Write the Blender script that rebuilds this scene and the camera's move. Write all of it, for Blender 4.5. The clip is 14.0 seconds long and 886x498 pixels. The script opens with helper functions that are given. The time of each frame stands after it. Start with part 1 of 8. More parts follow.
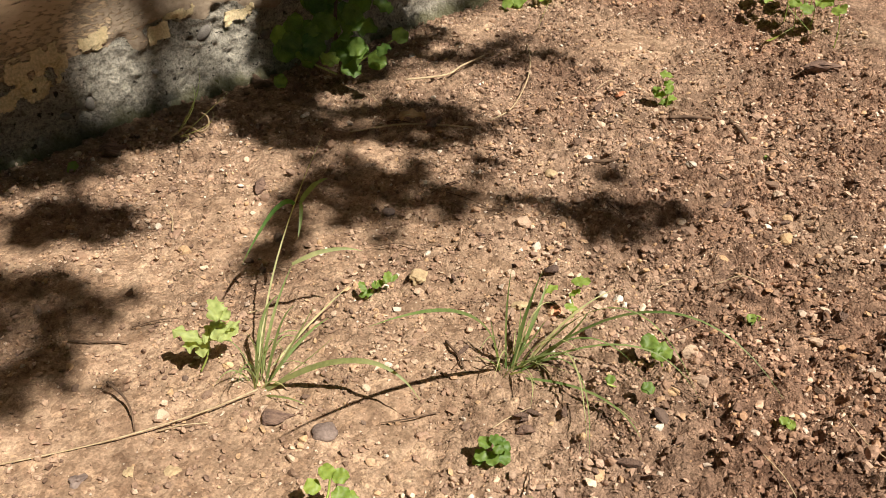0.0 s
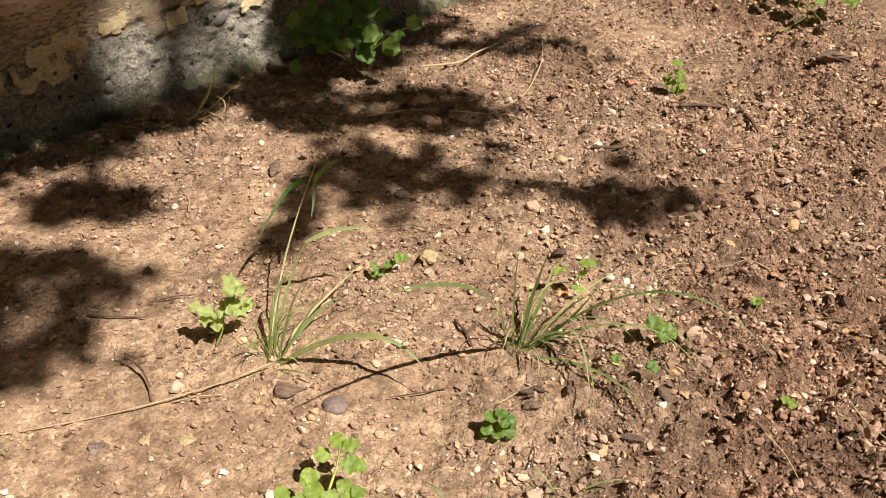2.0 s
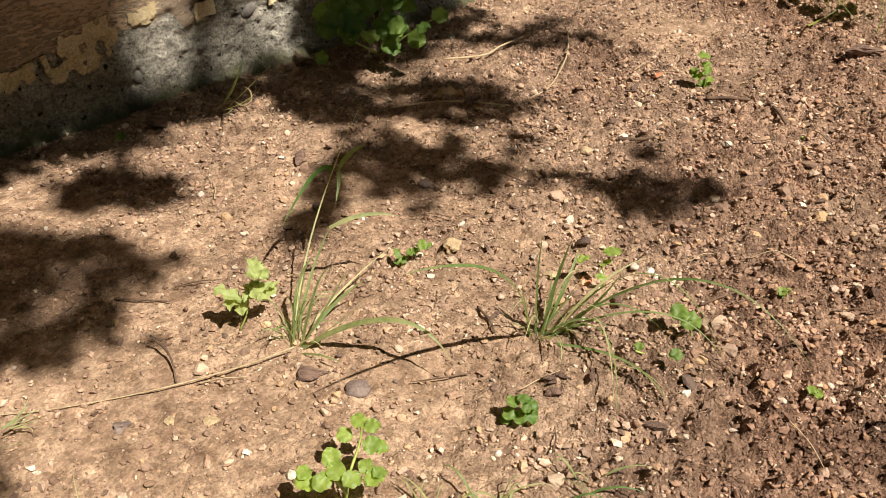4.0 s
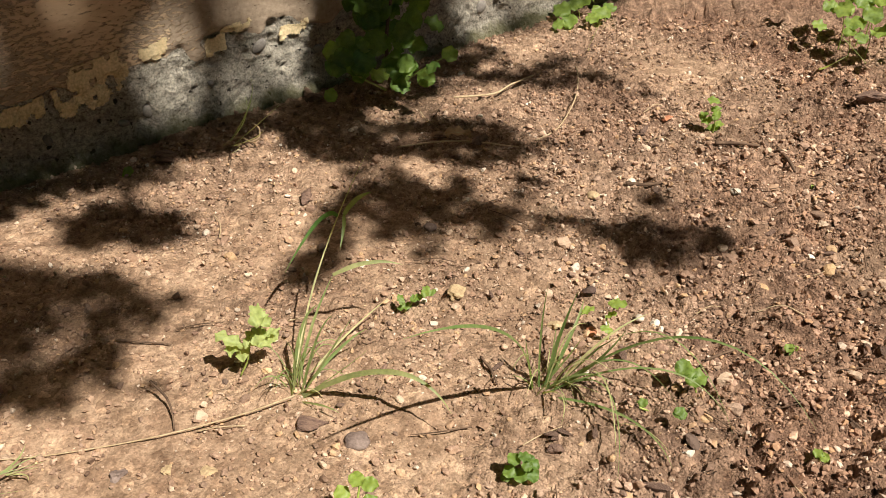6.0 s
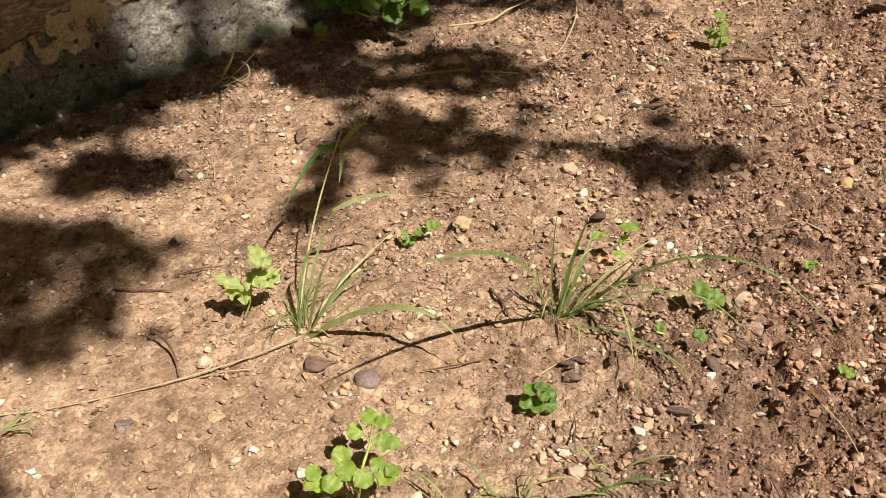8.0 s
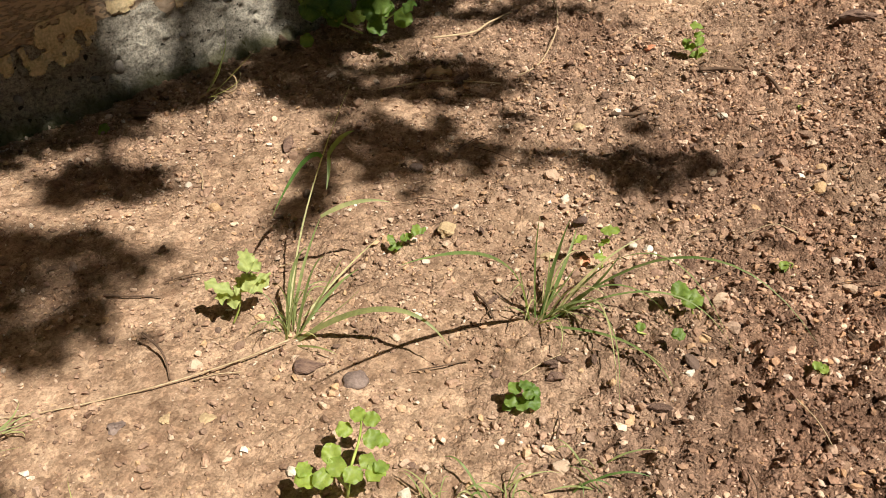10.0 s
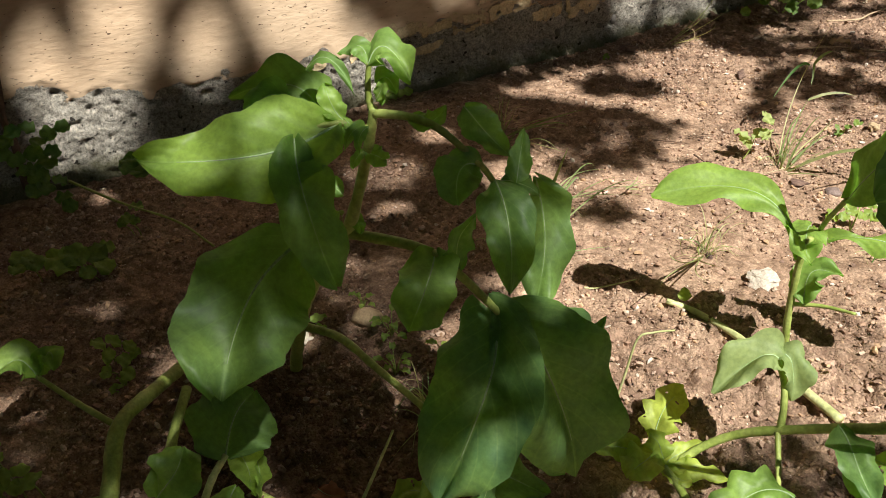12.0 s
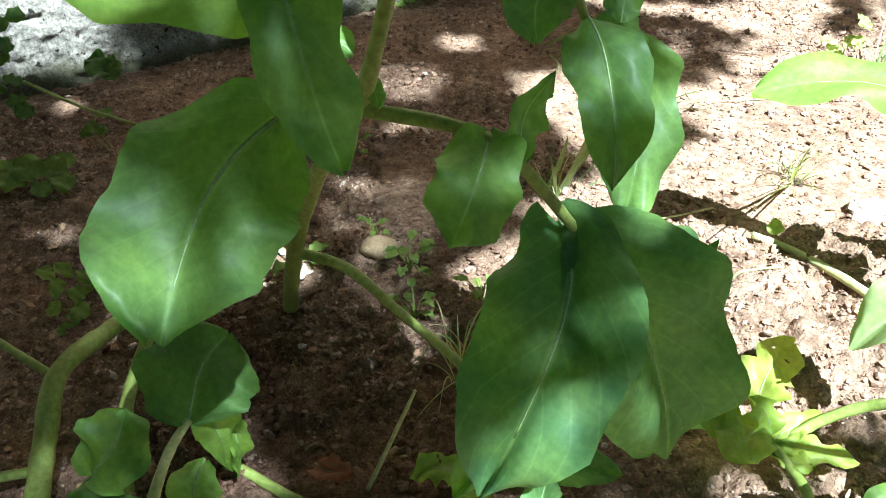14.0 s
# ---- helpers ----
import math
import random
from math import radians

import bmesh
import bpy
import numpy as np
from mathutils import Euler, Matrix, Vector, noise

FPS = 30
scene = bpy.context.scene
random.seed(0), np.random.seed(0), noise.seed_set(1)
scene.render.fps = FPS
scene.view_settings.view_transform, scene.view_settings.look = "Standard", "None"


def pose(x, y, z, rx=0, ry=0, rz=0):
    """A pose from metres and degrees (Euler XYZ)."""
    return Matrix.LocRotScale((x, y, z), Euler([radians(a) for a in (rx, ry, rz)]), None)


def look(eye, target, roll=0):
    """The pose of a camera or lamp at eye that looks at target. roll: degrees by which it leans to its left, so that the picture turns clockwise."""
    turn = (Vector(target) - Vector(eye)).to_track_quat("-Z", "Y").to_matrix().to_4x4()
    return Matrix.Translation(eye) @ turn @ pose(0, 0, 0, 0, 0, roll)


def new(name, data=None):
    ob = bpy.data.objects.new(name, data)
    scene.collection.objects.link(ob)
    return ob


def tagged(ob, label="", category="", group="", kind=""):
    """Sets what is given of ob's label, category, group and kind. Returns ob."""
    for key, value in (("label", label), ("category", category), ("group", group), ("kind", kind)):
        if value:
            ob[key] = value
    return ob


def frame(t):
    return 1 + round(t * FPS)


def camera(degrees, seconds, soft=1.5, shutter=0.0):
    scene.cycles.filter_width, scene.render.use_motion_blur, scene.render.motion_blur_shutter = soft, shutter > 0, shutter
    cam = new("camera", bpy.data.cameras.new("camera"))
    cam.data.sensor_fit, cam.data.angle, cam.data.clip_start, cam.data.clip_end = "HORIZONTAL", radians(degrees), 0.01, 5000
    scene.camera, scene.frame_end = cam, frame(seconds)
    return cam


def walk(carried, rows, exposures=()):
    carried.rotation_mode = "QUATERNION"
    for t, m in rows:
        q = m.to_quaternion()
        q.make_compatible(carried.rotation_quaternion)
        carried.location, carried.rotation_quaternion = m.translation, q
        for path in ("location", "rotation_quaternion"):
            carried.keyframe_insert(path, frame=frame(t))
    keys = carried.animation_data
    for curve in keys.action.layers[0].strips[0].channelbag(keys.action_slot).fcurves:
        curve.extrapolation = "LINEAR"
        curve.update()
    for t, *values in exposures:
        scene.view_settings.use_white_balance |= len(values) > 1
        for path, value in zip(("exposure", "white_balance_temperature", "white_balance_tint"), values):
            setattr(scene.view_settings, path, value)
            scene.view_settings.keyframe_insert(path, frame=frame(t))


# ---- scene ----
cam = camera(54.7, 14.0, 0.7)
PATH = [
    (0, (0.203, -0.579, 0.656), (-0.021, 1.035, -0.505), -0.5),
    (0.5, (0.199, -0.572, 0.649), (-0.023, 1.038, -0.518), -1.4),
    (1, (0.211, -0.585, 0.644), (-0.013, 1.023, -0.524), -1.6),
    (1.5, (0.206, -0.601, 0.647), (-0.039, 1.005, -0.52), -1.3),
    (2, (0.21, -0.603, 0.655), (-0.043, 0.998, -0.518), -0.5),
    (2.5, (0.213, -0.604, 0.641), (-0.053, 0.99, -0.537), -0.6),
    (3, (0.212, -0.603, 0.647), (-0.073, 0.983, -0.536), -1.5),
    (3.2, (0.211, -0.606, 0.641), (-0.077, 0.983, -0.538), -1.5),
    (5.5, (0.215, -0.617, 0.646), (-0.13, 0.982, -0.505), -0.5),
    (6, (0.212, -0.589, 0.665), (-0.119, 1.027, -0.465), -0.3),
    (6.5, (0.197, -0.582, 0.655), (-0.107, 1.044, -0.469), 0.3),
    (7, (0.198, -0.577, 0.642), (-0.11, 1.016, -0.527), -0.3),
    (7.5, (0.199, -0.572, 0.626), (-0.114, 0.983, -0.592), -1.7),
    (8, (0.203, -0.57, 0.631), (-0.118, 0.971, -0.603), -3.1),
    (8.2, (0.201, -0.567, 0.628), (-0.123, 0.966, -0.615), -3.5),
    (10.3, (0.207, -0.609, 0.641), (-0.081, 0.973, -0.549), -2.6),
    (10.5, (0.177, -0.668, 0.671), (-0.139, 0.927, -0.494), -2.6),
    (10.8, (0.091, -0.808, 0.7), (-0.3, 0.806, -0.415), -2.2),
    (11, (0.063, -0.921, 0.742), (-0.401, 0.688, -0.351), -2.0),
    (11.2, (0.022, -1.036, 0.756), (-0.507, 0.577, -0.302), -2.4),
    (11.5, (-0.034, -1.229, 0.774), (-0.64, 0.355, -0.286), -2.9),
    (12, (-0.071, -1.395, 0.768), (-0.781, 0.1, -0.354), -3.5),
    (12.5, (-0.027, -1.397, 0.739), (-0.837, -0.01, -0.453), -1.9),
    (13, (0.024, -1.391, 0.759), (-0.853, -0.025, -0.409), -0.7),
    (13.2, (-0.012, -1.388, 0.73), (-0.882, -0.017, -0.437), -1.0),
    (13.5, (-0.093, -1.342, 0.696), (-0.91, 0.058, -0.476), -2.4),
    (14, (-0.173, -1.253, 0.603), (-0.873, 0.175, -0.609), -2.8),
]
EXPOSURES = ((0.0, 0.73, 6500.0, 7.0), (11.3, 0.71, 6500.0, 7.0), (11.8, 0.75, 6300.0, 7.0), (12.3, 1.25, 5550.0, 5.0), (12.8, 1.68, 5050.0, 4.5), (14.0, 2.16, 4850.0, -4.0))
walk(cam, [(t, look(eye, target, roll)) for t, eye, target, roll in PATH], EXPOSURES)

# ---- light ----
SUN = Vector((0.476, -0.291, 0.830)).normalized()
world = bpy.data.worlds.new("sky")
scene.world = world
world.use_nodes = True
sky = world.node_tree.nodes.new("ShaderNodeTexSky")
sky.sky_type = "NISHITA"
sky.sun_disc = False
sky.sun_elevation = math.asin(SUN.z)
sky.sun_rotation = math.atan2(SUN.x, SUN.y)
world.node_tree.links.new(sky.outputs[0], world.node_tree.nodes["Background"].inputs[0])
world.node_tree.nodes["Background"].inputs[1].default_value = 0.042
lamp = bpy.data.lights.new("sun", "SUN")
lamp.energy, lamp.angle, lamp.color = 5.0, radians(0.53), (1.0, 0.93, 0.82)
sun = new("sun", lamp)
sun.matrix_world = look(SUN * 20, (0, 0, 0))


# ---- materials ----
def mat(name):
    m = bpy.data.materials.new(name)
    m.use_nodes = True
    return m, m.node_tree, m.node_tree.nodes["Principled BSDF"]


def node(nt, kind, **inputs):
    n = nt.nodes.new("ShaderNode" + kind)
    for key, value in inputs.items():
        if isinstance(value, bpy.types.NodeSocket):
            nt.links.new(value, n.inputs[key.replace("_", " ")])
        else:
            n.inputs[key.replace("_", " ")].default_value = value
    return n


def noise_of(nt, vec, scale, detail=4.0, rough=0.55):
    return node(nt, "TexNoise", Vector=vec, Scale=scale, Detail=detail, Roughness=rough).outputs[0]


def ramp(nt, fac, *stops):
    n = nt.nodes.new("ShaderNodeValToRGB")
    nt.links.new(fac, n.inputs[0])
    el = n.color_ramp.elements
    while len(el) < len(stops):
        el.new(0.5)
    for e, (p, c) in zip(el, stops):
        e.position = p
        e.color = (*c, 1.0) if len(c) == 3 else c
    return n.outputs[0]


def grey(nt, fac, a, b):
    return ramp(nt, fac, (a, (0, 0, 0)), (b, (1, 1, 1)))


def mixed(nt, fac, a, b, how="MIX"):
    n = nt.nodes.new("ShaderNodeMix")
    n.data_type, n.blend_type = "RGBA", how
    for socket, value in ((n.inputs[0], fac), (n.inputs[6], a), (n.inputs[7], b)):
        if isinstance(value, bpy.types.NodeSocket):
            nt.links.new(value, socket)
        else:
            socket.default_value = value if isinstance(value, float) else (*value, 1.0)
    return n.outputs[2]


def maths(nt, how, a, b=0.0):
    n = nt.nodes.new("ShaderNodeMath")
    n.operation = how
    for socket, value in ((n.inputs[0], a), (n.inputs[1], b)):
        if isinstance(value, bpy.types.NodeSocket):
            nt.links.new(value, socket)
        else:
            socket.default_value = value
    return n.outputs[0]


def bumped(nt, shader, height, strength, distance):
    b = node(nt, "Bump", Height=height, Strength=strength, Distance=distance)
    nt.links.new(b.outputs[0], shader.inputs["Normal"])


def coords(nt, which="Object"):
    return nt.nodes.new("ShaderNodeTexCoord").outputs[which]


def earth_patches(nt, co):
    """Darker, redder and paler patches of earth, from hand's breadth to thumb's."""
    wide, small = noise_of(nt, co, 7.0, 6.0, 0.6), noise_of(nt, co, 31.0, 5.0, 0.65)
    tone = ramp(nt, wide, (0.34, (0.78, 0.75, 0.74)), (0.50, (1.0, 0.99, 0.985)), (0.66, (1.24, 1.25, 1.26)))
    return mixed(nt, 1.0, tone, ramp(nt, small, (0.33, (0.72, 0.69, 0.67)), (0.47, (1, 1, 1)), (0.68, (1.24, 1.24, 1.25))), "MULTIPLY")


def humus_shade_dark(nt, col):
    """Darkens rotted leaf mould in the earth; under the weeds also paints shade."""
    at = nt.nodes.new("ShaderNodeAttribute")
    at.attribute_name = "humus_shade"
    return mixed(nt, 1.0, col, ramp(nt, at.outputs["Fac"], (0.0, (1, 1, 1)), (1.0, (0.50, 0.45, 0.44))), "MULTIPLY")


def soil_material():
    m, nt, p = mat("dry_soil")
    co = coords(nt)
    loose = nt.nodes.new("ShaderNodeAttribute")
    loose.attribute_name = "loose"
    big, mid, fine = noise_of(nt, co, 5.0), noise_of(nt, co, 38.0, 6.0, 0.65), noise_of(nt, co, 420.0, 4.0, 0.75)
    grit = noise_of(nt, co, 150.0, 5.0, 0.7)
    warp = mixed(nt, 0.006, co, node(nt, "TexNoise", Vector=co, Scale=90.0, Detail=3.0).outputs[1], "ADD")
    clod = node(nt, "TexVoronoi", Vector=warp, Scale=115.0)
    grain = node(nt, "TexVoronoi", Vector=warp, Scale=290.0)
    tone = node(nt, "SeparateColor", Color=clod.outputs["Color"]).outputs[0]
    tone2 = node(nt, "SeparateColor", Color=grain.outputs["Color"]).outputs[1]
    dust = mixed(nt, grey(nt, mid, 0.36, 0.66), (0.228, 0.148, 0.100), (0.360, 0.252, 0.176))
    crumb = mixed(nt, grey(nt, mid, 0.35, 0.65), (0.185, 0.118, 0.086), (0.385, 0.260, 0.185))
    fac = maths(nt, "ADD", loose.outputs["Fac"], maths(nt, "MULTIPLY", maths(nt, "SUBTRACT", big, 0.5), 0.9))
    col = mixed(nt, grey(nt, fac, 0.2, 0.75), dust, crumb)
    col = mixed(nt, 1.0, col, earth_patches(nt, co), "MULTIPLY")
    col = mixed(nt, 1.0, col, ramp(nt, loose.outputs["Fac"], (0.62, (1, 1, 1)), (1.0, (0.97, 0.89, 0.86))), "MULTIPLY")
    col = mixed(nt, 1.0, col, ramp(nt, fine, (0.25, (0.55, 0.52, 0.49)), (0.5, (1, 1, 1)), (0.75, (1.35, 1.33, 1.30))), "MULTIPLY")
    col = mixed(nt, 1.0, col, ramp(nt, tone, (0.0, (0.76, 0.73, 0.71)), (0.35, (1, 1, 1)), (0.8, (1.04, 1.04, 1.03)), (0.97, (1.3, 1.29, 1.26))), "MULTIPLY")
    col = mixed(nt, 1.0, col, ramp(nt, tone2, (0.0, (0.80, 0.78, 0.76)), (0.4, (1, 1, 1)), (0.96, (1.22, 1.21, 1.2))), "MULTIPLY")
    col = humus_shade_dark(nt, col)
    nt.links.new(col, p.inputs["Base Color"])
    p.inputs["Roughness"].default_value = 0.95
    p.inputs["Specular IOR Level"].default_value = 0.15
    dome = maths(nt, "SUBTRACT", 1.0, clod.outputs["Distance"])
    dome = maths(nt, "MULTIPLY", dome, maths(nt, "ADD", 0.35, tone))
    dome2 = maths(nt, "MULTIPLY", maths(nt, "SUBTRACT", 1.0, grain.outputs["Distance"]), 0.5)
    rough = maths(nt, "ADD", 0.24, maths(nt, "MULTIPLY", fac, 1.2))
    h = maths(nt, "ADD", maths(nt, "ADD", dome, dome2), maths(nt, "ADD", maths(nt, "MULTIPLY", fine, 0.4), maths(nt, "MULTIPLY", grit, 0.9)))
    bumped(nt, p, maths(nt, "MULTIPLY", h, rough), 1.0, 0.006)
    return m


def stone_material(name, island):
    m, nt, p = mat(name)
    co = coords(nt)
    if island:
        rnd = nt.nodes.new("ShaderNodeNewGeometry").outputs["Random Per Island"]
    else:
        rnd = nt.nodes.new("ShaderNodeObjectInfo").outputs["Random"]
    col = ramp(nt, rnd, (0.0, (0.13, 0.082, 0.062)), (0.13, (0.34, 0.222, 0.152)), (0.26, (0.22, 0.142, 0.105)), (0.38, (0.47, 0.335, 0.245)),
               (0.48, (0.10, 0.066, 0.056)), (0.57, (0.38, 0.25, 0.168)), (0.66, (0.52, 0.35, 0.20)), (0.74, (0.24, 0.152, 0.118)), (0.83, (0.50, 0.365, 0.27)),
               (0.90, (0.65, 0.52, 0.405)), (0.95, (0.40, 0.26, 0.19)), (0.985, (0.70, 0.64, 0.55)))
    fine = noise_of(nt, co, 260.0, 4.0, 0.7)
    if island:
        col = mixed(nt, 0.24, col, (0.37, 0.245, 0.172))
        col = mixed(nt, 1.0, col, earth_patches(nt, co), "MULTIPLY")
        col = humus_shade_dark(nt, col)
        loose = nt.nodes.new("ShaderNodeAttribute")
        loose.attribute_name = "loose"
        col = mixed(nt, 1.0, col, ramp(nt, loose.outputs["Fac"], (0.62, (1, 1, 1)), (1.0, (0.97, 0.89, 0.86))), "MULTIPLY")
    col = mixed(nt, 1.0, col, ramp(nt, fine, (0.3, (0.62, 0.6, 0.58)), (0.6, (1.15, 1.12, 1.1))), "MULTIPLY")
    nt.links.new(col, p.inputs["Base Color"])
    p.inputs["Roughness"].default_value = 0.85
    p.inputs["Specular IOR Level"].default_value = 0.25
    bumped(nt, p, fine, 0.4, 0.0015)
    return m


def plain_material(name, dark, light, scale, rough=0.85, bump=0.4, depth=0.002, stretch=None):
    m, nt, p = mat(name)
    co = coords(nt)
    if stretch:
        co = node(nt, "Mapping", Vector=co, Scale=stretch).outputs[0]
    a, b = noise_of(nt, co, scale, 5.0, 0.6), noise_of(nt, co, scale * 6, 3.0, 0.6)
    col = mixed(nt, grey(nt, a, 0.32, 0.68), dark, light)
    col = mixed(nt, 1.0, col, ramp(nt, b, (0.3, (0.72, 0.72, 0.72)), (0.65, (1.12, 1.12, 1.12))), "MULTIPLY")
    nt.links.new(col, p.inputs["Base Color"])
    p.inputs["Roughness"].default_value = rough
    p.inputs["Specular IOR Level"].default_value = 0.3
    bumped(nt, p, maths(nt, "ADD", a, b), bump, depth)
    return m


def wall_material():
    m, nt, p = mat("old_plaster_over_concrete")
    uv = coords(nt, "UV")
    at = nt.nodes.new("ShaderNodeAttribute")
    at.attribute_name = "plaster"
    streak = node(nt, "Mapping", Vector=uv, Scale=(1.0, 2.6, 1.0)).outputs[0]
    rough = noise_of(nt, uv, 70.0, 6.0, 0.65)
    mask = grey(nt, maths(nt, "ADD", at.outputs["Fac"], maths(nt, "MULTIPLY", maths(nt, "SUBTRACT", rough, 0.5), 0.9)), 0.46, 0.52)
    # plaster: peach limewash, scraped to its brown undercoat lower down, speckled with small pits
    tone = noise_of(nt, uv, 3.0, 5.0)
    trowel = noise_of(nt, streak, 34.0, 5.0, 0.6)
    plaster = mixed(nt, grey(nt, tone, 0.3, 0.7), (0.55, 0.39, 0.255), (0.63, 0.475, 0.33))
    plaster = mixed(nt, 1.0, plaster, ramp(nt, trowel, (0.3, (0.88, 0.86, 0.84)), (0.6, (1.04, 1.04, 1.04))), "MULTIPLY")
    worn = nt.nodes.new("ShaderNodeAttribute")
    worn.attribute_name = "worn"
    scratch = noise_of(nt, streak, 75.0, 6.0, 0.68)
    bare = grey(nt, maths(nt, "ADD", worn.outputs["Fac"], maths(nt, "MULTIPLY", maths(nt, "SUBTRACT", scratch, 0.5), 1.7)), 0.48, 0.56)
    under = mixed(nt, grey(nt, noise_of(nt, uv, 120.0, 4.0, 0.65), 0.3, 0.7), (0.27, 0.20, 0.145), (0.41, 0.32, 0.24))
    plaster = mixed(nt, bare, plaster, under)
    pit = noise_of(nt, streak, 95.0, 2.0, 0.5)
    few = noise_of(nt, uv, 6.0, 3.0)
    pits = grey(nt, maths(nt, "ADD", pit, maths(nt, "MULTIPLY", few, 0.28)), 0.835, 0.855)
    plaster = mixed(nt, pits, plaster, (0.16, 0.10, 0.065))
    # bare concrete: grey, sandy, with dark pores and pale grains
    sand = noise_of(nt, uv, 210.0, 5.0, 0.78)
    lumps = noise_of(nt, uv, 85.0, 4.0, 0.7)
    conc = mixed(nt, grey(nt, noise_of(nt, uv, 9.0, 6.0, 0.6), 0.3, 0.7), (0.35, 0.312, 0.268), (0.58, 0.53, 0.46))
    conc = mixed(nt, 1.0, conc, ramp(nt, sand, (0.30, (0.22, 0.21, 0.20)), (0.5, (0.95, 0.95, 0.94)), (0.70, (1.6, 1.57, 1.5))), "MULTIPLY")
    conc = mixed(nt, 1.0, conc, ramp(nt, lumps, (0.32, (0.45, 0.43, 0.41)), (0.5, (1, 1, 1)), (0.68, (1.25, 1.24, 1.2))), "MULTIPLY")
    conc = mixed(nt, grey(nt, noise_of(nt, uv, 70.0, 3.0, 0.55), 0.64, 0.67), conc, (0.05, 0.042, 0.036))
    # moss along the foot
    sep = node(nt, "SeparateXYZ", Vector=uv)
    low = maths(nt, "SUBTRACT", maths(nt, "MULTIPLY", noise_of(nt, uv, 16.0, 5.0, 0.65), 0.085), sep.outputs[1])
    conc = mixed(nt, maths(nt, "MULTIPLY", grey(nt, low, 0.010, 0.030), 0.75), conc, (0.12, 0.115, 0.04))
    nt.links.new(mixed(nt, mask, conc, plaster), p.inputs["Base Color"])
    p.inputs["Roughness"].default_value = 0.93
    p.inputs["Specular IOR Level"].default_value = 0.2
    h = mixed(nt, mask, maths(nt, "MULTIPLY", maths(nt, "ADD", sand, lumps), 1.3), maths(nt, "SUBTRACT", maths(nt, "SUBTRACT", maths(nt, "MULTIPLY", trowel, 0.3), maths(nt, "MULTIPLY", bare, 0.25)), maths(nt, "MULTIPLY", pits, 0.6)))
    bumped(nt, p, h, 1.0, 0.007)
    return m


def leaf_material(name, dark, light, through_light, gloss=0.42, rib=False):
    """Thin leaf: the object's own colour sets how far it has yellowed."""
    m, nt, p = mat(name)
    uv = coords(nt, "UV")
    info = nt.nodes.new("ShaderNodeObjectInfo")
    tint = node(nt, "SeparateColor", Color=info.outputs["Color"]).outputs[0]
    xy = node(nt, "SeparateXYZ", Vector=uv)
    across = maths(nt, "ABSOLUTE", maths(nt, "SUBTRACT", xy.outputs[1], 0.5))
    lane = maths(nt, "FRACT", maths(nt, "SUBTRACT", maths(nt, "MULTIPLY", xy.outputs[0], 7.0), maths(nt, "MULTIPLY", across, 5.0)))
    vein = maths(nt, "SUBTRACT", 1.0, grey(nt, maths(nt, "ABSOLUTE", maths(nt, "SUBTRACT", lane, 0.5)), 0.0, 0.07))
    co = coords(nt)
    blot = noise_of(nt, co, 22.0, 4.0, 0.6)
    net = noise_of(nt, co, 160.0, 3.0, 0.6)
    fac = maths(nt, "ADD", tint, maths(nt, "MULTIPLY", maths(nt, "SUBTRACT", blot, 0.5), 0.85))
    col = mixed(nt, grey(nt, fac, 0.0, 1.0), dark, light)
    col = mixed(nt, maths(nt, "MULTIPLY", vein, 0.22), col, mixed(nt, 0.5, light, (0.2, 0.32, 0.14)))
    if rib:
        line = maths(nt, "SUBTRACT", 1.0, grey(nt, maths(nt, "ADD", across, maths(nt, "MULTIPLY", xy.outputs[0], 0.022)), 0.010, 0.050))
        col = mixed(nt, maths(nt, "MULTIPLY", line, 0.7), col, mixed(nt, 0.55, light, (0.30, 0.42, 0.20)))
    col = mixed(nt, 1.0, col, ramp(nt, net, (0.3, (0.8, 0.82, 0.8)), (0.65, (1.1, 1.1, 1.1))), "MULTIPLY")
    nt.links.new(col, p.inputs["Base Color"])
    p.inputs["Roughness"].default_value = gloss
    p.inputs["Specular IOR Level"].default_value = 0.45
    bumped(nt, p, maths(nt, "ADD", maths(nt, "MULTIPLY", blot, 1.2), maths(nt, "MULTIPLY", net, 0.15)), 0.35, 0.004)
    tr = node(nt, "BsdfTranslucent", Color=mixed(nt, 1.0, col, through_light, "MULTIPLY"))
    mix = nt.nodes.new("ShaderNodeMixShader")
    mix.inputs[0].default_value = 0.42
    nt.links.new(p.outputs[0], mix.inputs[1])
    nt.links.new(tr.outputs[0], mix.inputs[2])
    nt.links.new(mix.outputs[0], nt.nodes["Material Output"].inputs[0])
    return m


SOIL = soil_material()
CRUMBS = stone_material("soil_crumbs", True)
PEBBLE = stone_material("pebble_stone", False)
WALL = wall_material()
FLAKE = plain_material("cream_paint", (0.56, 0.43, 0.25), (0.68, 0.55, 0.35), 40, 0.8)
AGGREGATE = plain_material("river_pebble", (0.15, 0.13, 0.12), (0.28, 0.25, 0.22), 60, 0.8)
LEAF = leaf_material("broad_leaf", (0.078, 0.155, 0.062), (0.28, 0.40, 0.07), (1.35, 1.9, 0.6), 0.50, True)
SMALL = leaf_material("small_leaf", (0.05, 0.12, 0.025), (0.34, 0.42, 0.09), (1.4, 1.7, 0.6), 0.5)
YELLOW = leaf_material("yellow_leaf", (0.19, 0.33, 0.05), (0.47, 0.55, 0.09), (1.3, 1.35, 0.45), 0.5)
PALELEAF = leaf_material("pale_leaf", (0.25, 0.33, 0.12), (0.40, 0.45, 0.17), (1.2, 1.3, 0.7), 0.6)
DRYLEAF = leaf_material("dead_leaf", (0.30, 0.115, 0.07), (0.42, 0.30, 0.17), (1.2, 1.0, 0.7), 0.7)
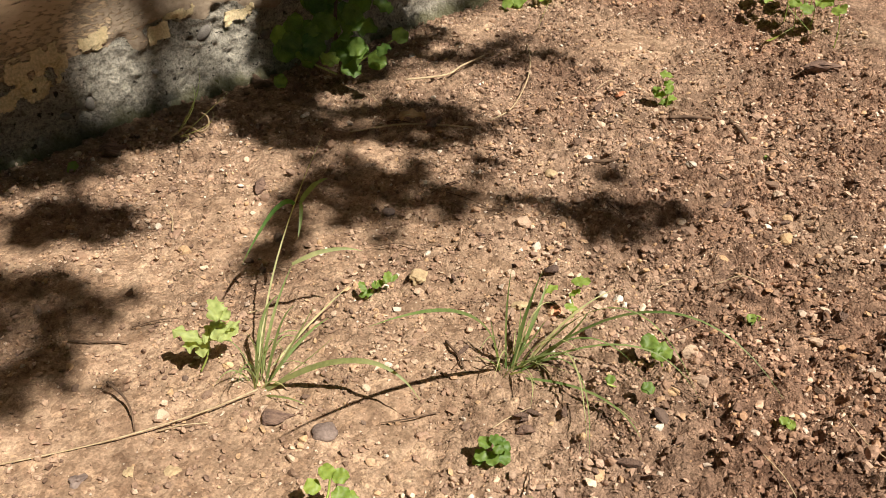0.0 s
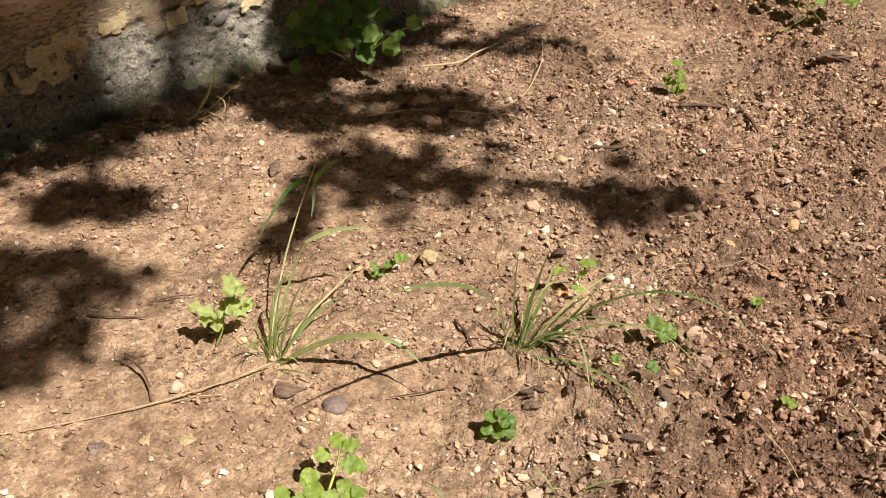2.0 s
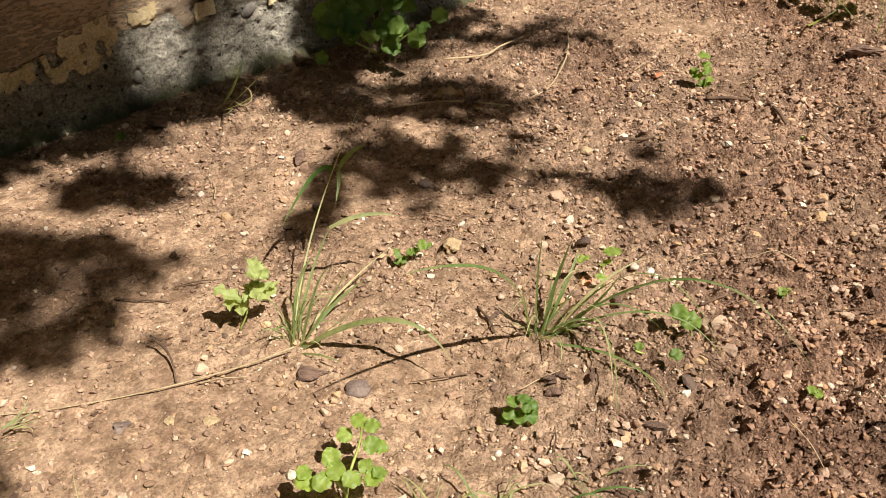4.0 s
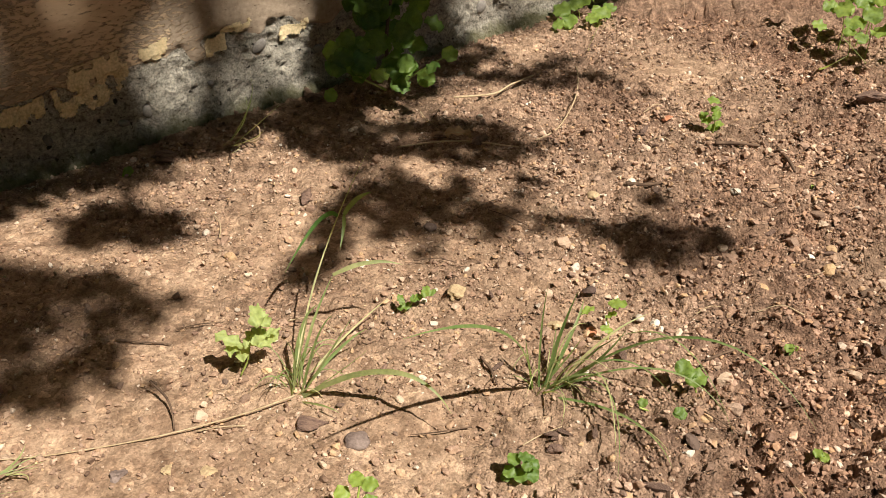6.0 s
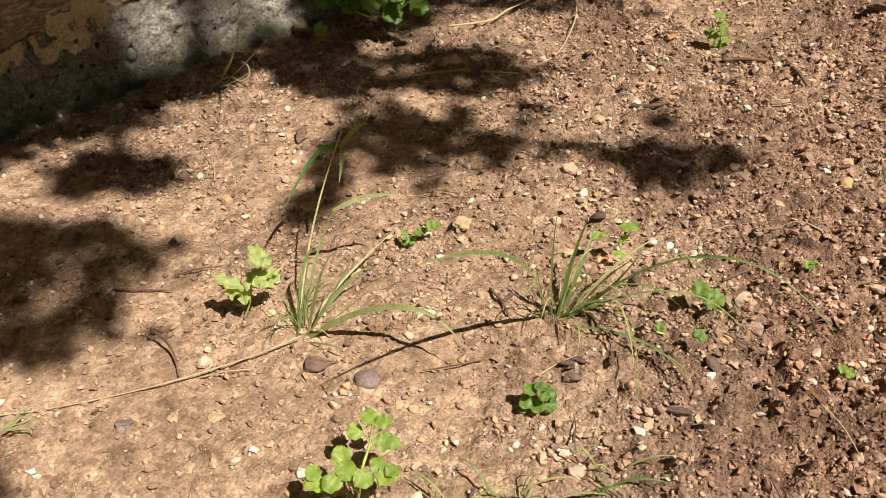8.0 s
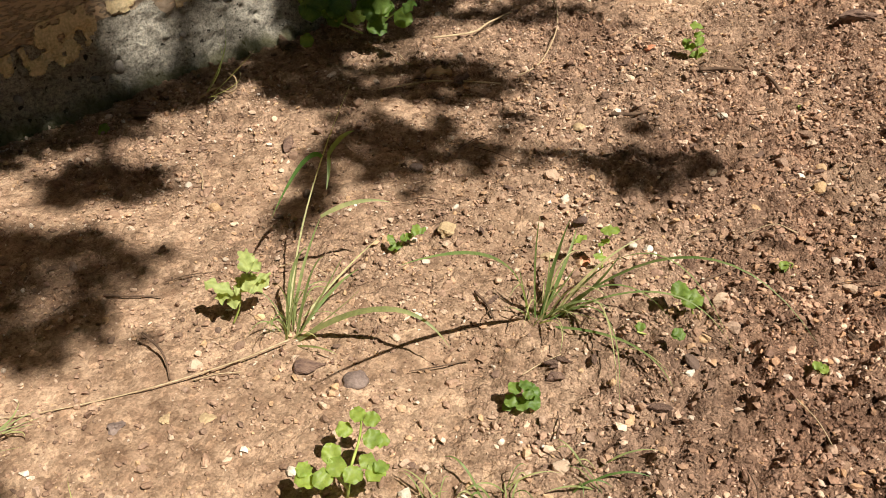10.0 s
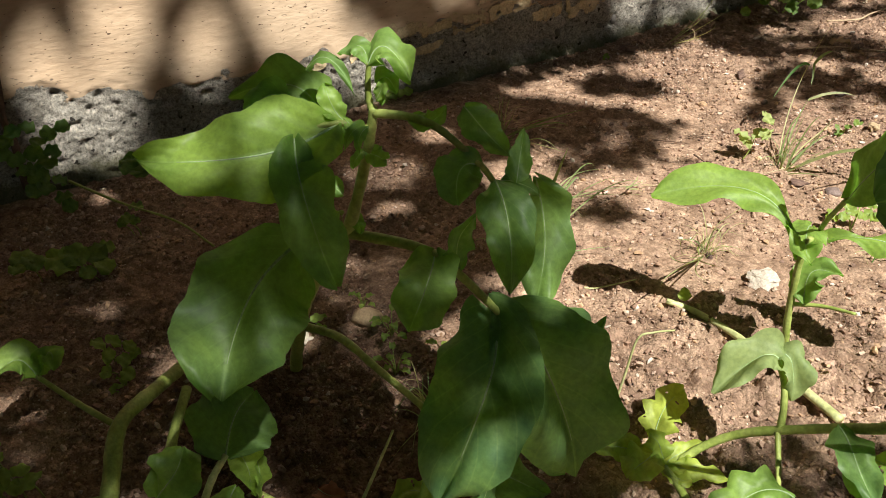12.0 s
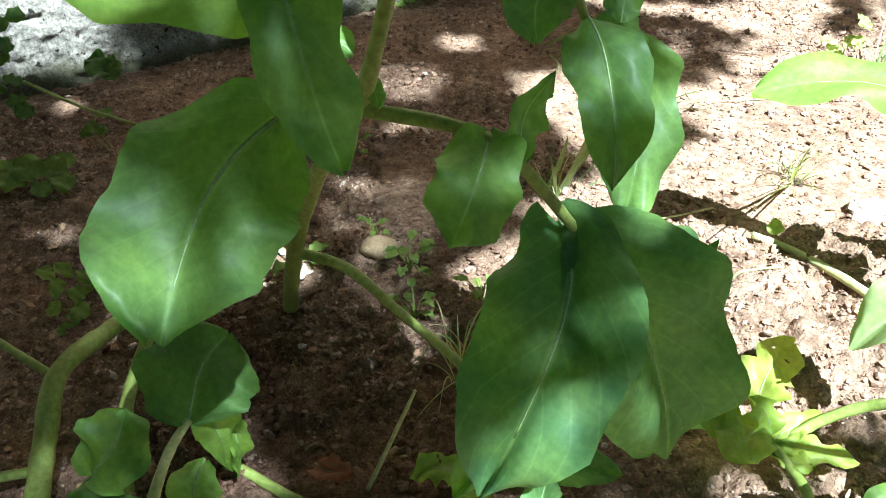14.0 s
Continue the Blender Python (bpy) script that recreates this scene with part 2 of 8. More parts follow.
GRASS = leaf_material("grass_blade", (0.085, 0.185, 0.04), (0.46, 0.43, 0.22), (1.4, 1.5, 0.7), 0.5)
TREELEAF = leaf_material("tree_leaf", (0.022, 0.045, 0.015), (0.06, 0.10, 0.02), (0.5, 0.7, 0.25), 0.5)
STEM = plain_material("pale_green_stem", (0.22, 0.28, 0.05), (0.38, 0.43, 0.12), 30, 0.5, 0.3, 0.001)
VEIN = plain_material("pale_midrib", (0.26, 0.38, 0.16), (0.42, 0.54, 0.28), 60, 0.5, 0.2, 0.0005)
PALESTEM = plain_material("pale_yellow_stem", (0.38, 0.40, 0.15), (0.58, 0.57, 0.28), 30, 0.5, 0.3, 0.001)
STRAW = plain_material("dry_straw", (0.36, 0.26, 0.15), (0.52, 0.40, 0.26), 50, 0.8, 0.4, 0.001)
TWIG = plain_material("dark_twig", (0.075, 0.045, 0.03), (0.19, 0.12, 0.08), 60, 0.9, 0.6, 0.002)
BARK = plain_material("bark_chip", (0.10, 0.06, 0.05), (0.27, 0.17, 0.125), 60, 0.9, 0.7, 0.003, (1.0, 3.5, 1.0))
BRICK = plain_material("red_shard", (0.33, 0.13, 0.07), (0.46, 0.20, 0.11), 60, 0.85)
PALE = plain_material("pale_stone", (0.42, 0.35, 0.28), (0.60, 0.52, 0.43), 50)
TAN = plain_material("tan_stone", (0.34, 0.24, 0.14), (0.50, 0.37, 0.22), 60)
GREY = plain_material("dark_stone", (0.14, 0.098, 0.085), (0.25, 0.185, 0.16), 60)


# ---- shaping helpers ----
def hashed(i, j, seed):
    n = (i.astype(np.int64) * 374761393 + j.astype(np.int64) * 668265263 + seed * 1442695041) & 0xFFFFFFFF
    n = ((n ^ (n >> 13)) * 1274126177) & 0xFFFFFFFF
    return ((n ^ (n >> 16)) & 0xFFFF) / 65535.0


def vn(x, y, seed=0):
    """Smooth value noise, 0 to 1, one cell a unit."""
    x, y = np.asarray(x, float), np.asarray(y, float)
    i, j = np.floor(x), np.floor(y)
    u, v = x - i, y - j
    u, v = u * u * (3 - 2 * u), v * v * (3 - 2 * v)
    a, b, c, d = hashed(i, j, seed), hashed(i + 1, j, seed), hashed(i, j + 1, seed), hashed(i + 1, j + 1, seed)
    return (a * (1 - u) + b * u) * (1 - v) + (c * (1 - u) + d * u) * v


def clods(x, y, cell, seed):
    """Angular lumps, one or none a cell, 0 to about 1 high."""
    x, y = np.asarray(x, float) / cell, np.asarray(y, float) / cell
    i0, j0 = np.floor(x), np.floor(y)
    top = np.zeros_like(x)
    for di in (-1, 0, 1):
        for dj in (-1, 0, 1):
            i, j = i0 + di, j0 + dj
            dx, dy = x - i - 0.15 - 0.7 * hashed(i, j, seed), y - j - 0.15 - 0.7 * hashed(i, j, seed + 1)
            r = 0.25 + 0.55 * hashed(i, j, seed + 2) ** 1.5
            a = 6.28 * hashed(i, j, seed + 3)
            u, v = dx * np.cos(a) + dy * np.sin(a), dy * np.cos(a) - dx * np.sin(a)
            d = np.maximum(np.abs(u) * 0.85 + 0.35 * np.abs(v), np.abs(v) * 1.1)
            lump_h = r * np.minimum(1.0, 2.6 * (1 - d / r)) * (0.8 + 0.5 * u)
            top = np.maximum(top, np.where((d < r) & (hashed(i, j, seed + 4) < 0.75), lump_h, 0))
    return top


def loose_at(x, y):
    """How crumbly the soil is: 0 trodden dust, 1 loose dark clods."""
    x, y = np.asarray(x, float), np.asarray(y, float)
    k = 0.30 + 0.75 * np.clip((x - 0.10 + 0.25 * (y - 0.1)) * 1.6, -0.35, 0.6)
    k = k + 0.55 * np.exp(-(((x + 0.62) / 0.33) ** 2 + ((y + 0.85) / 0.33) ** 2))
    k = k + 0.35 * np.exp(-(((x + 1.0) / 0.25) ** 2 + ((y + 0.55) / 0.3) ** 2))
    k = k - 0.75 * np.exp(-(((x - 0.33) / 0.16) ** 2 + ((y - 1.06) / 0.12) ** 2))
    k = k + 0.22 * np.exp(-(((x + 0.38) / 0.18) ** 2 + ((y - 0.46) / 0.16) ** 2))
    k = k + 0.30 * np.exp(-(((x - 0.46) / 0.16) ** 2 + ((y - 0.10) / 0.22) ** 2))
    k = k + 0.4 * np.exp(-((x + 0.06) / 0.26) ** 2 - ((y + 0.58) / 0.24) ** 2)
    return np.clip(k + 0.5 * (vn(x * 5, y * 5, 3) - 0.5) + 0.35 * (vn(x * 14, y * 14, 4) - 0.5), 0, 1)


def humus_shade_at(x, y):
    """Where dark leaf mould lies: one open-bed patch, and under weeds with painted shade."""
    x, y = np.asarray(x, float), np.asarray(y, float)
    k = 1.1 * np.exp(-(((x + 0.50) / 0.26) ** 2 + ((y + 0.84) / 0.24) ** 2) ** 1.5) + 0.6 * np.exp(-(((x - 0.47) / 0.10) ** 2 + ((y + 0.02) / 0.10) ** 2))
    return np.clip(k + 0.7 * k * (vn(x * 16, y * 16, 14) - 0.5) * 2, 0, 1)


def height(x, y):
    x, y = np.asarray(x, float), np.asarray(y, float)
    k = loose_at(x, y)
    h = 0.010 * (vn(x * 3.1, y * 3.1, 5) - 0.5) + 0.008 * (vn(x * 9, y * 9, 6) - 0.5)
    h = h + (0.3 + k) * (0.010 * (vn(x * 26, y * 26, 7) - 0.5) + 0.008 * (vn(x * 60, y * 60, 8) - 0.5))
    h = h + (0.25 + k) * 0.007 * (np.abs(vn(x * 110, y * 110, 9) - 0.5) * 2 - 0.4)
    h = h + (0.16 + 1.0 * k) * (0.0165 * clods(x, y, 0.023, 101) + 0.0105 * clods(x, y, 0.0125, 111)) - 0.004 * k
    near = np.exp(-((x + 0.06) / 0.26) ** 2 - ((y + 0.58) / 0.24) ** 2)
    h = h + near * (0.030 * clods(x, y, 0.055, 121) + 0.015 * clods(x, y, 0.03, 131) + 0.010 * (vn(x * 30, y * 30, 12) - 0.5) - 0.006)
    return h


def ground_at(x, y):
    return float(height(x, y))


def mesh_of(name, verts, faces, material, smooth=True):
    me = bpy.data.meshes.new(name)
    me.from_pydata([tuple(v) for v in verts], [], faces)
    me.materials.append(material)
    if smooth:
        me.shade_smooth()
    return me


def part(name, me, parent, label=""):
    ob = new(name, me)
    ob.parent = parent
    if parent.type != "EMPTY" or parent.location.length > 0:
        ob.matrix_parent_inverse = parent.matrix_basis.inverted()
    return tagged(ob, label)


def thing(name, label, category, group="", kind=""):
    return tagged(new(name), label, category, group, kind)


def curve_points(pts, n):
    """n points along a smooth curve through pts."""
    pts = [Vector(p) for p in pts]
    pts = [pts[0] * 2 - pts[1]] + pts + [pts[-1] * 2 - pts[-2]]
    out = []
    for k in range(n):
        t = k / (n - 1) * (len(pts) - 3)
        i = min(int(t), len(pts) - 4)
        t -= i
        a, b, c, d = pts[i:i + 4]
        out.append(0.5 * ((2 * b) + (c - a) * t + (2 * a - 5 * b + 4 * c - d) * t * t + (3 * b - a - 3 * c + d) * t ** 3))
    return out


def tube_mesh(name, pts, r0, r1, material, sides=8, n=None, bumps=0.06):
    path = curve_points(pts, n or 6 * len(pts))
    rng = random.Random(len(path) * 7 + int(abs(path[0].x) * 1e4))
    verts, faces = [], []
    up = Vector((0.31, 0.17, 0.93))
    for k, p in enumerate(path):
        d = (path[min(k + 1, len(path) - 1)] - path[max(k - 1, 0)]).normalized()
        a = d.cross(up).normalized()
        b = d.cross(a)
        r = (r0 + (r1 - r0) * k / (len(path) - 1)) * (1 + bumps * (rng.random() * 2 - 1))
        for s in range(sides):
            g = 2 * math.pi * s / sides
            verts.append(p + a * (r * math.cos(g)) + b * (r * math.sin(g)))
    for k in range(len(path) - 1):
        for s in range(sides):
            t = (s + 1) % sides
            faces.append((k * sides + s, k * sides + t, (k + 1) * sides + t, (k + 1) * sides + s))
    faces.append(tuple(range(sides))[::-1])
    faces.append(tuple(range((len(path) - 1) * sides, len(path) * sides)))
    return mesh_of(name, verts, faces, material)


SHAPES = {
    "ovate": ((0, 0.12), (0.07, 0.55), (0.2, 0.92), (0.36, 1.0), (0.6, 0.86), (0.8, 0.58), (0.93, 0.27), (1, 0.02)),
    "round": ((0, 0.15), (0.08, 0.6), (0.25, 0.95), (0.5, 1.0), (0.75, 0.9), (0.92, 0.55), (1, 0.08)),
    "lance": ((0, 0.15), (0.12, 0.62), (0.3, 1.0), (0.5, 0.93), (0.75, 0.58), (0.9, 0.27), (1, 0.0)),
    "spat": ((0, 0.2), (0.15, 0.26), (0.35, 0.5), (0.55, 0.86), (0.75, 1.0), (0.9, 0.8), (0.97, 0.45), (1, 0.1)),
    "blunt": ((0, 0.12), (0.08, 0.52), (0.2, 0.86), (0.4, 1.0), (0.65, 0.99), (0.83, 0.83), (0.94, 0.52), (1, 0.14)),
    "drop": ((0, 0.15), (0.1, 0.5), (0.3, 0.82), (0.55, 1.0), (0.75, 0.86), (0.9, 0.45), (1, 0.03)),
    "lobed": ((0, 0.12), (0.15, 0.4), (0.28, 0.95), (0.4, 0.6), (0.52, 1.0), (0.64, 0.62), (0.78, 0.85), (0.92, 0.4), (1, 0.05)),
    "blade": ((0, 0.7), (0.2, 1.0), (0.5, 0.9), (0.8, 0.5), (1, 0.03)),
}


def sheet_mesh(name, path, width, normal, shape, material, fold, wave, holes, cells, seed):
    rng = random.Random(seed)
    wave = min(wave, width * 0.13)
    px, py = zip(*SHAPES[shape])
    n, m = len(path) - 1, cells
    normal = Vector(normal)
    ph = [rng.random() * 6.28 for _ in range(6)]
    verts, uvs, faces, ridge = [], [], [], []
    for k, p in enumerate(path):
        s = k / n
        d = (path[min(k + 1, n)] - path[max(k - 1, 0)]).normalized()
        side = d.cross(normal).normalized()
        up = side.cross(d)
        for j in range(-m, m + 1):
            v = j / m
            teeth = 1.0 if n > 12 else 0.25
            fine = 0.35 if width > 0.045 else 1.0
            ragged = 1 + teeth * 0.07 * math.sin(s * 17 + ph[0] + (v > 0) * 2.1) + fine * teeth * 0.03 * math.sin(s * 51 + ph[1] + (v > 0)) + fine * teeth * 0.018 * math.sin(s * 97 + ph[5])
            w = width / 2 * float(np.interp(s, px, py)) * (ragged if abs(v) > 0.99 else 1 + (ragged - 1) * abs(v))
            lift = (abs(v) - 0.45 * v * v) * w * fold * 1.5 + wave * v * v * math.sin(s * 15 + ph[2] + (v > 0) * ph[3]) + wave * 0.5 * math.sin(s * 7 + v * 4 + ph[4])
            if width > 0.03:
                # the blade swells between its side veins
                lift += width * 0.020 * abs(math.sin(math.pi * (6.5 * s - 2.4 * abs(v)))) * 4 * abs(v) * (1 - abs(v)) + width * 0.035 * math.sin(s * 9 + ph[5] + v * 2.5) * v * v
            verts.append(p + side * (v * w * (1 - 0.25 * fold)) + up * lift)
            uvs.append((s, 0.5 + 0.5 * v))
            if j == 0:
                ridge.append(verts[-1] + up * (width * 0.002))
    row = 2 * m + 1
    for k in range(n):
        for j in range(row - 1):
            faces.append((k * row + j, k * row + j + 1, (k + 1) * row + j + 1, (k + 1) * row + j))
    for _ in range(holes * 3):
        k, j = rng.randrange(n // 4, n - 2), rng.randrange(1, row - 2)
        gone = {k * (row - 1) + j, k * (row - 1) + j + 1} if rng.random() < 0.6 else {k * (row - 1) + j}
        faces = [f for i, f in enumerate(faces) if i not in gone]
    me = mesh_of(name, verts, faces, material)
    layer = me.uv_layers.new(name="UVMap")
    loops = np.empty(len(me.loops), np.int32)
    me.loops.foreach_get("vertex_index", loops)
    layer.data.foreach_set("uv", np.array(uvs, np.float32)[loops].ravel())
    return me, ridge


COUNT = [0]


def leaf(parent, a, b, c, width, normal, shape="ovate", fold=0.15, wave=0.006, tint=0.3, holes=0, material=None, rib=True, cells=5, rows=26, label=""):
    """A leaf whose midrib runs from a through b to c, its upper side towards normal."""
    COUNT[0] += 1
    if width > 0.045:
        cells, rows = max(cells, 9), max(rows, 44)
    a, b, c = Vector(a), Vector(b), Vector(c)
    mid = b * 2 - (a + c) / 2
    path = [a * (1 - t) ** 2 + mid * (2 * t * (1 - t)) + c * t * t for t in [k / rows for k in range(rows + 1)]]
    me, ridge = sheet_mesh("leaf", path, width, normal, shape, material or LEAF, fold, wave, holes, cells, COUNT[0])
    ob = part("leaf", me, parent, label)
    ob.color = (tint, COUNT[0] % 7 / 7, 0, 1)
    if rib:
        part("midrib", tube_mesh("midrib", ridge[:int(rows * 0.86)], width * 0.017, width * 0.003, VEIN, 6, 24, 0.0), ob)
    return ob


def ico(level):
    bm = bmesh.new()
    bmesh.ops.create_icosphere(bm, subdivisions=level, radius=1.0)
    v = np.array([x.co[:] for x in bm.verts])
    f = np.array([[x.index for x in y.verts] for y in bm.faces])
    bm.free()
    return v, f


def lump(name, size, material, seed, level=3, rough=0.22, flat=0.7, facets=0):
    """A rounded, uneven stone about size across."""
    v, f = ico(level)
    rng = np.random.RandomState(seed)
    o = rng.rand(3) * 20
    r = 1 + rough * (vn(v[:, 0] * 1.6 + o[0], v[:, 1] * 1.6 + v[:, 2] + o[1], seed) - 0.5) * 2 + rough * 0.5 * (vn(v[:, 0] * 4 + v[:, 2] * 3 + o[2], v[:, 1] * 4, seed + 1) - 0.5)
    if facets:
        planes = rng.normal(size=(facets, 3))
        planes /= np.linalg.norm(planes, axis=1, keepdims=True)
        r = r * np.minimum((rng.uniform(0.42, 0.92, facets) / np.maximum(v @ planes.T, 0.05)).min(1), 1.1)
    v = v * r[:, None] * (np.array(size) / 2)
    v[:, 2] *= flat
    return mesh_of(name, v, f.tolist(), material, not facets)


def stone(name, x, y, size, material, label, category, turn=0.0, seed=1, sink=0.2, rough=0.22, flat=0.7):
    ob = new(name, lump(name, size, material, seed, 3, rough, flat, 10 if rough > 0.32 else 0))
    ob.location = (x, y, ground_at(x, y) + size[2] / 2 * flat * (1 - sink * 2))
    ob.rotation_euler = (0, 0, radians(turn))
    return tagged(ob, label, category)


# ---- ground ----
def steps(lo, hi, fine, far):
    mid = np.arange(lo, hi + fine / 2, fine)
    grow = fine * np.cumsum(1.22 ** np.arange(1, 46))
    grow = grow[grow < far]
    return np.concatenate([(lo - grow)[::-1], mid, hi + grow])


gx, gy = steps(-1.30, 0.76, 0.0039, 80.0), steps(-1.06, 1.22, 0.0039, 80.0)
X, Y = np.meshgrid(gx, gy)
Z = height(X, Y)
W, H = len(gx), len(gy)
idx = np.arange(W * H).reshape(H, W)
quads = np.stack([idx[:-1, :-1], idx[:-1, 1:], idx[1:, 1:], idx[1:, :-1]], -1).reshape(-1, 4)


def big_mesh(name, verts, faces, material, smooth=True):
    """A mesh straight from arrays: verts (n, 3), faces (m, k)."""
    me = bpy.data.meshes.new(name)
    k = faces.shape[1]
    me.vertices.add(len(verts))
    me.vertices.foreach_set("co", np.asarray(verts, np.float32).ravel())
    me.loops.add(faces.size)
    me.loops.foreach_set("vertex_index", faces.astype(np.int32).ravel())
    me.polygons.add(len(faces))
    me.polygons.foreach_set("loop_start", np.arange(0, faces.size, k, dtype=np.int32))
    me.update(calc_edges=True)
    me.materials.append(material)
    if smooth:
        me.shade_smooth()
    else:
        me.shade_flat()
    return me


gm = big_mesh("ground", np.stack([X.ravel(), Y.ravel(), Z.ravel()], 1), quads, SOIL)
at = gm.attributes.new("loose", "FLOAT", "POINT")
at.data.foreach_set("value", loose_at(X, Y).ravel().astype(np.float32))
gm.attributes.new("humus_shade", "FLOAT", "POINT").data.foreach_set("value", humus_shade_at(X, Y).ravel().astype(np.float32))
ground = tagged(new("ground", gm), "dry tan garden soil, dusty and crumbly with pebbles", "ground", kind="structure")

# ---- house wall ----
WO, WU, WN = Vector((-0.704, 0.362, 0)), Vector((0.628, 0.778, 0)).normalized(), Vector((0.778, -0.628, 0)).normalized()
ws = np.concatenate([np.linspace(-6, -1.35, 24), np.arange(-1.3, 1.45, 0.004), np.linspace(1.5, 7, 28)])
wz = np.concatenate([np.arange(-0.06, 0.44, 0.004), np.linspace(0.46, 2.6, 40)])
S, T = np.meshgrid(ws, wz)
edge = 0.135 + 0.035 * (vn(S * 3.3, S * 0, 21) - 0.5) + 0.10 * np.clip((S - 0.72) * 4, 0, 1) + 0.065 * np.clip((-0.70 - S) * 5, 0, 1) + 0.07 * (vn(S * 11, T * 14, 22) - 0.5) + 0.045 * (vn(S * 34, T * 40, 23) - 0.5)
plaster = np.clip((T - edge) / 0.022 + 0.5, 0, 1)
out = plaster * 0.006 + (1 - plaster) * (0.006 * (vn(S * 18, T * 18, 24) - 0.5) + 0.008 * (vn(S * 60, T * 60, 25) - 0.5) + 0.006 * (vn(S * 125, T * 125, 26) - 0.5))
pore = vn(S * 42, T * 46, 27)
out = out - (1 - plaster) * 0.009 * np.clip((pore - 0.78) * 8, 0, 1) - plaster * 0.002 * (vn(S * 7, T * 30, 28) - 0.5) + 0.01 * (vn(S * 1.3, T * 2, 29) - 0.5)
# the foot spreads slightly where it meets the soil
out = out + 0.02 * np.clip((0.035 - T) / 0.035, 0, 1) * vn(S * 5, S * 0, 30)
WW, WH = len(ws), len(wz)
wp = np.array(WO)[None] + S.ravel()[:, None] * np.array(WU)[None] + out.ravel()[:, None] * np.array(WN)[None]
wp[:, 2] = T.ravel()
wi = np.arange(WW * WH).reshape(WH, WW)
wq = np.stack([wi[:-1, :-1], wi[:-1, 1:], wi[1:, 1:], wi[1:, :-1]], -1).reshape(-1, 4)
# its back, ends and top
back = wp[[wi[0, 0], wi[0, -1], wi[-1, -1], wi[-1, 0]]] - np.array(WN)[None] * 0.25
wm = big_mesh("wall_north", wp, wq, WALL)
wl = wm.attributes.new("plaster", "FLOAT", "POINT")
wl.data.foreach_set("value", plaster.ravel().astype(np.float32))
wn = wm.attributes.new("worn", "FLOAT", "POINT")
wn.data.foreach_set("value", (np.clip(1.15 - (T - edge) / 0.19, 0, 1) * (0.62 + 1.0 * (vn(S * 4, T * 7, 31) - 0.4)) * (0.55 + 0.45 * np.clip((S + 0.1) * 4, 0, 1))).ravel().astype(np.float32))
uvl = wm.uv_layers.new(name="UVMap")
wv = np.stack([S.ravel(), T.ravel()], 1).astype(np.float32)
uvl.data.foreach_set("uv", wv[wq.ravel()].ravel())
wall = tagged(new("wall_north", wm), "peach plastered house wall, flaking above a bare concrete foot", "wall", kind="structure")
core = np.concatenate([wp[[wi[0, 0], wi[0, -1], wi[-1, -1], wi[-1, 0]]] - np.array(WN)[None] * 0.03, back])
part("wall_core", mesh_of("wall_core", core, [(4, 7, 6, 5), (0, 3, 7, 4), (1, 5, 6, 2), (3, 2, 6, 7), (0, 1, 2, 3)], WALL, False), wall)


def on_wall(s, z, o=0.0):
    return WO + WU * s + WN * o + Vector((0, 0, z))


def surface_out(s, z):
    i = min(int(np.searchsorted(ws, s)), WW - 1)
    j = min(int(np.searchsorted(wz, z)), WH - 1)
    return float(out[j, i])


def paint_flake(s, z, ln, ht, seed, cell=0.003):
    """A curling scrap of old paint with gaps in it."""
    nx, ny = int(ln / cell), int(ht / cell)
    i, j = np.meshgrid(np.arange(nx), np.arange(ny))
    u, v = (i + 0.5) / nx * 2 - 1, (j + 0.5) / ny * 2 - 1
    keep = (1 - np.maximum(np.abs(u) ** 2.2, np.abs(v) ** 2) + 1.3 * (vn(i * 0.16, j * 0.19, seed) - 0.55)) > 0.24
    keep &= vn(i * 0.2, j * 0.22, seed + 5) < 0.72
    ids, verts, faces = {}, [], []

    def vid(a, b, k):
        if (a, b, k) not in ids:
            ids[a, b, k] = len(verts)
            ja, jb = hashed(np.array(a), np.array(b), seed) - 0.5, hashed(np.array(b), np.array(a), seed + 1) - 0.5
            ss, zz = s + (a + 0.8 * float(ja)) * cell - ln / 2, z + (b + 0.8 * float(jb)) * cell - ht / 2 + 0.12 * (a * cell - ln / 2)
            verts.append(on_wall(ss, zz, max(surface_out(ss, zz), 0.002) + 0.002 * k + 0.001))
        return ids[a, b, k]

    for a, b in zip(i[keep].tolist(), j[keep].tolist()):
        faces.append((vid(a, b, 1), vid(a + 1, b, 1), vid(a + 1, b + 1, 1), vid(a, b + 1, 1)))
        for (p, q), (da, db) in ((((a, b), (a + 1, b)), (0, -1)), (((a + 1, b), (a + 1, b + 1)), (1, 0)), (((a + 1, b + 1), (a, b + 1)), (0, 1)), (((a, b + 1), (a, b)), (-1, 0))):
            na, nb2 = a + da, b + db
            if not (0 <= na < nx and 0 <= nb2 < ny and keep[nb2, na]):
                faces.append((vid(*q, 1), vid(*p, 1), vid(*p, 0), vid(*q, 0)))
    if faces:
        part("paint_flake", mesh_of("paint_flake", verts, faces, FLAKE, False), wall, "cream paint scrap")


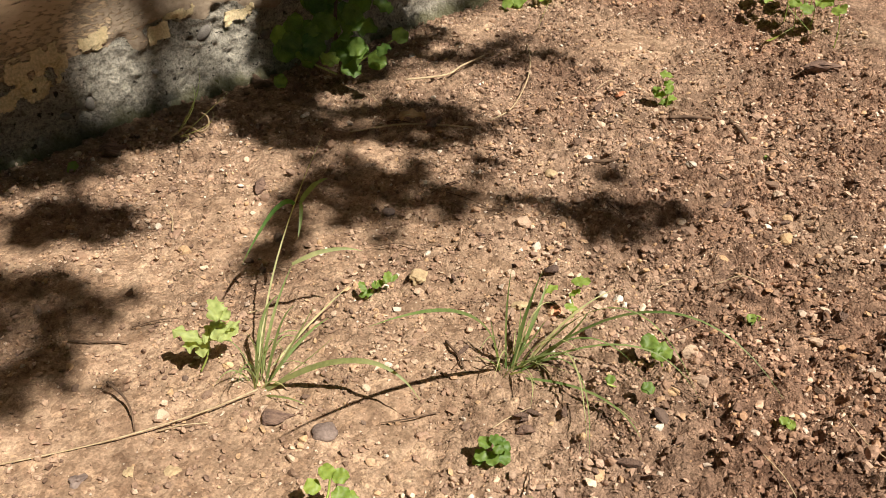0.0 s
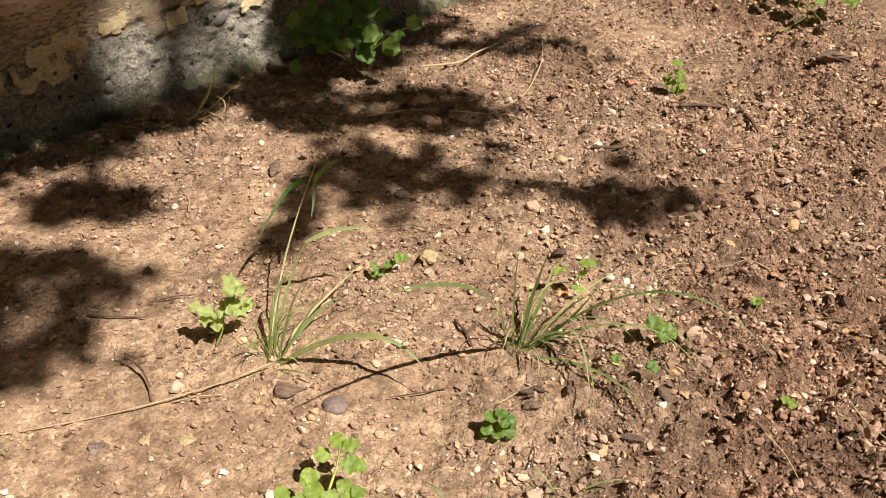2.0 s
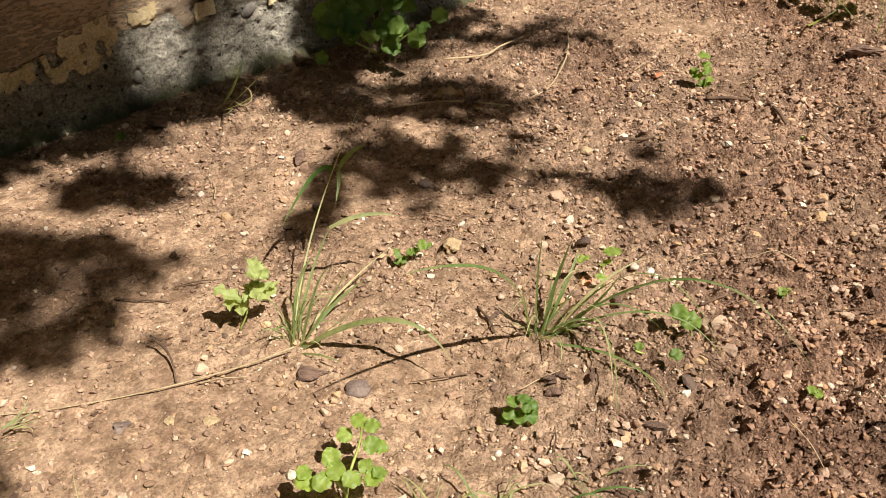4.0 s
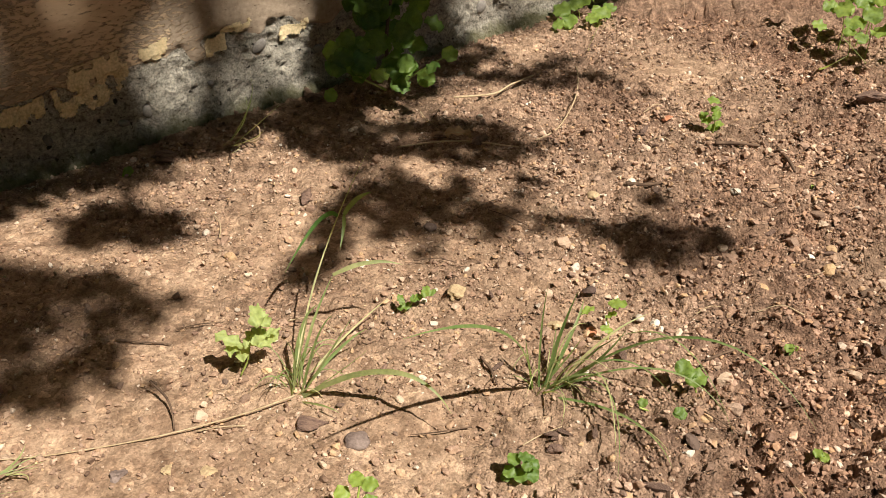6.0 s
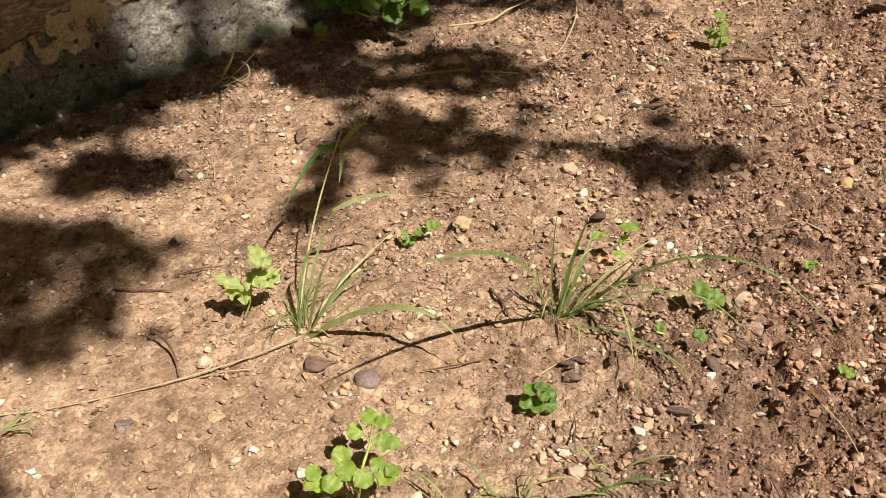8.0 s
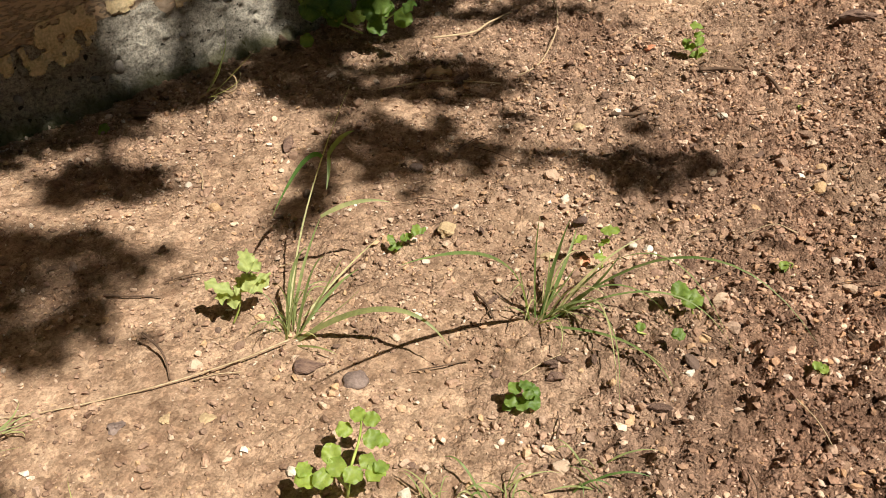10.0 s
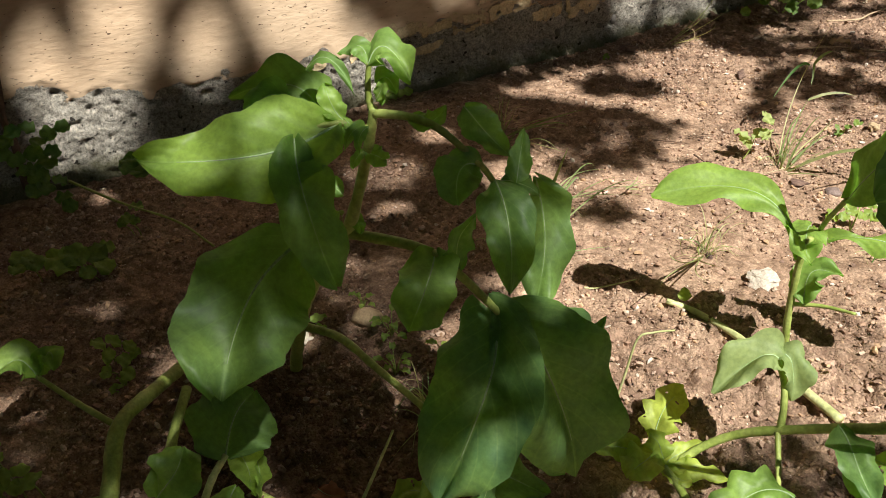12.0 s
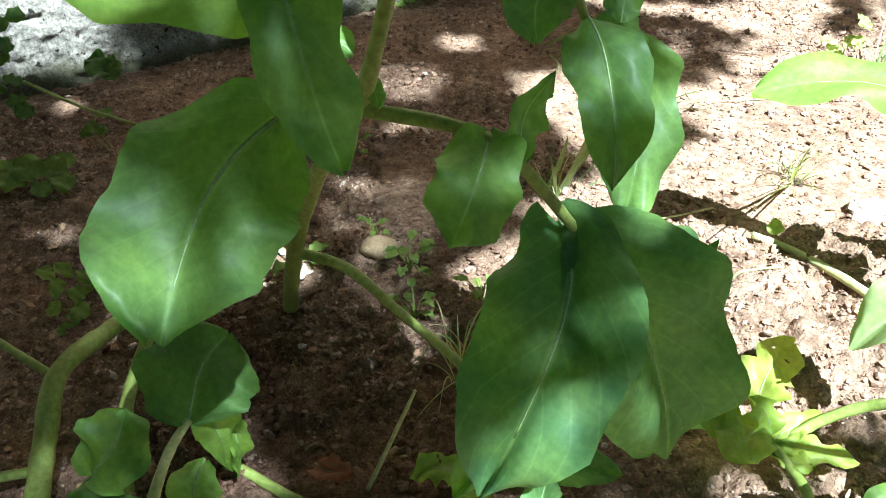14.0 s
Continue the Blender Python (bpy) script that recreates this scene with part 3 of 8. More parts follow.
for s, z, ln, ht, seed in ((0.205, 0.128, 0.12, 0.075, 1), (0.10, 0.112, 0.11, 0.034, 2), (0.035, 0.150, 0.09, 0.042, 3), (-0.04, 0.142, 0.09, 0.04, 4), (-0.11, 0.132, 0.08, 0.042, 5),
                           (-0.18, 0.140, 0.09, 0.038, 6), (-0.25, 0.148, 0.08, 0.036, 7), (-0.31, 0.142, 0.09, 0.045, 8), (-0.36, 0.125, 0.06, 0.04, 9), (-0.21, 0.095, 0.08, 0.022, 10),
                           (-0.47, 0.112, 0.07, 0.03, 11), (0.31, 0.155, 0.06, 0.03, 12), (0.42, 0.14, 0.04, 0.04, 13), (0.46, 0.16, 0.07, 0.02, 14), (0.57, 0.13, 0.06, 0.025, 15), (-0.07, 0.175, 0.05, 0.018, 16)):
    paint_flake(s, z, ln, ht, seed)
for k, (s, z, a, b) in enumerate(((0.285, 0.055, 0.020, 0.026), (0.50, 0.115, 0.034, 0.020), (0.24, 0.05, 0.012, 0.022), (0.12, 0.06, 0.02, 0.014), (0.40, 0.075, 0.014, 0.010), (0.62, 0.08, 0.022, 0.018),
                                  (0.86, 0.10, 0.025, 0.02), (-0.05, 0.05, 0.016, 0.012), (0.95, 0.16, 0.03, 0.02), (1.02, 0.07, 0.024, 0.03))):
    me = lump("aggregate_stone", (a, b, 0.014), AGGREGATE, 40 + k, 2, 0.15, 1.0)
    ob = part("aggregate_stone", me, wall)
    ob.matrix_world = Matrix.Translation(on_wall(s, z, surface_out(s, z) + 0.001)) @ Matrix((WU, (0, 0, 1), WN)).transposed().to_4x4() @ pose(0, 0, 0, 0, 0, 35 * k)



# ---- plants ----
def settle(p):
    """Lets a point near the soil follow its relief."""
    p = Vector(p)
    if p.z < 0.022:
        p.z += ground_at(p.x, p.y)
    return p


def stem(parent, name, pts, r0, r1, material=None):
    pts = [settle(p) for p in pts]
    return part(name, tube_mesh(name, pts, r0, r1, material or STEM), parent)


def blade(parent, a, b, c, width, tint):
    """A grass blade from a over b to c."""
    a, b, c = settle(a), Vector(b), Vector(c)
    if a.z < 0.03:
        a.z -= 0.004
    for p in (b, c):
        p.z = max(p.z, ground_at(p.x, p.y) + 0.013)
    turn = random.Random(int((a.x + c.y * 3 + c.z * 7) * 1e4))
    up = (c - a).normalized().z > 0.72
    face = (Vector((0.3, -0.8, 0.45)) if up else SUN) + Vector((turn.uniform(-0.5, 0.5), turn.uniform(-0.5, 0.5), turn.uniform(-0.3, 0.3)))
    return leaf(parent, a, b, c, width, face, "blade", 0.35, 0.0, tint, 0, GRASS, False, 1, 14)


def thatch(parent, x, y, n, reach, seed):
    """Thin short blades that spread from the foot of a tuft."""
    r = random.Random(seed)
    for k in range(n):
        g, q, h = r.uniform(0, 6.28), reach * r.uniform(0.4, 1.0), reach * r.uniform(0.1, 0.8)
        o = Vector((x + r.uniform(-0.012, 0.012), y + r.uniform(-0.012, 0.012), 0))
        m = o + Vector((q * 0.45 * math.cos(g), q * 0.45 * math.sin(g), h))
        e = o + Vector((q * math.cos(g), q * math.sin(g), h * r.uniform(0.2, 1.1)))
        blade(parent, o, m, e, r.uniform(0.0010, 0.0022), r.choice((0.25, 0.5, 0.85, 1.0, 1.0)))


plant = thing("leafy_weed", "tall leafy weed with big dark green leaves, partly shaded", "plant")
sprawl = thing("sprawling_weed", "sprawling weed with thick pale stems and drooping holed leaves", "plant")
young = thing("young_weed", "young plant with fleshy bright green leaves in full sun", "plant")
trail = thing("trailing_weed", "trailing plant with a thick bent stem and wilting leaves", "plant")
rosette = thing("yellow_rosette", "low rosette of yellowing holed leaves on the soil", "plant")
# broad-leaved plant, its upright main stem and side branches
stem(plant, "main_stem", [(-0.630, -0.700, -0.010), (-0.595, -0.733, 0.074), (-0.540, -0.775, 0.187), (-0.475, -0.819, 0.290), (-0.427, -0.844, 0.353), (-0.404, -0.847, 0.411), (-0.386, -0.853, 0.463), (-0.381, -0.854, 0.485)], 0.0090, 0.0036)
stem(plant, "branch", [(-0.427, -0.844, 0.351), (-0.357, -0.843, 0.350), (-0.319, -0.851, 0.339), (-0.291, -0.829, 0.288), (-0.257, -0.819, 0.241)], 0.0055, 0.003)
stem(plant, "branch", [(-0.566, -0.751, 0.132), (-0.509, -0.762, 0.139), (-0.447, -0.788, 0.132), (-0.365, -0.830, 0.131), (-0.346, -0.842, 0.111)], 0.0055, 0.003)
stem(plant, "branch", [(-0.381, -0.854, 0.480), (-0.353, -0.850, 0.479), (-0.324, -0.854, 0.474), (-0.293, -0.852, 0.448), (-0.289, -0.833, 0.423)], 0.004, 0.0025)
stem(plant, "petiole", [(-0.386, -0.857, 0.467), (-0.403, -0.871, 0.476), (-0.427, -0.884, 0.474), (-0.458, -0.902, 0.473)], 0.003, 0.002)
stem(plant, "petiole", [(-0.429, -0.847, 0.354), (-0.431, -0.868, 0.368), (-0.431, -0.890, 0.380), (-0.430, -0.914, 0.386)], 0.003, 0.002)
leaf(plant, (-0.403, -0.871, 0.476), (-0.460, -0.923, 0.462), (-0.541, -0.952, 0.462), 0.086, (0.311, -0.607, 0.731), "ovate", fold=0.25, tint=0.88)
leaf(plant, (-0.429, -0.911, 0.386), (-0.449, -0.970, 0.355), (-0.435, -1.038, 0.318), 0.102, (0.398, -0.513, 0.760), "blunt", fold=0.16, wave=0.011, tint=0.35)
leaf(plant, (-0.428, -0.898, 0.473), (-0.398, -0.940, 0.441), (-0.368, -0.958, 0.385), 0.048, (0.55, -0.50, 0.573), "blunt", fold=0.2, tint=0.45)
stem(plant, "petiole", [(-0.381, -0.854, 0.481), (-0.384, -0.854, 0.489), (-0.383, -0.855, 0.506), (-0.380, -0.855, 0.522)], 0.0032, 0.0022)
leaf(plant, (-0.380, -0.856, 0.521), (-0.364, -0.851, 0.535), (-0.343, -0.861, 0.512), 0.034, (0.262, -0.309, 0.914), "ovate", fold=0.1, tint=0.6)
leaf(plant, (-0.380, -0.856, 0.521), (-0.391, -0.848, 0.531), (-0.408, -0.851, 0.524), 0.021, (0.127, -0.386, 0.914), "ovate", tint=0.55)
leaf(plant, (-0.435, -0.859, 0.511), (-0.415, -0.854, 0.521), (-0.392, -0.862, 0.497), 0.014, (0.212, -0.334, 0.918), "lance", tint=0.45)
leaf(plant, (-0.401, -0.868, 0.477), (-0.411, -0.867, 0.490), (-0.417, -0.863, 0.505), 0.020, (0.428, -0.665, 0.612), "round", tint=0.8)
leaf(plant, (-0.401, -0.867, 0.479), (-0.391, -0.871, 0.471), (-0.384, -0.876, 0.460), 0.010, (0.473, -0.613, 0.632), "lance", tint=0.9)
leaf(plant, (-0.405, -0.871, 0.477), (-0.400, -0.874, 0.470), (-0.398, -0.878, 0.461), 0.007, (0.412, -0.654, 0.634), "lance", tint=0.85)
leaf(plant, (-0.378, -0.852, 0.505), (-0.369, -0.848, 0.508), (-0.360, -0.852, 0.497), 0.018, (0.334, -0.614, 0.715), "ovate", tint=0.5)
leaf(plant, (-0.380, -0.846, 0.495), (-0.375, -0.851, 0.492), (-0.373, -0.854, 0.487), 0.009, (0.385, -0.690, 0.613), "lance", tint=0.7)
leaf(plant, (-0.435, -0.845, 0.464), (-0.471, -0.842, 0.489), (-0.510, -0.865, 0.479), 0.051, (0.346, -0.334, 0.877), "ovate", fold=0.2, tint=0.5)
leaf(plant, (-0.453, -0.861, 0.480), (-0.469, -0.874, 0.491), (-0.474, -0.898, 0.468), 0.028, (0.209, -0.574, 0.792), "ovate", tint=0.35)
leaf(plant, (-0.383, -0.862, 0.467), (-0.388, -0.875, 0.474), (-0.393, -0.885, 0.460), 0.012, (0.431, -0.626, 0.650), "ovate", tint=0.6)
leaf(plant, (-0.379, -0.868, 0.475), (-0.382, -0.879, 0.470), (-0.378, -0.889, 0.460), 0.010, (0.426, -0.623, 0.656), "lance", tint=0.6)
leaf(plant, (-0.393, -0.854, 0.445), (-0.396, -0.864, 0.442), (-0.397, -0.869, 0.435), 0.009, (0.445, -0.645, 0.621), "round", tint=0.6)
leaf(plant, (-0.390, -0.853, 0.443), (-0.382, -0.855, 0.442), (-0.377, -0.848, 0.436), 0.019, (0.406, -0.622, 0.670), "round", tint=0.6)
leaf(plant, (-0.424, -0.842, 0.366), (-0.416, -0.843, 0.365), (-0.409, -0.851, 0.358), 0.014, (0.427, -0.609, 0.668), "round", tint=0.55)
leaf(plant, (-0.437, -0.837, 0.366), (-0.444, -0.846, 0.360), (-0.444, -0.854, 0.350), 0.014, (0.449, -0.595, 0.667), "round", tint=0.6)
leaf(plant, (-0.441, -0.821, 0.374), (-0.453, -0.825, 0.382), (-0.455, -0.838, 0.364), 0.021, (0.642, -0.447, 0.623), "ovate", tint=0.40)
leaf(plant, (-0.376, -0.857, 0.494), (-0.371, -0.857, 0.502), (-0.367, -0.856, 0.512), 0.010, (0.441, -0.693, 0.570), "round", tint=0.7)
leaf(plant, (-0.353, -0.850, 0.479), (-0.333, -0.851, 0.479), (-0.324, -0.841, 0.489), 0.018, (0.341, -0.611, 0.714), "ovate", tint=0.50)
leaf(plant, (-0.339, -0.844, 0.353), (-0.330, -0.887, 0.344), (-0.330, -0.924, 0.326), 0.051, (0.355, -0.600, 0.717), "blunt", fold=0.1, tint=0.55)
leaf(plant, (-0.319, -0.846, 0.335), (-0.317, -0.844, 0.366), (-0.301, -0.843, 0.395), 0.027, (0.651, -0.455, 0.607), "ovate", tint=0.20)
leaf(plant, (-0.293, -0.852, 0.448), (-0.301, -0.873, 0.451), (-0.295, -0.893, 0.434), 0.037, (0.273, -0.701, 0.659), "blunt", wave=0.005, tint=0.30)
leaf(plant, (-0.313, -0.832, 0.485), (-0.296, -0.836, 0.471), (-0.274, -0.836, 0.450), 0.031, (0.335, -0.699, 0.632), "ovate", wave=0.005, tint=0.30)
leaf(plant, (-0.272, -0.826, 0.421), (-0.274, -0.813, 0.435), (-0.278, -0.789, 0.451), 0.022, (0.301, -0.714, 0.632), "ovate", tint=0.40)
leaf(plant, (-0.290, -0.832, 0.425), (-0.264, -0.865, 0.402), (-0.252, -0.899, 0.365), 0.047, (0.373, -0.633, 0.679), "ovate", fold=0.12, wave=0.006, tint=0.32)
leaf(plant, (-0.283, -0.744, 0.381), (-0.272, -0.748, 0.326), (-0.267, -0.786, 0.268), 0.056, (0.420, -0.628, 0.655), "blunt", wave=0.008, tint=0.40)
leaf(plant, (-0.287, -0.822, 0.418), (-0.272, -0.808, 0.410), (-0.262, -0.800, 0.396), 0.019, (0.215, -0.516, 0.829), "ovate", tint=0.20)
leaf(plant, (-0.295, -0.820, 0.284), (-0.235, -0.830, 0.219), (-0.212, -0.832, 0.108), 0.122, (0.415, -0.516, 0.750), "blunt", fold=0.25, wave=0.011, tint=0.28)
leaf(plant, (-0.302, -0.817, 0.283), (-0.280, -0.878, 0.242), (-0.312, -0.932, 0.130), 0.116, (0.059, -0.658, 0.751), "drop", fold=0.30, wave=0.012, tint=0.15)
leaf(plant, (-0.351, -0.817, 0.136), (-0.333, -0.852, 0.109), (-0.356, -0.880, 0.043), 0.056, (0.061, -0.564, 0.824), "ovate", fold=0.3, tint=0.55)
leaf(plant, (-0.256, -0.776, 0.259), (-0.227, -0.773, 0.233), (-0.208, -0.748, 0.242), 0.022, (0.283, -0.330, 0.901), "ovate", tint=0.25)
leaf(plant, (-0.246, -0.790, 0.271), (-0.219, -0.778, 0.225), (-0.218, -0.783, 0.172), 0.038, (0.681, -0.378, 0.627), "ovate", tint=0.20)
leaf(plant, (-0.331, -0.834, 0.068), (-0.289, -0.822, 0.061), (-0.248, -0.800, 0.025), 0.061, (0.152, -0.333, 0.931), "ovate", wave=0.006, tint=0.40)
# sprawling plant with thick pale stems
stem(sprawl, "main_stem", [(-0.620, -1.100, -0.010), (-0.656, -1.031, 0.013), (-0.693, -0.968, 0.053), (-0.712, -0.921, 0.081), (-0.727, -0.848, 0.063), (-0.745, -0.781, 0.038), (-0.758, -0.708, 0.016)], 0.0110, 0.0080)
stem(sprawl, "branch", [(-0.589, -1.042, -0.032), (-0.620, -0.976, -0.015), (-0.670, -0.905, 0.028), (-0.700, -0.825, 0.054)], 0.008, 0.006)
stem(sprawl, "petiole", [(-0.545, -1.035, 0.040), (-0.532, -1.005, 0.104), (-0.534, -0.978, 0.123), (-0.531, -0.955, 0.135)], 0.0048, 0.0034, PALESTEM)
stem(sprawl, "petiole", [(-0.713, -0.925, 0.079), (-0.774, -0.920, 0.091), (-0.837, -0.912, 0.104)], 0.004, 0.003)
stem(sprawl, "petiole", [(-0.686, -0.990, 0.041), (-0.728, -1.022, 0.042), (-0.770, -1.059, 0.035)], 0.0045, 0.0035)
stem(sprawl, "branch", [(-0.429, -0.905, -0.003), (-0.487, -0.908, 0.002), (-0.555, -0.902, 0.010)], 0.006, 0.0045)
leaf(sprawl, (-0.837, -0.912, 0.104), (-0.852, -0.926, 0.132), (-0.856, -0.979, 0.117), 0.052, (0.211, -0.304, 0.929), "ovate", fold=0.5, tint=0.85)
leaf(sprawl, (-0.837, -0.912, 0.104), (-0.821, -0.897, 0.132), (-0.807, -0.910, 0.121), 0.030, (0.495, -0.012, 0.869), "round", tint=0.8)
leaf(sprawl, (-0.531, -0.958, 0.132), (-0.534, -0.930, 0.158), (-0.530, -0.896, 0.170), 0.092, (0.30, -0.45, 0.84), "round", fold=0.12, wave=0.006, tint=0.30)
leaf(sprawl, (-0.566, -1.021, 0.128), (-0.542, -1.013, 0.163), (-0.540, -0.994, 0.182), 0.056, (0.415, -0.311, 0.855), "round", tint=0.52)
leaf(sprawl, (-0.523, -1.020, 0.093), (-0.536, -1.058, 0.110), (-0.549, -1.100, 0.113), 0.065, (0.356, -0.238, 0.903), "ovate", tint=0.47, holes=1)
leaf(sprawl, (-0.584, -1.009, 0.107), (-0.572, -1.023, 0.102), (-0.576, -1.040, 0.096), 0.036, (0.439, -0.303, 0.846), "ovate", tint=0.47)
leaf(sprawl, (-0.547, -0.932, 0.128), (-0.527, -0.938, 0.107), (-0.538, -0.925, 0.038), 0.040, (0.552, -0.180, 0.814), "ovate", fold=0.5, tint=0.92, holes=1)
leaf(sprawl, (-0.534, -0.917, 0.099), (-0.524, -0.922, 0.073), (-0.537, -0.921, 0.026), 0.025, (0.657, -0.070, 0.750), "lance", tint=0.9)
leaf(sprawl, (-0.542, -0.943, 0.071), (-0.529, -0.977, 0.054), (-0.492, -0.994, 0.018), 0.045, (0.419, -0.351, 0.838), "ovate", fold=0.4, tint=1.0)
leaf(sprawl, (-0.536, -0.994, 0.049), (-0.528, -1.018, 0.043), (-0.510, -1.029, 0.025), 0.042, (0.391, -0.297, 0.871), "round", tint=1.05)
leaf(sprawl, (-0.770, -1.059, 0.035), (-0.776, -1.066, 0.054), (-0.762, -1.093, 0.042), 0.042, (0.440, -0.195, 0.876), "round", tint=0.67)
leaf(sprawl, (-0.332, -1.037, 0.198), (-0.307, -1.091, 0.229), (-0.294, -1.140, 0.245), 0.113, (0.301, -0.108, 0.947), "ovate", wave=0.014, tint=0.10)
leaf(sprawl, (-0.351, -1.058, 0.196), (-0.342, -1.095, 0.221), (-0.328, -1.135, 0.242), 0.036, (0.104, -0.309, 0.945), "ovate", tint=0.8)
leaf(sprawl, (-0.334, -1.020, 0.172), (-0.284, -1.018, 0.187), (-0.233, -1.026, 0.186), 0.057, (0.163, -0.240, 0.957), "ovate", wave=0.014, tint=0.2)
leaf(sprawl, (-0.273, -0.943, 0.132), (-0.275, -0.916, 0.127), (-0.283, -0.863, 0.119), 0.027, (0.162, -0.314, 0.935), "ovate", tint=0.15)
# young plant with bright fleshy leaves
stem(young, "main_stem", [(-0.040, -0.435, -0.010), (-0.037, -0.469, 0.031), (-0.041, -0.470, 0.088), (-0.041, -0.473, 0.166), (-0.035, -0.476, 0.200)], 0.0055, 0.004)
leaf(young, (-0.041, -0.473, 0.166), (-0.110, -0.440, 0.229), (-0.224, -0.457, 0.209), 0.066, (0.113, -0.327, 0.938), "spat", fold=0.1, tint=0.85)
leaf(young, (-0.008, -0.487, 0.262), (0.020, -0.508, 0.330), (0.055, -0.528, 0.396), 0.066, (-0.169, -0.562, 0.810), "blunt", fold=0.12, tint=0.6, wave=0.006)
leaf(young, (-0.035, -0.405, 0.174), (-0.040, -0.470, 0.194), (-0.030, -0.500, 0.178), 0.050, (0.025, -0.233, 0.972), "ovate", fold=0.2, tint=0.85)
leaf(young, (-0.014, -0.422, 0.169), (0.059, -0.438, 0.182), (0.111, -0.469, 0.157), 0.066, (-0.017, -0.277, 0.961), "spat", fold=0.1, tint=0.85)
leaf(young, (-0.026, -0.476, 0.106), (-0.024, -0.463, 0.144), (0.009, -0.471, 0.152), 0.045, (-0.002, -0.517, 0.856), "ovate", fold=0.3, tint=0.6)
stem(young, "petiole", [(-0.028, -0.432, 0.175), (-0.022, -0.458, 0.215), (-0.008, -0.487, 0.264)], 0.003, 0.003)
stem(young, "petiole", [(-0.040, -0.470, 0.097), (-0.006, -0.476, 0.107), (0.030, -0.494, 0.118)], 0.003, 0.002)
# trailing stem with a wilting leaf and a dark raised leaf
stem(trail, "main_stem", [(-0.125, -0.713, 0.034), (-0.103, -0.699, 0.052), (-0.073, -0.694, 0.076), (-0.032, -0.704, 0.108), (0.045, -0.728, 0.161), (0.098, -0.759, 0.195), (0.120, -0.950, -0.010)], 0.0046, 0.0055)
stem(trail, "petiole", [(-0.032, -0.704, 0.108), (-0.033, -0.691, 0.130), (-0.039, -0.677, 0.155), (-0.050, -0.663, 0.165)], 0.004, 0.003)
stem(trail, "petiole", [(-0.034, -0.705, 0.107), (-0.026, -0.741, 0.084), (-0.022, -0.790, 0.079)], 0.0032, 0.0025)
leaf(trail, (-0.041, -0.668, 0.158), (-0.066, -0.676, 0.173), (-0.102, -0.704, 0.136), 0.050, (0.017, -0.309, 0.951), "blunt", fold=0.6, tint=0.3, wave=0.009, material=PALELEAF)
leaf(trail, (-0.051, -0.659, 0.170), (-0.032, -0.668, 0.165), (-0.028, -0.683, 0.132), 0.038, (0.350, -0.473, 0.809), "round", fold=0.6, tint=0.25, wave=0.008, material=PALELEAF)
leaf(trail, (-0.024, -0.782, 0.086), (-0.038, -0.827, 0.086), (-0.045, -0.875, 0.072), 0.063, (0.006, -0.300, 0.954), "ovate", tint=0.35)
leaf(trail, (-0.039, -0.762, 0.064), (-0.043, -0.765, 0.074), (-0.048, -0.765, 0.088), 0.018, (0.009, -0.370, 0.929), "round", tint=0.9)
leaf(trail, (0.026, -0.727, 0.144), (0.039, -0.765, 0.134), (0.052, -0.791, 0.123), 0.035, (0.114, -0.490, 0.864), "ovate", tint=0.4)
leaf(trail, (0.023, -0.733, 0.052), (0.045, -0.754, 0.061), (0.068, -0.770, 0.077), 0.043, (-0.029, -0.262, 0.965), "lobed", tint=0.85, holes=1)
leaf(trail, (-0.014, -0.810, 0.131), (-0.050, -0.823, 0.136), (-0.076, -0.865, 0.116), 0.053, (0.033, -0.256, 0.966), "lobed", tint=0.7, wave=0.006)
leaf(trail, (0.016, -0.729, 0.155), (0.034, -0.763, 0.148), (0.055, -0.805, 0.135), 0.041, (0.157, -0.472, 0.867), "ovate", tint=0.35)
leaf(trail, (0.052, -0.729, 0.126), (0.071, -0.750, 0.135), (0.093, -0.780, 0.134), 0.036, (-0.020, -0.275, 0.961), "lobed", tint=0.85, holes=1)
stem(trail, "petiole", [(0.100, -0.760, 0.190), (0.097, -0.847, 0.399), (0.066, -0.895, 0.488), (0.036, -0.913, 0.538)], 0.004, 0.003)
leaf(trail, (0.050, -0.917, 0.530), (0.012, -0.940, 0.529), (-0.027, -0.956, 0.524), 0.088, (-0.258, -0.662, 0.704), "blunt", fold=0.15, tint=0.1, wave=0.003)
# yellowing rosette on the soil
for a, b, c, w in (((-0.30, -0.885, 0.012), (-0.275, -0.905, 0.030), (-0.245, -0.925, 0.022), 0.045), ((-0.29, -0.870, 0.010), (-0.265, -0.880, 0.026), (-0.232, -0.885, 0.018), 0.040), ((-0.31, -0.880, 0.010), (-0.315, -0.905, 0.024), (-0.300, -0.935, 0.016), 0.042), ((-0.36, -0.845, 0.012), (-0.385, -0.850, 0.028), (-0.405, -0.862, 0.018), 0.034)):
    leaf(rosette, a, b, c, w, (0.08, -0.18, 0.98), "lobed", tint=0.55, holes=1, material=YELLOW)
stem(rosette, "stalk", [(-0.101, -0.804, 0.030), (-0.105, -0.769, 0.035), (-0.123, -0.742, 0.034), (-0.137, -0.728, 0.035)], 0.005, 0.004)
leaf(rosette, (-0.185, -0.707, 0.058), (-0.217, -0.705, 0.076), (-0.249, -0.690, 0.102), 0.052, (0.064, -0.234, 0.970), "lobed", tint=0.85, holes=1, material=YELLOW)
leaf(rosette, (-0.154, -0.706, 0.045), (-0.153, -0.675, 0.062), (-0.137, -0.637, 0.072), 0.053, (0.042, -0.239, 0.970), "lobed", tint=0.9, holes=1, material=YELLOW)
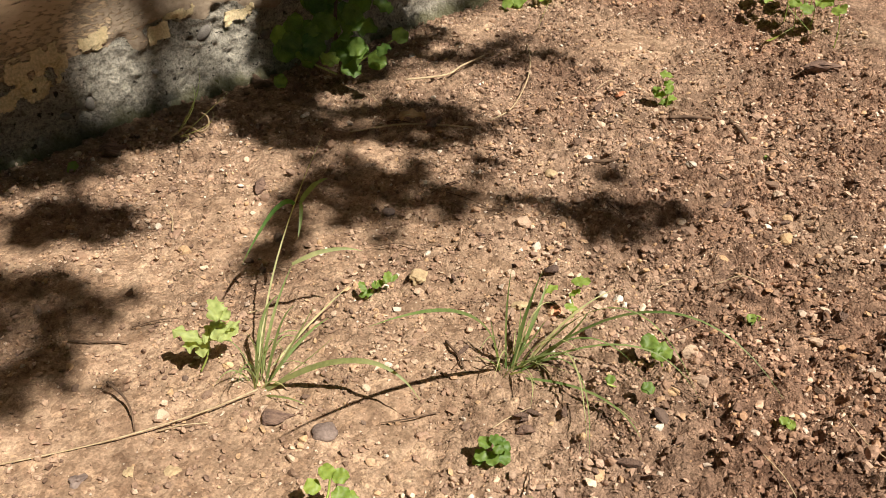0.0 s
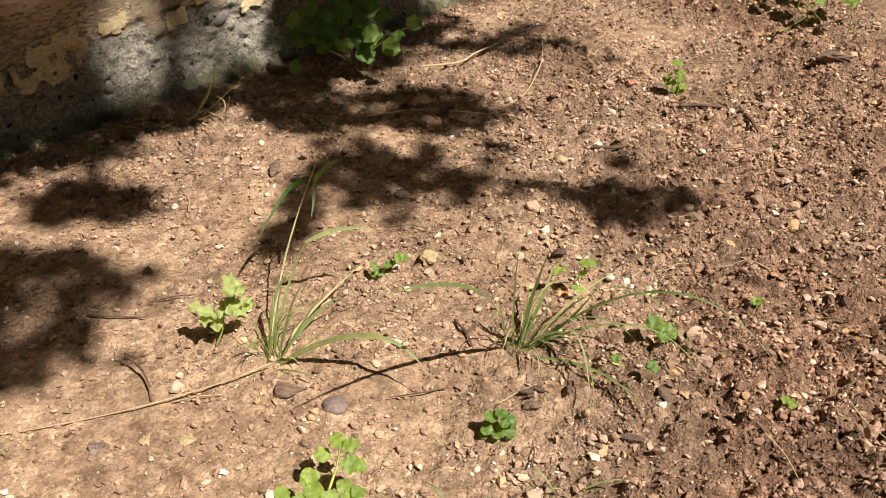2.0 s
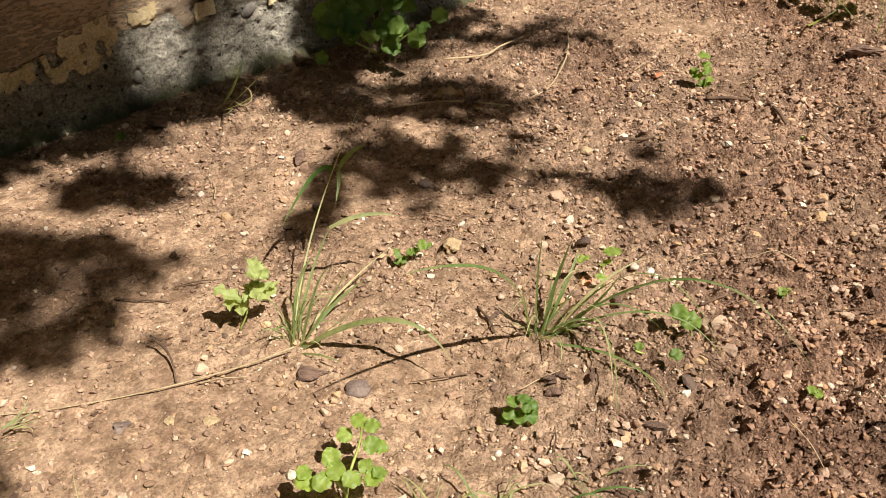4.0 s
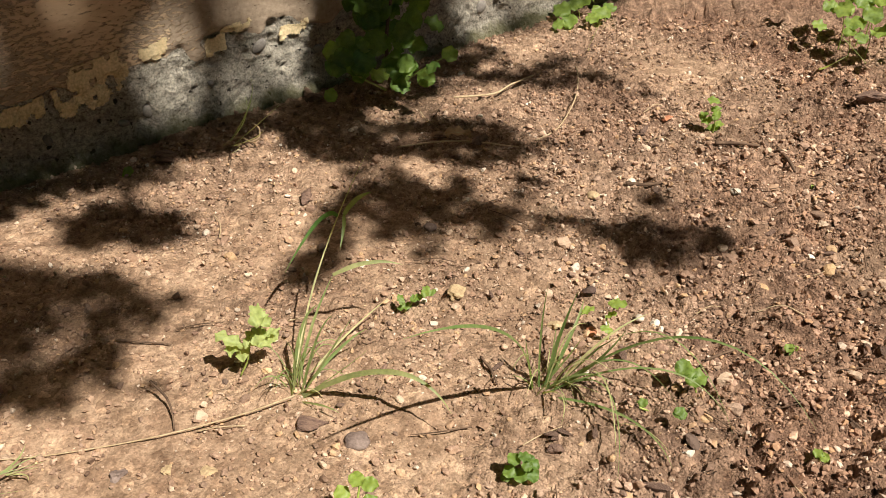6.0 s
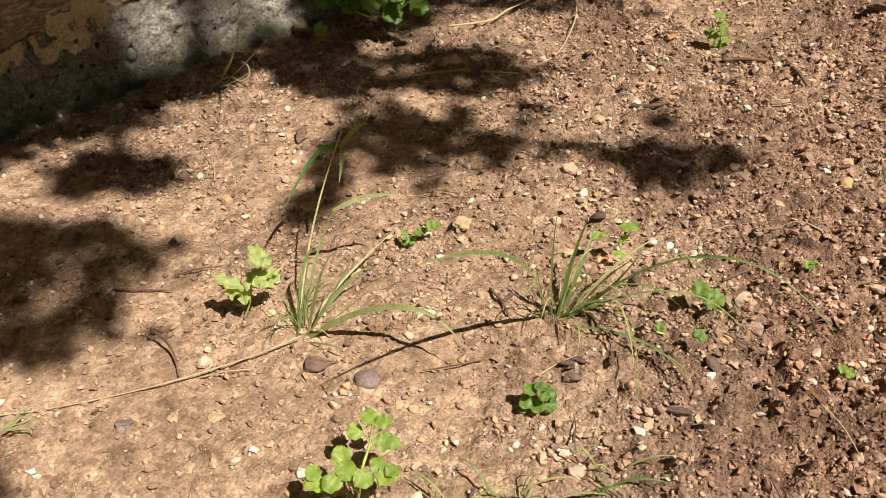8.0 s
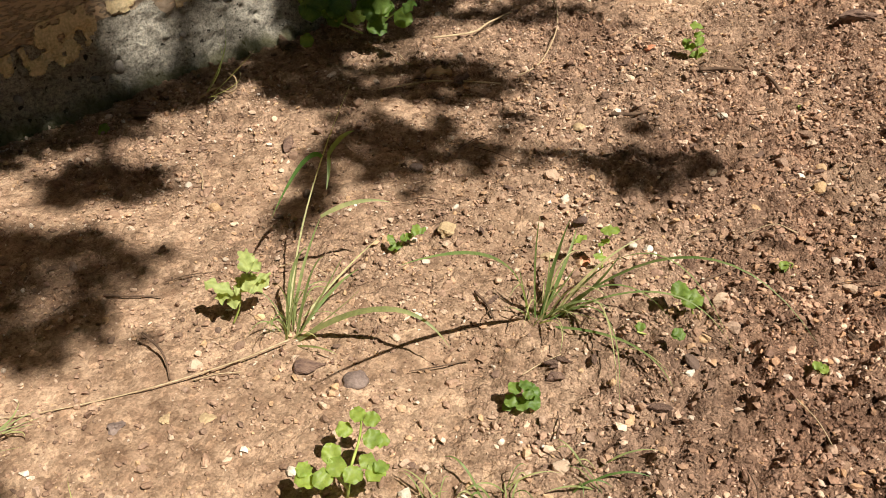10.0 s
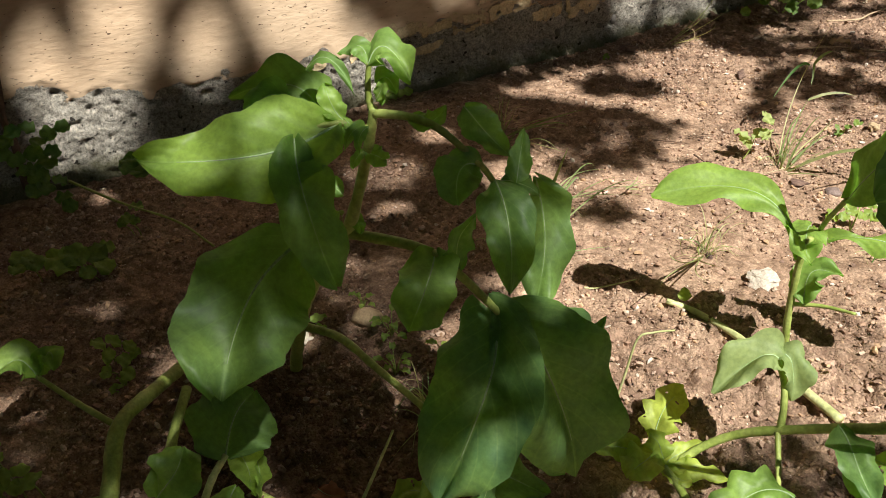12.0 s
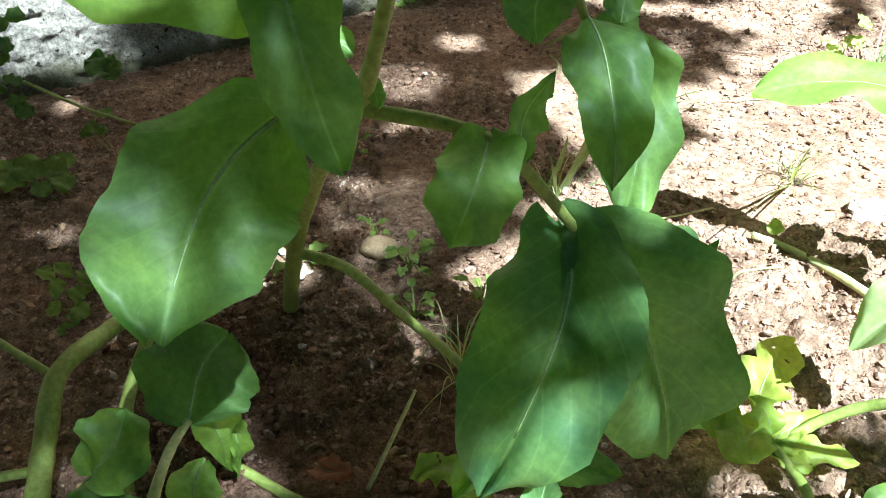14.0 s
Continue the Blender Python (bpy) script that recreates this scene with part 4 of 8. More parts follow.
leaf(rosette, (-0.165, -0.722, 0.046), (-0.190, -0.738, 0.057), (-0.210, -0.754, 0.062), 0.036, (0.070, -0.283, 0.956), "ovate", tint=0.4, material=YELLOW)
leaf(rosette, (-0.149, -0.721, 0.044), (-0.159, -0.744, 0.052), (-0.169, -0.767, 0.047), 0.047, (0.057, -0.282, 0.958), "round", tint=0.6, material=YELLOW)
leaf(rosette, (-0.139, -0.722, 0.041), (-0.149, -0.719, 0.060), (-0.163, -0.720, 0.076), 0.029, (0.052, -0.290, 0.955), "ovate", tint=0.5, material=YELLOW)
leaf(rosette, (-0.137, -0.726, 0.037), (-0.108, -0.722, 0.037), (-0.071, -0.721, 0.035), 0.028, (0.027, -0.226, 0.974), "lobed", tint=0.95, material=YELLOW)
leaf(rosette, (-0.137, -0.726, 0.037), (-0.123, -0.705, 0.042), (-0.099, -0.693, 0.051), 0.026, (0.032, -0.230, 0.973), "ovate", tint=0.85, material=YELLOW)
leaf(rosette, (-0.139, -0.729, 0.034), (-0.118, -0.739, 0.037), (-0.105, -0.746, 0.042), 0.022, (0.031, -0.223, 0.974), "ovate", tint=0.9, material=YELLOW)
leaf(rosette, (-0.345, -0.849, -0.005), (-0.351, -0.850, 0.011), (-0.369, -0.857, 0.013), 0.032, (0.109, -0.184, 0.977), "round", tint=0.85, material=YELLOW)
leaf(rosette, (-0.287, -0.865, -0.013), (-0.283, -0.847, -0.001), (-0.264, -0.815, 0.004), 0.043, (0.086, -0.186, 0.979), "lobed", tint=0.85, material=YELLOW)
leaf(rosette, (-0.283, -0.874, -0.008), (-0.262, -0.876, -0.003), (-0.230, -0.860, -0.002), 0.042, (0.081, -0.179, 0.981), "lobed", tint=0.8, material=YELLOW)

# grass tufts
tuft = thing("grass_tuft", "wispy green grass tuft with one tall seed stalk", "grass", "grass tufts")
thatch(tuft, -0.085, 0.055, 9, 0.080, 1)
blade(tuft, (-0.092, 0.064, 0.000), (-0.091, 0.173, 0.086), (-0.050, 0.273, 0.200), 0.0024, 1.00)
blade(tuft, (-0.075, 0.207, 0.138), (-0.097, 0.198, 0.132), (-0.126, 0.155, 0.087), 0.0064, 0.05)
blade(tuft, (-0.068, 0.210, 0.140), (-0.055, 0.222, 0.155), (-0.040, 0.231, 0.160), 0.0064, 0.35)
blade(tuft, (-0.068, 0.210, 0.140), (-0.066, 0.197, 0.126), (-0.066, 0.180, 0.111), 0.0046, 0.30)
blade(tuft, (-0.088, 0.066, 0.000), (-0.082, 0.110, 0.050), (-0.065, 0.151, 0.098), 0.0042, 0.45)
blade(tuft, (-0.066, 0.150, 0.096), (-0.028, 0.165, 0.108), (0.009, 0.174, 0.104), 0.0058, 0.60)
blade(tuft, (-0.088, 0.064, 0.000), (-0.052, 0.135, 0.022), (-0.013, 0.200, 0.037), 0.0030, 1.00)
blade(tuft, (-0.080, 0.060, 0.000), (-0.050, 0.100, 0.030), (-0.020, 0.120, 0.050), 0.0046, 0.30)
blade(tuft, (-0.094, 0.066, 0.000), (-0.088, 0.095, 0.060), (-0.070, 0.110, 0.085), 0.0044, 0.40)
blade(tuft, (-0.080, 0.050, 0.000), (-0.029, 0.064, 0.040), (-0.002, 0.071, 0.068), 0.0026, 0.57)
blade(tuft, (-0.080, 0.050, 0.000), (0.028, 0.038, 0.067), (0.095, 0.022, 0.036), 0.0070, 0.62)
blade(tuft, (-0.090, 0.050, 0.000), (-0.091, 0.046, 0.033), (-0.112, 0.040, 0.022), 0.0034, 0.52)
blade(tuft, (-0.080, 0.045, 0.000), (-0.046, 0.028, 0.011), (-0.023, 0.020, -0.006), 0.0026, 0.52)
blade(tuft, (-0.085, 0.050, 0.000), (-0.067, 0.048, 0.009), (-0.048, 0.038, -0.008), 0.0030, 1.00)
blade(tuft, (-0.080, 0.055, 0.000), (-0.060, 0.069, 0.072), (-0.041, 0.074, 0.102), 0.0030, 0.42)
blade(tuft, (-0.090, 0.055, 0.000), (-0.074, 0.064, 0.074), (-0.066, 0.066, 0.104), 0.0026, 0.62)
blade(tuft, (-0.090, 0.050, 0.000), (-0.085, 0.060, 0.044), (-0.093, 0.057, 0.076), 0.0026, 0.62)
blade(tuft, (-0.080, 0.050, 0.000), (-0.046, 0.061, 0.058), (-0.019, 0.072, 0.107), 0.0027, 0.47)
tuft = thing("grass_tuft", "sprawling grass tuft with long arching green blades on crumbly soil", "grass", "grass tufts")
thatch(tuft, 0.178, 0.114, 9, 0.085, 2)
blade(tuft, (0.176, 0.114, 0.000), (0.173, 0.121, 0.073), (0.177, 0.113, 0.145), 0.0026, 0.27)
blade(tuft, (0.185, 0.118, 0.000), (0.190, 0.113, 0.064), (0.208, 0.104, 0.149), 0.0059, 0.22)
blade(tuft, (0.200, 0.120, 0.000), (0.235, 0.100, 0.064), (0.259, 0.098, 0.111), 0.0038, 0.27)
blade(tuft, (0.195, 0.120, 0.000), (0.288, 0.089, 0.119), (0.373, 0.041, 0.037), 0.0032, 0.30)
blade(tuft, (0.195, 0.125, 0.000), (0.332, 0.109, 0.103), (0.445, 0.041, 0.061), 0.0032, 0.30)
blade(tuft, (0.190, 0.115, 0.000), (0.261, 0.101, 0.067), (0.327, 0.071, 0.029), 0.0032, 0.30)
blade(tuft, (0.185, 0.110, 0.000), (0.247, 0.088, 0.037), (0.264, -0.022, 0.002), 0.0032, 0.30)
blade(tuft, (0.180, 0.105, 0.000), (0.270, 0.069, 0.019), (0.317, 0.016, 0.002), 0.0032, 0.30)
blade(tuft, (0.180, 0.115, 0.000), (0.220, 0.104, 0.038), (0.255, 0.099, 0.035), 0.0030, 0.42)
blade(tuft, (0.168, 0.114, 0.000), (0.146, 0.010, 0.160), (0.083, -0.113, 0.246), 0.0060, 0.30)
blade(tuft, (0.175, 0.110, 0.000), (0.196, 0.102, 0.006), (0.210, 0.072, -0.010), 0.0026, 0.62)
blade(tuft, (0.170, 0.110, 0.000), (0.162, 0.116, 0.037), (0.157, 0.116, 0.069), 0.0026, 0.42)
blade(tuft, (0.180, 0.115, 0.000), (0.186, 0.118, 0.039), (0.188, 0.121, 0.089), 0.0030, 0.37)
blade(tuft, (0.175, 0.115, 0.000), (0.201, 0.120, 0.041), (0.216, 0.121, 0.073), 0.0026, 0.47)
blade(tuft, (0.170, 0.110, 0.000), (0.161, 0.106, 0.013), (0.145, 0.110, 0.018), 0.0026, 0.52)
blade(tuft, (0.205, 0.115, 0.000), (0.242, 0.092, 0.048), (0.263, 0.004, 0.010), 0.0030, 0.85)
blade(tuft, (0.190, 0.115, 0.000), (0.240, 0.140, 0.060), (0.287, 0.170, 0.080), 0.0034, 0.95)
blade(tuft, (0.190, 0.115, 0.000), (0.300, 0.112, 0.052), (0.376, 0.090, 0.012), 0.0030, 0.35)
blade(tuft, (0.255, 0.075, 0.000), (0.285, 0.060, 0.016), (0.314, 0.032, 0.008), 0.0030, 0.70)
blade(tuft, (0.182, 0.118, 0.000), (0.205, 0.150, 0.055), (0.214, 0.190, 0.072), 0.0046, 0.30)
blade(tuft, (0.178, 0.108, 0.000), (0.202, 0.075, 0.030), (0.205, 0.045, 0.010), 0.0026, 0.90)
tuft = thing("grass_tuft", "small grass tuft in dappled shade on trodden soil", "grass", "grass tufts")
thatch(tuft, -0.61, 0.03, 12, 0.080, 3)
blade(tuft, (-0.610, 0.030, 0.000), (-0.613, 0.020, 0.050), (-0.637, 0.004, 0.090), 0.0034, 0.52)
blade(tuft, (-0.610, 0.030, 0.000), (-0.591, 0.032, 0.029), (-0.581, 0.041, 0.054), 0.0026, 0.62)
blade(tuft, (-0.600, 0.030, 0.000), (-0.522, 0.037, 0.041), (-0.437, 0.068, 0.067), 0.0038, 0.47)
blade(tuft, (-0.600, 0.030, 0.000), (-0.513, 0.039, 0.036), (-0.476, 0.051, 0.028), 0.0038, 0.42)
blade(tuft, (-0.610, 0.020, 0.000), (-0.553, -0.044, 0.007), (-0.530, -0.097, -0.024), 0.0038, 0.37)
blade(tuft, (-0.600, 0.025, 0.000), (-0.520, -0.009, 0.011), (-0.447, -0.030, -0.029), 0.0026, 0.72)
blade(tuft, (-0.610, 0.030, 0.000), (-0.618, 0.013, 0.025), (-0.628, 0.010, 0.069), 0.0034, 0.42)
tuft = thing("grass_tuft", "broad-bladed grass tuft beside the leafy weed", "grass", "grass tufts")
thatch(tuft, -0.44, -0.39, 14, 0.080, 4)
blade(tuft, (-0.435, -0.400, 0.000), (-0.399, -0.383, 0.095), (-0.395, -0.354, 0.156), 0.0080, 0.42)
blade(tuft, (-0.430, -0.385, 0.000), (-0.394, -0.348, 0.113), (-0.373, -0.317, 0.184), 0.0090, 0.42)
blade(tuft, (-0.450, -0.390, 0.000), (-0.432, -0.386, 0.053), (-0.429, -0.373, 0.079), 0.0080, 0.42)
blade(tuft, (-0.440, -0.385, 0.000), (-0.430, -0.415, 0.041), (-0.440, -0.408, 0.068), 0.0059, 0.42)
blade(tuft, (-0.430, -0.380, 0.000), (-0.388, -0.242, 0.048), (-0.329, -0.154, 0.056), 0.0026, 0.37)
blade(tuft, (-0.430, -0.380, 0.000), (-0.394, -0.209, 0.074), (-0.368, -0.162, 0.066), 0.0026, 0.37)
blade(tuft, (-0.420, -0.370, 0.000), (-0.353, -0.210, 0.049), (-0.293, -0.137, 0.043), 0.0026, 0.37)
blade(tuft, (-0.420, -0.380, 0.000), (-0.356, -0.343, 0.019), (-0.293, -0.296, 0.005), 0.0021, 0.37)
blade(tuft, (-0.430, -0.380, 0.000), (-0.384, -0.287, 0.093), (-0.367, -0.270, 0.102), 0.0051, 0.42)
tuft = thing("grass_tuft", "flat tuft of thin grass blades on sunlit soil", "grass", "grass tufts")
thatch(tuft, -0.17, -0.25, 26, 0.070, 5)
blade(tuft, (-0.170, -0.250, 0.000), (-0.184, -0.407, 0.084), (-0.208, -0.401, 0.100), 0.0026, 0.62)
blade(tuft, (-0.170, -0.250, 0.000), (-0.168, -0.375, 0.092), (-0.151, -0.363, 0.108), 0.0026, 0.62)
blade(tuft, (-0.170, -0.250, 0.000), (-0.164, -0.409, 0.077), (-0.146, -0.413, 0.067), 0.0021, 0.72)
blade(tuft, (-0.170, -0.250, 0.000), (-0.184, -0.401, 0.094), (-0.187, -0.394, 0.124), 0.0021, 0.62)
blade(tuft, (-0.170, -0.250, 0.000), (-0.153, -0.359, 0.115), (-0.103, -0.313, 0.147), 0.0017, 0.92)
blade(tuft, (-0.170, -0.250, 0.000), (-0.190, -0.424, 0.079), (-0.202, -0.444, 0.069), 0.0021, 0.82)
blade(tuft, (-0.170, -0.250, 0.000), (-0.160, -0.401, 0.088), (-0.127, -0.400, 0.084), 0.0021, 0.82)
tuft = thing("grass_tuft", "thin grass leaning against the concrete foot of the wall", "grass", "grass tufts")
blade(tuft, (-0.400, 0.600, 0.000), (-0.310, 0.511, 0.115), (-0.290, 0.489, 0.175), 0.0017, 0.42)
blade(tuft, (-0.400, 0.600, 0.000), (-0.314, 0.502, 0.101), (-0.306, 0.492, 0.146), 0.0015, 0.52)
blade(tuft, (-0.390, 0.600, 0.000), (-0.284, 0.516, 0.101), (-0.262, 0.513, 0.123), 0.0013, 0.72)
blade(tuft, (-0.390, 0.590, 0.000), (-0.294, 0.498, 0.076), (-0.287, 0.501, 0.099), 0.0012, 1.00)
blade(tuft, (-0.390, 0.590, 0.000), (-0.311, 0.463, 0.072), (-0.321, 0.443, 0.068), 0.0012, 1.00)
tuft = thing("grass_tuft", "wispy thin grass on dark soil under the leafy weed", "grass", "grass tufts")
thatch(tuft, -0.42, -0.72, 26, 0.085, 6)
thatch(tuft, -0.37, -0.66, 16, 0.070, 7)
tuft = thing("grass_tuft", "short grass blades beside a dry straw on dust", "grass", "grass tufts")
blade(tuft, (-0.323, -0.127, 0.021), (-0.309, -0.111, 0.021), (-0.294, -0.095, 0.022), 0.0015, 0.57)
blade(tuft, (-0.323, -0.125, 0.022), (-0.312, -0.110, 0.024), (-0.309, -0.096, 0.033), 0.0026, 0.62)
blade(tuft, (-0.319, -0.124, 0.019), (-0.305, -0.115, 0.015), (-0.292, -0.107, 0.011), 0.0013, 0.72)
blade(tuft, (-0.317, -0.123, 0.018), (-0.301, -0.119, 0.009), (-0.293, -0.124, -0.001), 0.0021, 0.92)
tuft = thing("grass_tuft", "long thin grass blades lying over trodden soil", "grass", "grass tufts")
blade(tuft, (-0.444, -0.188, 0.000), (-0.361, -0.167, 0.030), (-0.280, -0.098, 0.020), 0.0022, 0.55)
blade(tuft, (-0.450, -0.189, 0.000), (-0.420, -0.168, 0.030), (-0.419, -0.119, 0.020), 0.0022, 0.55)
blade(tuft, (-0.443, -0.196, 0.000), (-0.374, -0.189, 0.030), (-0.282, -0.137, 0.020), 0.0022, 0.55)
blade(tuft, (-0.583, 0.011, 0.000), (-0.548, 0.049, 0.030), (-0.483, 0.115, 0.020), 0.0022, 0.55)
blade(tuft, (-0.570, -0.020, 0.000), (-0.516, -0.016, 0.030), (-0.467, -0.039, 0.020), 0.0022, 0.55)
blade(tuft, (-0.619, 0.053, 0.000), (-0.523, 0.034, 0.030), (-0.478, 0.048, 0.020), 0.0022, 0.55)
blade(tuft, (-0.437, -0.195, 0.000), (-0.396, -0.230, 0.030), (-0.366, -0.239, 0.020), 0.0022, 0.55)
blade(tuft, (-0.444, -0.188, 0.000), (-0.418, -0.138, 0.030), (-0.374, -0.075, 0.020), 0.0022, 0.55)
tuft = thing("grass_tuft", "single leaning grass stalks at the far end of the bed", "grass", "grass tufts")
blade(tuft, (0.620, 1.120, 0.000), (0.618, 1.050, 0.033), (0.651, 1.051, 0.059), 0.0051, 0.62)
blade(tuft, (0.170, 1.150, 0.000), (0.172, 1.079, 0.034), (0.189, 1.076, 0.082), 0.0034, 0.87)
blade(tuft, (0.720, 1.150, 0.000), (0.637, 1.064, 0.084), (0.649, 1.047, 0.075), 0.0051, 0.42)
tuft = thing("creeping_grass", "flat mat of withered creeping grass on pebbly soil", "grass")
for x, y, n, reach, seed in ((0.109, -0.152, 15, 0.075, 41), (0.158, -0.122, 13, 0.060, 42), (0.078, -0.187, 10, 0.070, 43), (0.235, -0.092, 10, 0.060, 44), (0.281, -0.190, 7, 0.045, 45)):
    r = random.Random(seed)
    for k in range(n):
        g, q = r.uniform(0, 6.28), reach * r.uniform(0.35, 1.0)
        o = Vector((x + r.uniform(-0.02, 0.02), y + r.uniform(-0.02, 0.02), 0))
        d = Vector((math.cos(g), math.sin(g) * 0.6, 0)) * q
        blade(tuft, o, o + d * 0.5 + Vector((0, 0, r.uniform(0.010, 0.026))), o + d + Vector((0, 0, 0.008)), r.uniform(0.0012, 0.0026), r.choice((0.1, 0.3, 0.5, 0.8)))
# small broad-leaved seedlings
sprig = thing("spurge_seedling", "bright yellow-green seedling with paired round leaves on sandy soil", "plant", "seedlings")
leaf(sprig, (0.042, -0.116, 0.075), (0.036, -0.111, 0.076), (0.031, -0.105, 0.077), 0.015, (-0.054, -0.220, 0.974), "round", tint=0.74, material=SMALL, rib=False, cells=3, rows=8, fold=0.25)
leaf(sprig, (0.016, -0.118, 0.062), (0.023, -0.117, 0.062), (0.031, -0.116, 0.060), 0.015, (0.146, -0.429, 0.891), "round", tint=0.80, material=SMALL, rib=False, cells=3, rows=8, fold=0.25)
leaf(sprig, (0.039, -0.104, 0.064), (0.046, -0.105, 0.065), (0.054, -0.105, 0.065), 0.015, (-0.046, -0.368, 0.929), "round", tint=0.71, material=SMALL, rib=False, cells=3, rows=8, fold=0.25)
leaf(sprig, (0.055, -0.113, 0.058), (0.049, -0.121, 0.058), (0.043, -0.127, 0.057), 0.018, (0.250, -0.239, 0.938), "round", tint=0.64, material=SMALL, rib=False, cells=3, rows=8, fold=0.25)
leaf(sprig, (0.063, -0.116, 0.050), (0.055, -0.117, 0.052), (0.047, -0.119, 0.053), 0.016, (0.150, -0.040, 0.988), "round", tint=0.78, material=SMALL, rib=False, cells=3, rows=8, fold=0.25)
leaf(sprig, (0.019, -0.135, 0.065), (0.019, -0.144, 0.062), (0.018, -0.152, 0.057), 0.018, (0.171, -0.420, 0.891), "round", tint=0.74, material=SMALL, rib=False, cells=3, rows=8, fold=0.25)
leaf(sprig, (0.019, -0.148, 0.060), (0.026, -0.154, 0.058), (0.033, -0.160, 0.055), 0.018, (-0.012, -0.435, 0.900), "round", tint=0.71, material=SMALL, rib=False, cells=3, rows=8, fold=0.25)
leaf(sprig, (-0.001, -0.149, 0.052), (-0.003, -0.156, 0.053), (-0.005, -0.164, 0.053), 0.015, (0.222, -0.017, 0.975), "round", tint=0.82, material=SMALL, rib=False, cells=3, rows=8, fold=0.25)
leaf(sprig, (0.008, -0.166, 0.046), (-0.001, -0.163, 0.048), (-0.010, -0.159, 0.048), 0.018, (0.050, -0.057, 0.997), "round", tint=0.82, material=SMALL, rib=False, cells=3, rows=8, fold=0.25)
leaf(sprig, (0.009, -0.170, 0.052), (0.016, -0.164, 0.054), (0.022, -0.157, 0.054), 0.017, (0.269, -0.389, 0.881), "round", tint=0.65, material=SMALL, rib=False, cells=3, rows=8, fold=0.25)
leaf(sprig, (0.047, -0.153, 0.055), (0.041, -0.159, 0.056), (0.035, -0.166, 0.055), 0.017, (0.312, -0.240, 0.919), "round", tint=0.67, material=SMALL, rib=False, cells=3, rows=8, fold=0.25)
leaf(sprig, (0.053, -0.148, 0.051), (0.049, -0.142, 0.054), (0.044, -0.136, 0.055), 0.015, (0.083, -0.282, 0.956), "round", tint=0.74, material=SMALL, rib=False, cells=3, rows=8, fold=0.25)
leaf(sprig, (0.061, -0.142, 0.050), (0.058, -0.151, 0.051), (0.054, -0.160, 0.051), 0.018, (0.123, -0.010, 0.992), "round", tint=0.82, material=SMALL, rib=False, cells=3, rows=8, fold=0.25)
leaf(sprig, (0.065, -0.140, 0.052), (0.062, -0.146, 0.054), (0.058, -0.152, 0.054), 0.013, (0.261, 0.034, 0.965), "round", tint=0.64, material=SMALL, rib=False, cells=3, rows=8, fold=0.25)
stem(sprig, "stem", [(0.027, -0.144, 0.000), (0.034, -0.143, 0.044), (0.037, -0.120, 0.055), (0.038, -0.110, 0.069)], 0.0016, 0.001)
stem(sprig, "stem", [(0.030, -0.147, 0.017), (0.021, -0.156, 0.051), (0.001, -0.159, 0.049)], 0.0014, 0.001)
sprig = thing("clover_seedling", "dark green clover seedling with round folded leaflets on soil", "plant", "seedlings")
leaf(sprig, (0.162, -0.009, 0.026), (0.164, -0.016, 0.026), (0.166, -0.023, 0.024), 0.014, (0.089, -0.135, 0.987), "round", tint=0.41, material=SMALL, rib=False, cells=3, rows=8)
leaf(sprig, (0.168, -0.017, 0.030), (0.175, -0.015, 0.030), (0.181, -0.014, 0.028), 0.013, (0.149, -0.038, 0.988), "round", tint=0.29, material=SMALL, rib=False, cells=3, rows=8)
leaf(sprig, (0.176, -0.011, 0.024), (0.182, -0.015, 0.023), (0.188, -0.019, 0.020), 0.014, (0.247, -0.179, 0.952), "round", tint=0.21, material=SMALL, rib=False, cells=3, rows=8)
leaf(sprig, (0.169, -0.018, 0.012), (0.161, -0.020, 0.012), (0.154, -0.021, 0.010), 0.014, (0.006, -0.376, 0.927), "round", tint=0.32, material=SMALL, rib=False, cells=3, rows=8)
leaf(sprig, (0.174, -0.029, 0.008), (0.172, -0.022, 0.011), (0.170, -0.015, 0.013), 0.014, (-0.225, -0.378, 0.898), "round", tint=0.40, material=SMALL, rib=False, cells=3, rows=8)
leaf(sprig, (0.181, -0.012, 0.013), (0.183, -0.018, 0.010), (0.185, -0.025, 0.006), 0.014, (0.144, -0.409, 0.901), "round", tint=0.21, material=SMALL, rib=False, cells=3, rows=8)
leaf(sprig, (0.172, -0.022, 0.024), (0.178, -0.022, 0.025), (0.183, -0.022, 0.024), 0.011, (0.073, -0.428, 0.901), "round", tint=0.39, material=SMALL, rib=False, cells=3, rows=8)
leaf(sprig, (0.152, -0.018, 0.001), (0.157, -0.019, 0.002), (0.163, -0.019, 0.002), 0.010, (-0.124, -0.384, 0.915), "round", tint=0.39, material=SMALL, rib=False, cells=3, rows=8)
stem(sprig, "stem", [(0.172, -0.018, 0.000), (0.175, -0.018, 0.008), (0.172, -0.018, 0.017)], 0.0012, 0.0008)
sprig = thing("lobed_seedling", "pale yellow-green seedling with toothed leaves above the soil", "plant", "seedlings")
leaf(sprig, (-0.146, 0.066, 0.048), (-0.162, 0.066, 0.055), (-0.178, 0.068, 0.060), 0.021, (0.309, -0.088, 0.947), "lobed", tint=1.04, material=PALELEAF, rib=False, cells=4, rows=18)
leaf(sprig, (-0.157, 0.054, 0.041), (-0.159, 0.068, 0.045), (-0.161, 0.082, 0.045), 0.020, (0.081, -0.120, 0.989), "lobed", tint=1.17, material=PALELEAF, rib=False, cells=4, rows=18)
leaf(sprig, (-0.154, 0.086, 0.036), (-0.151, 0.072, 0.036), (-0.146, 0.060, 0.031), 0.018, (-0.026, -0.238, 0.971), "lobed", tint=1.04, material=PALELEAF, rib=False, cells=4, rows=18)
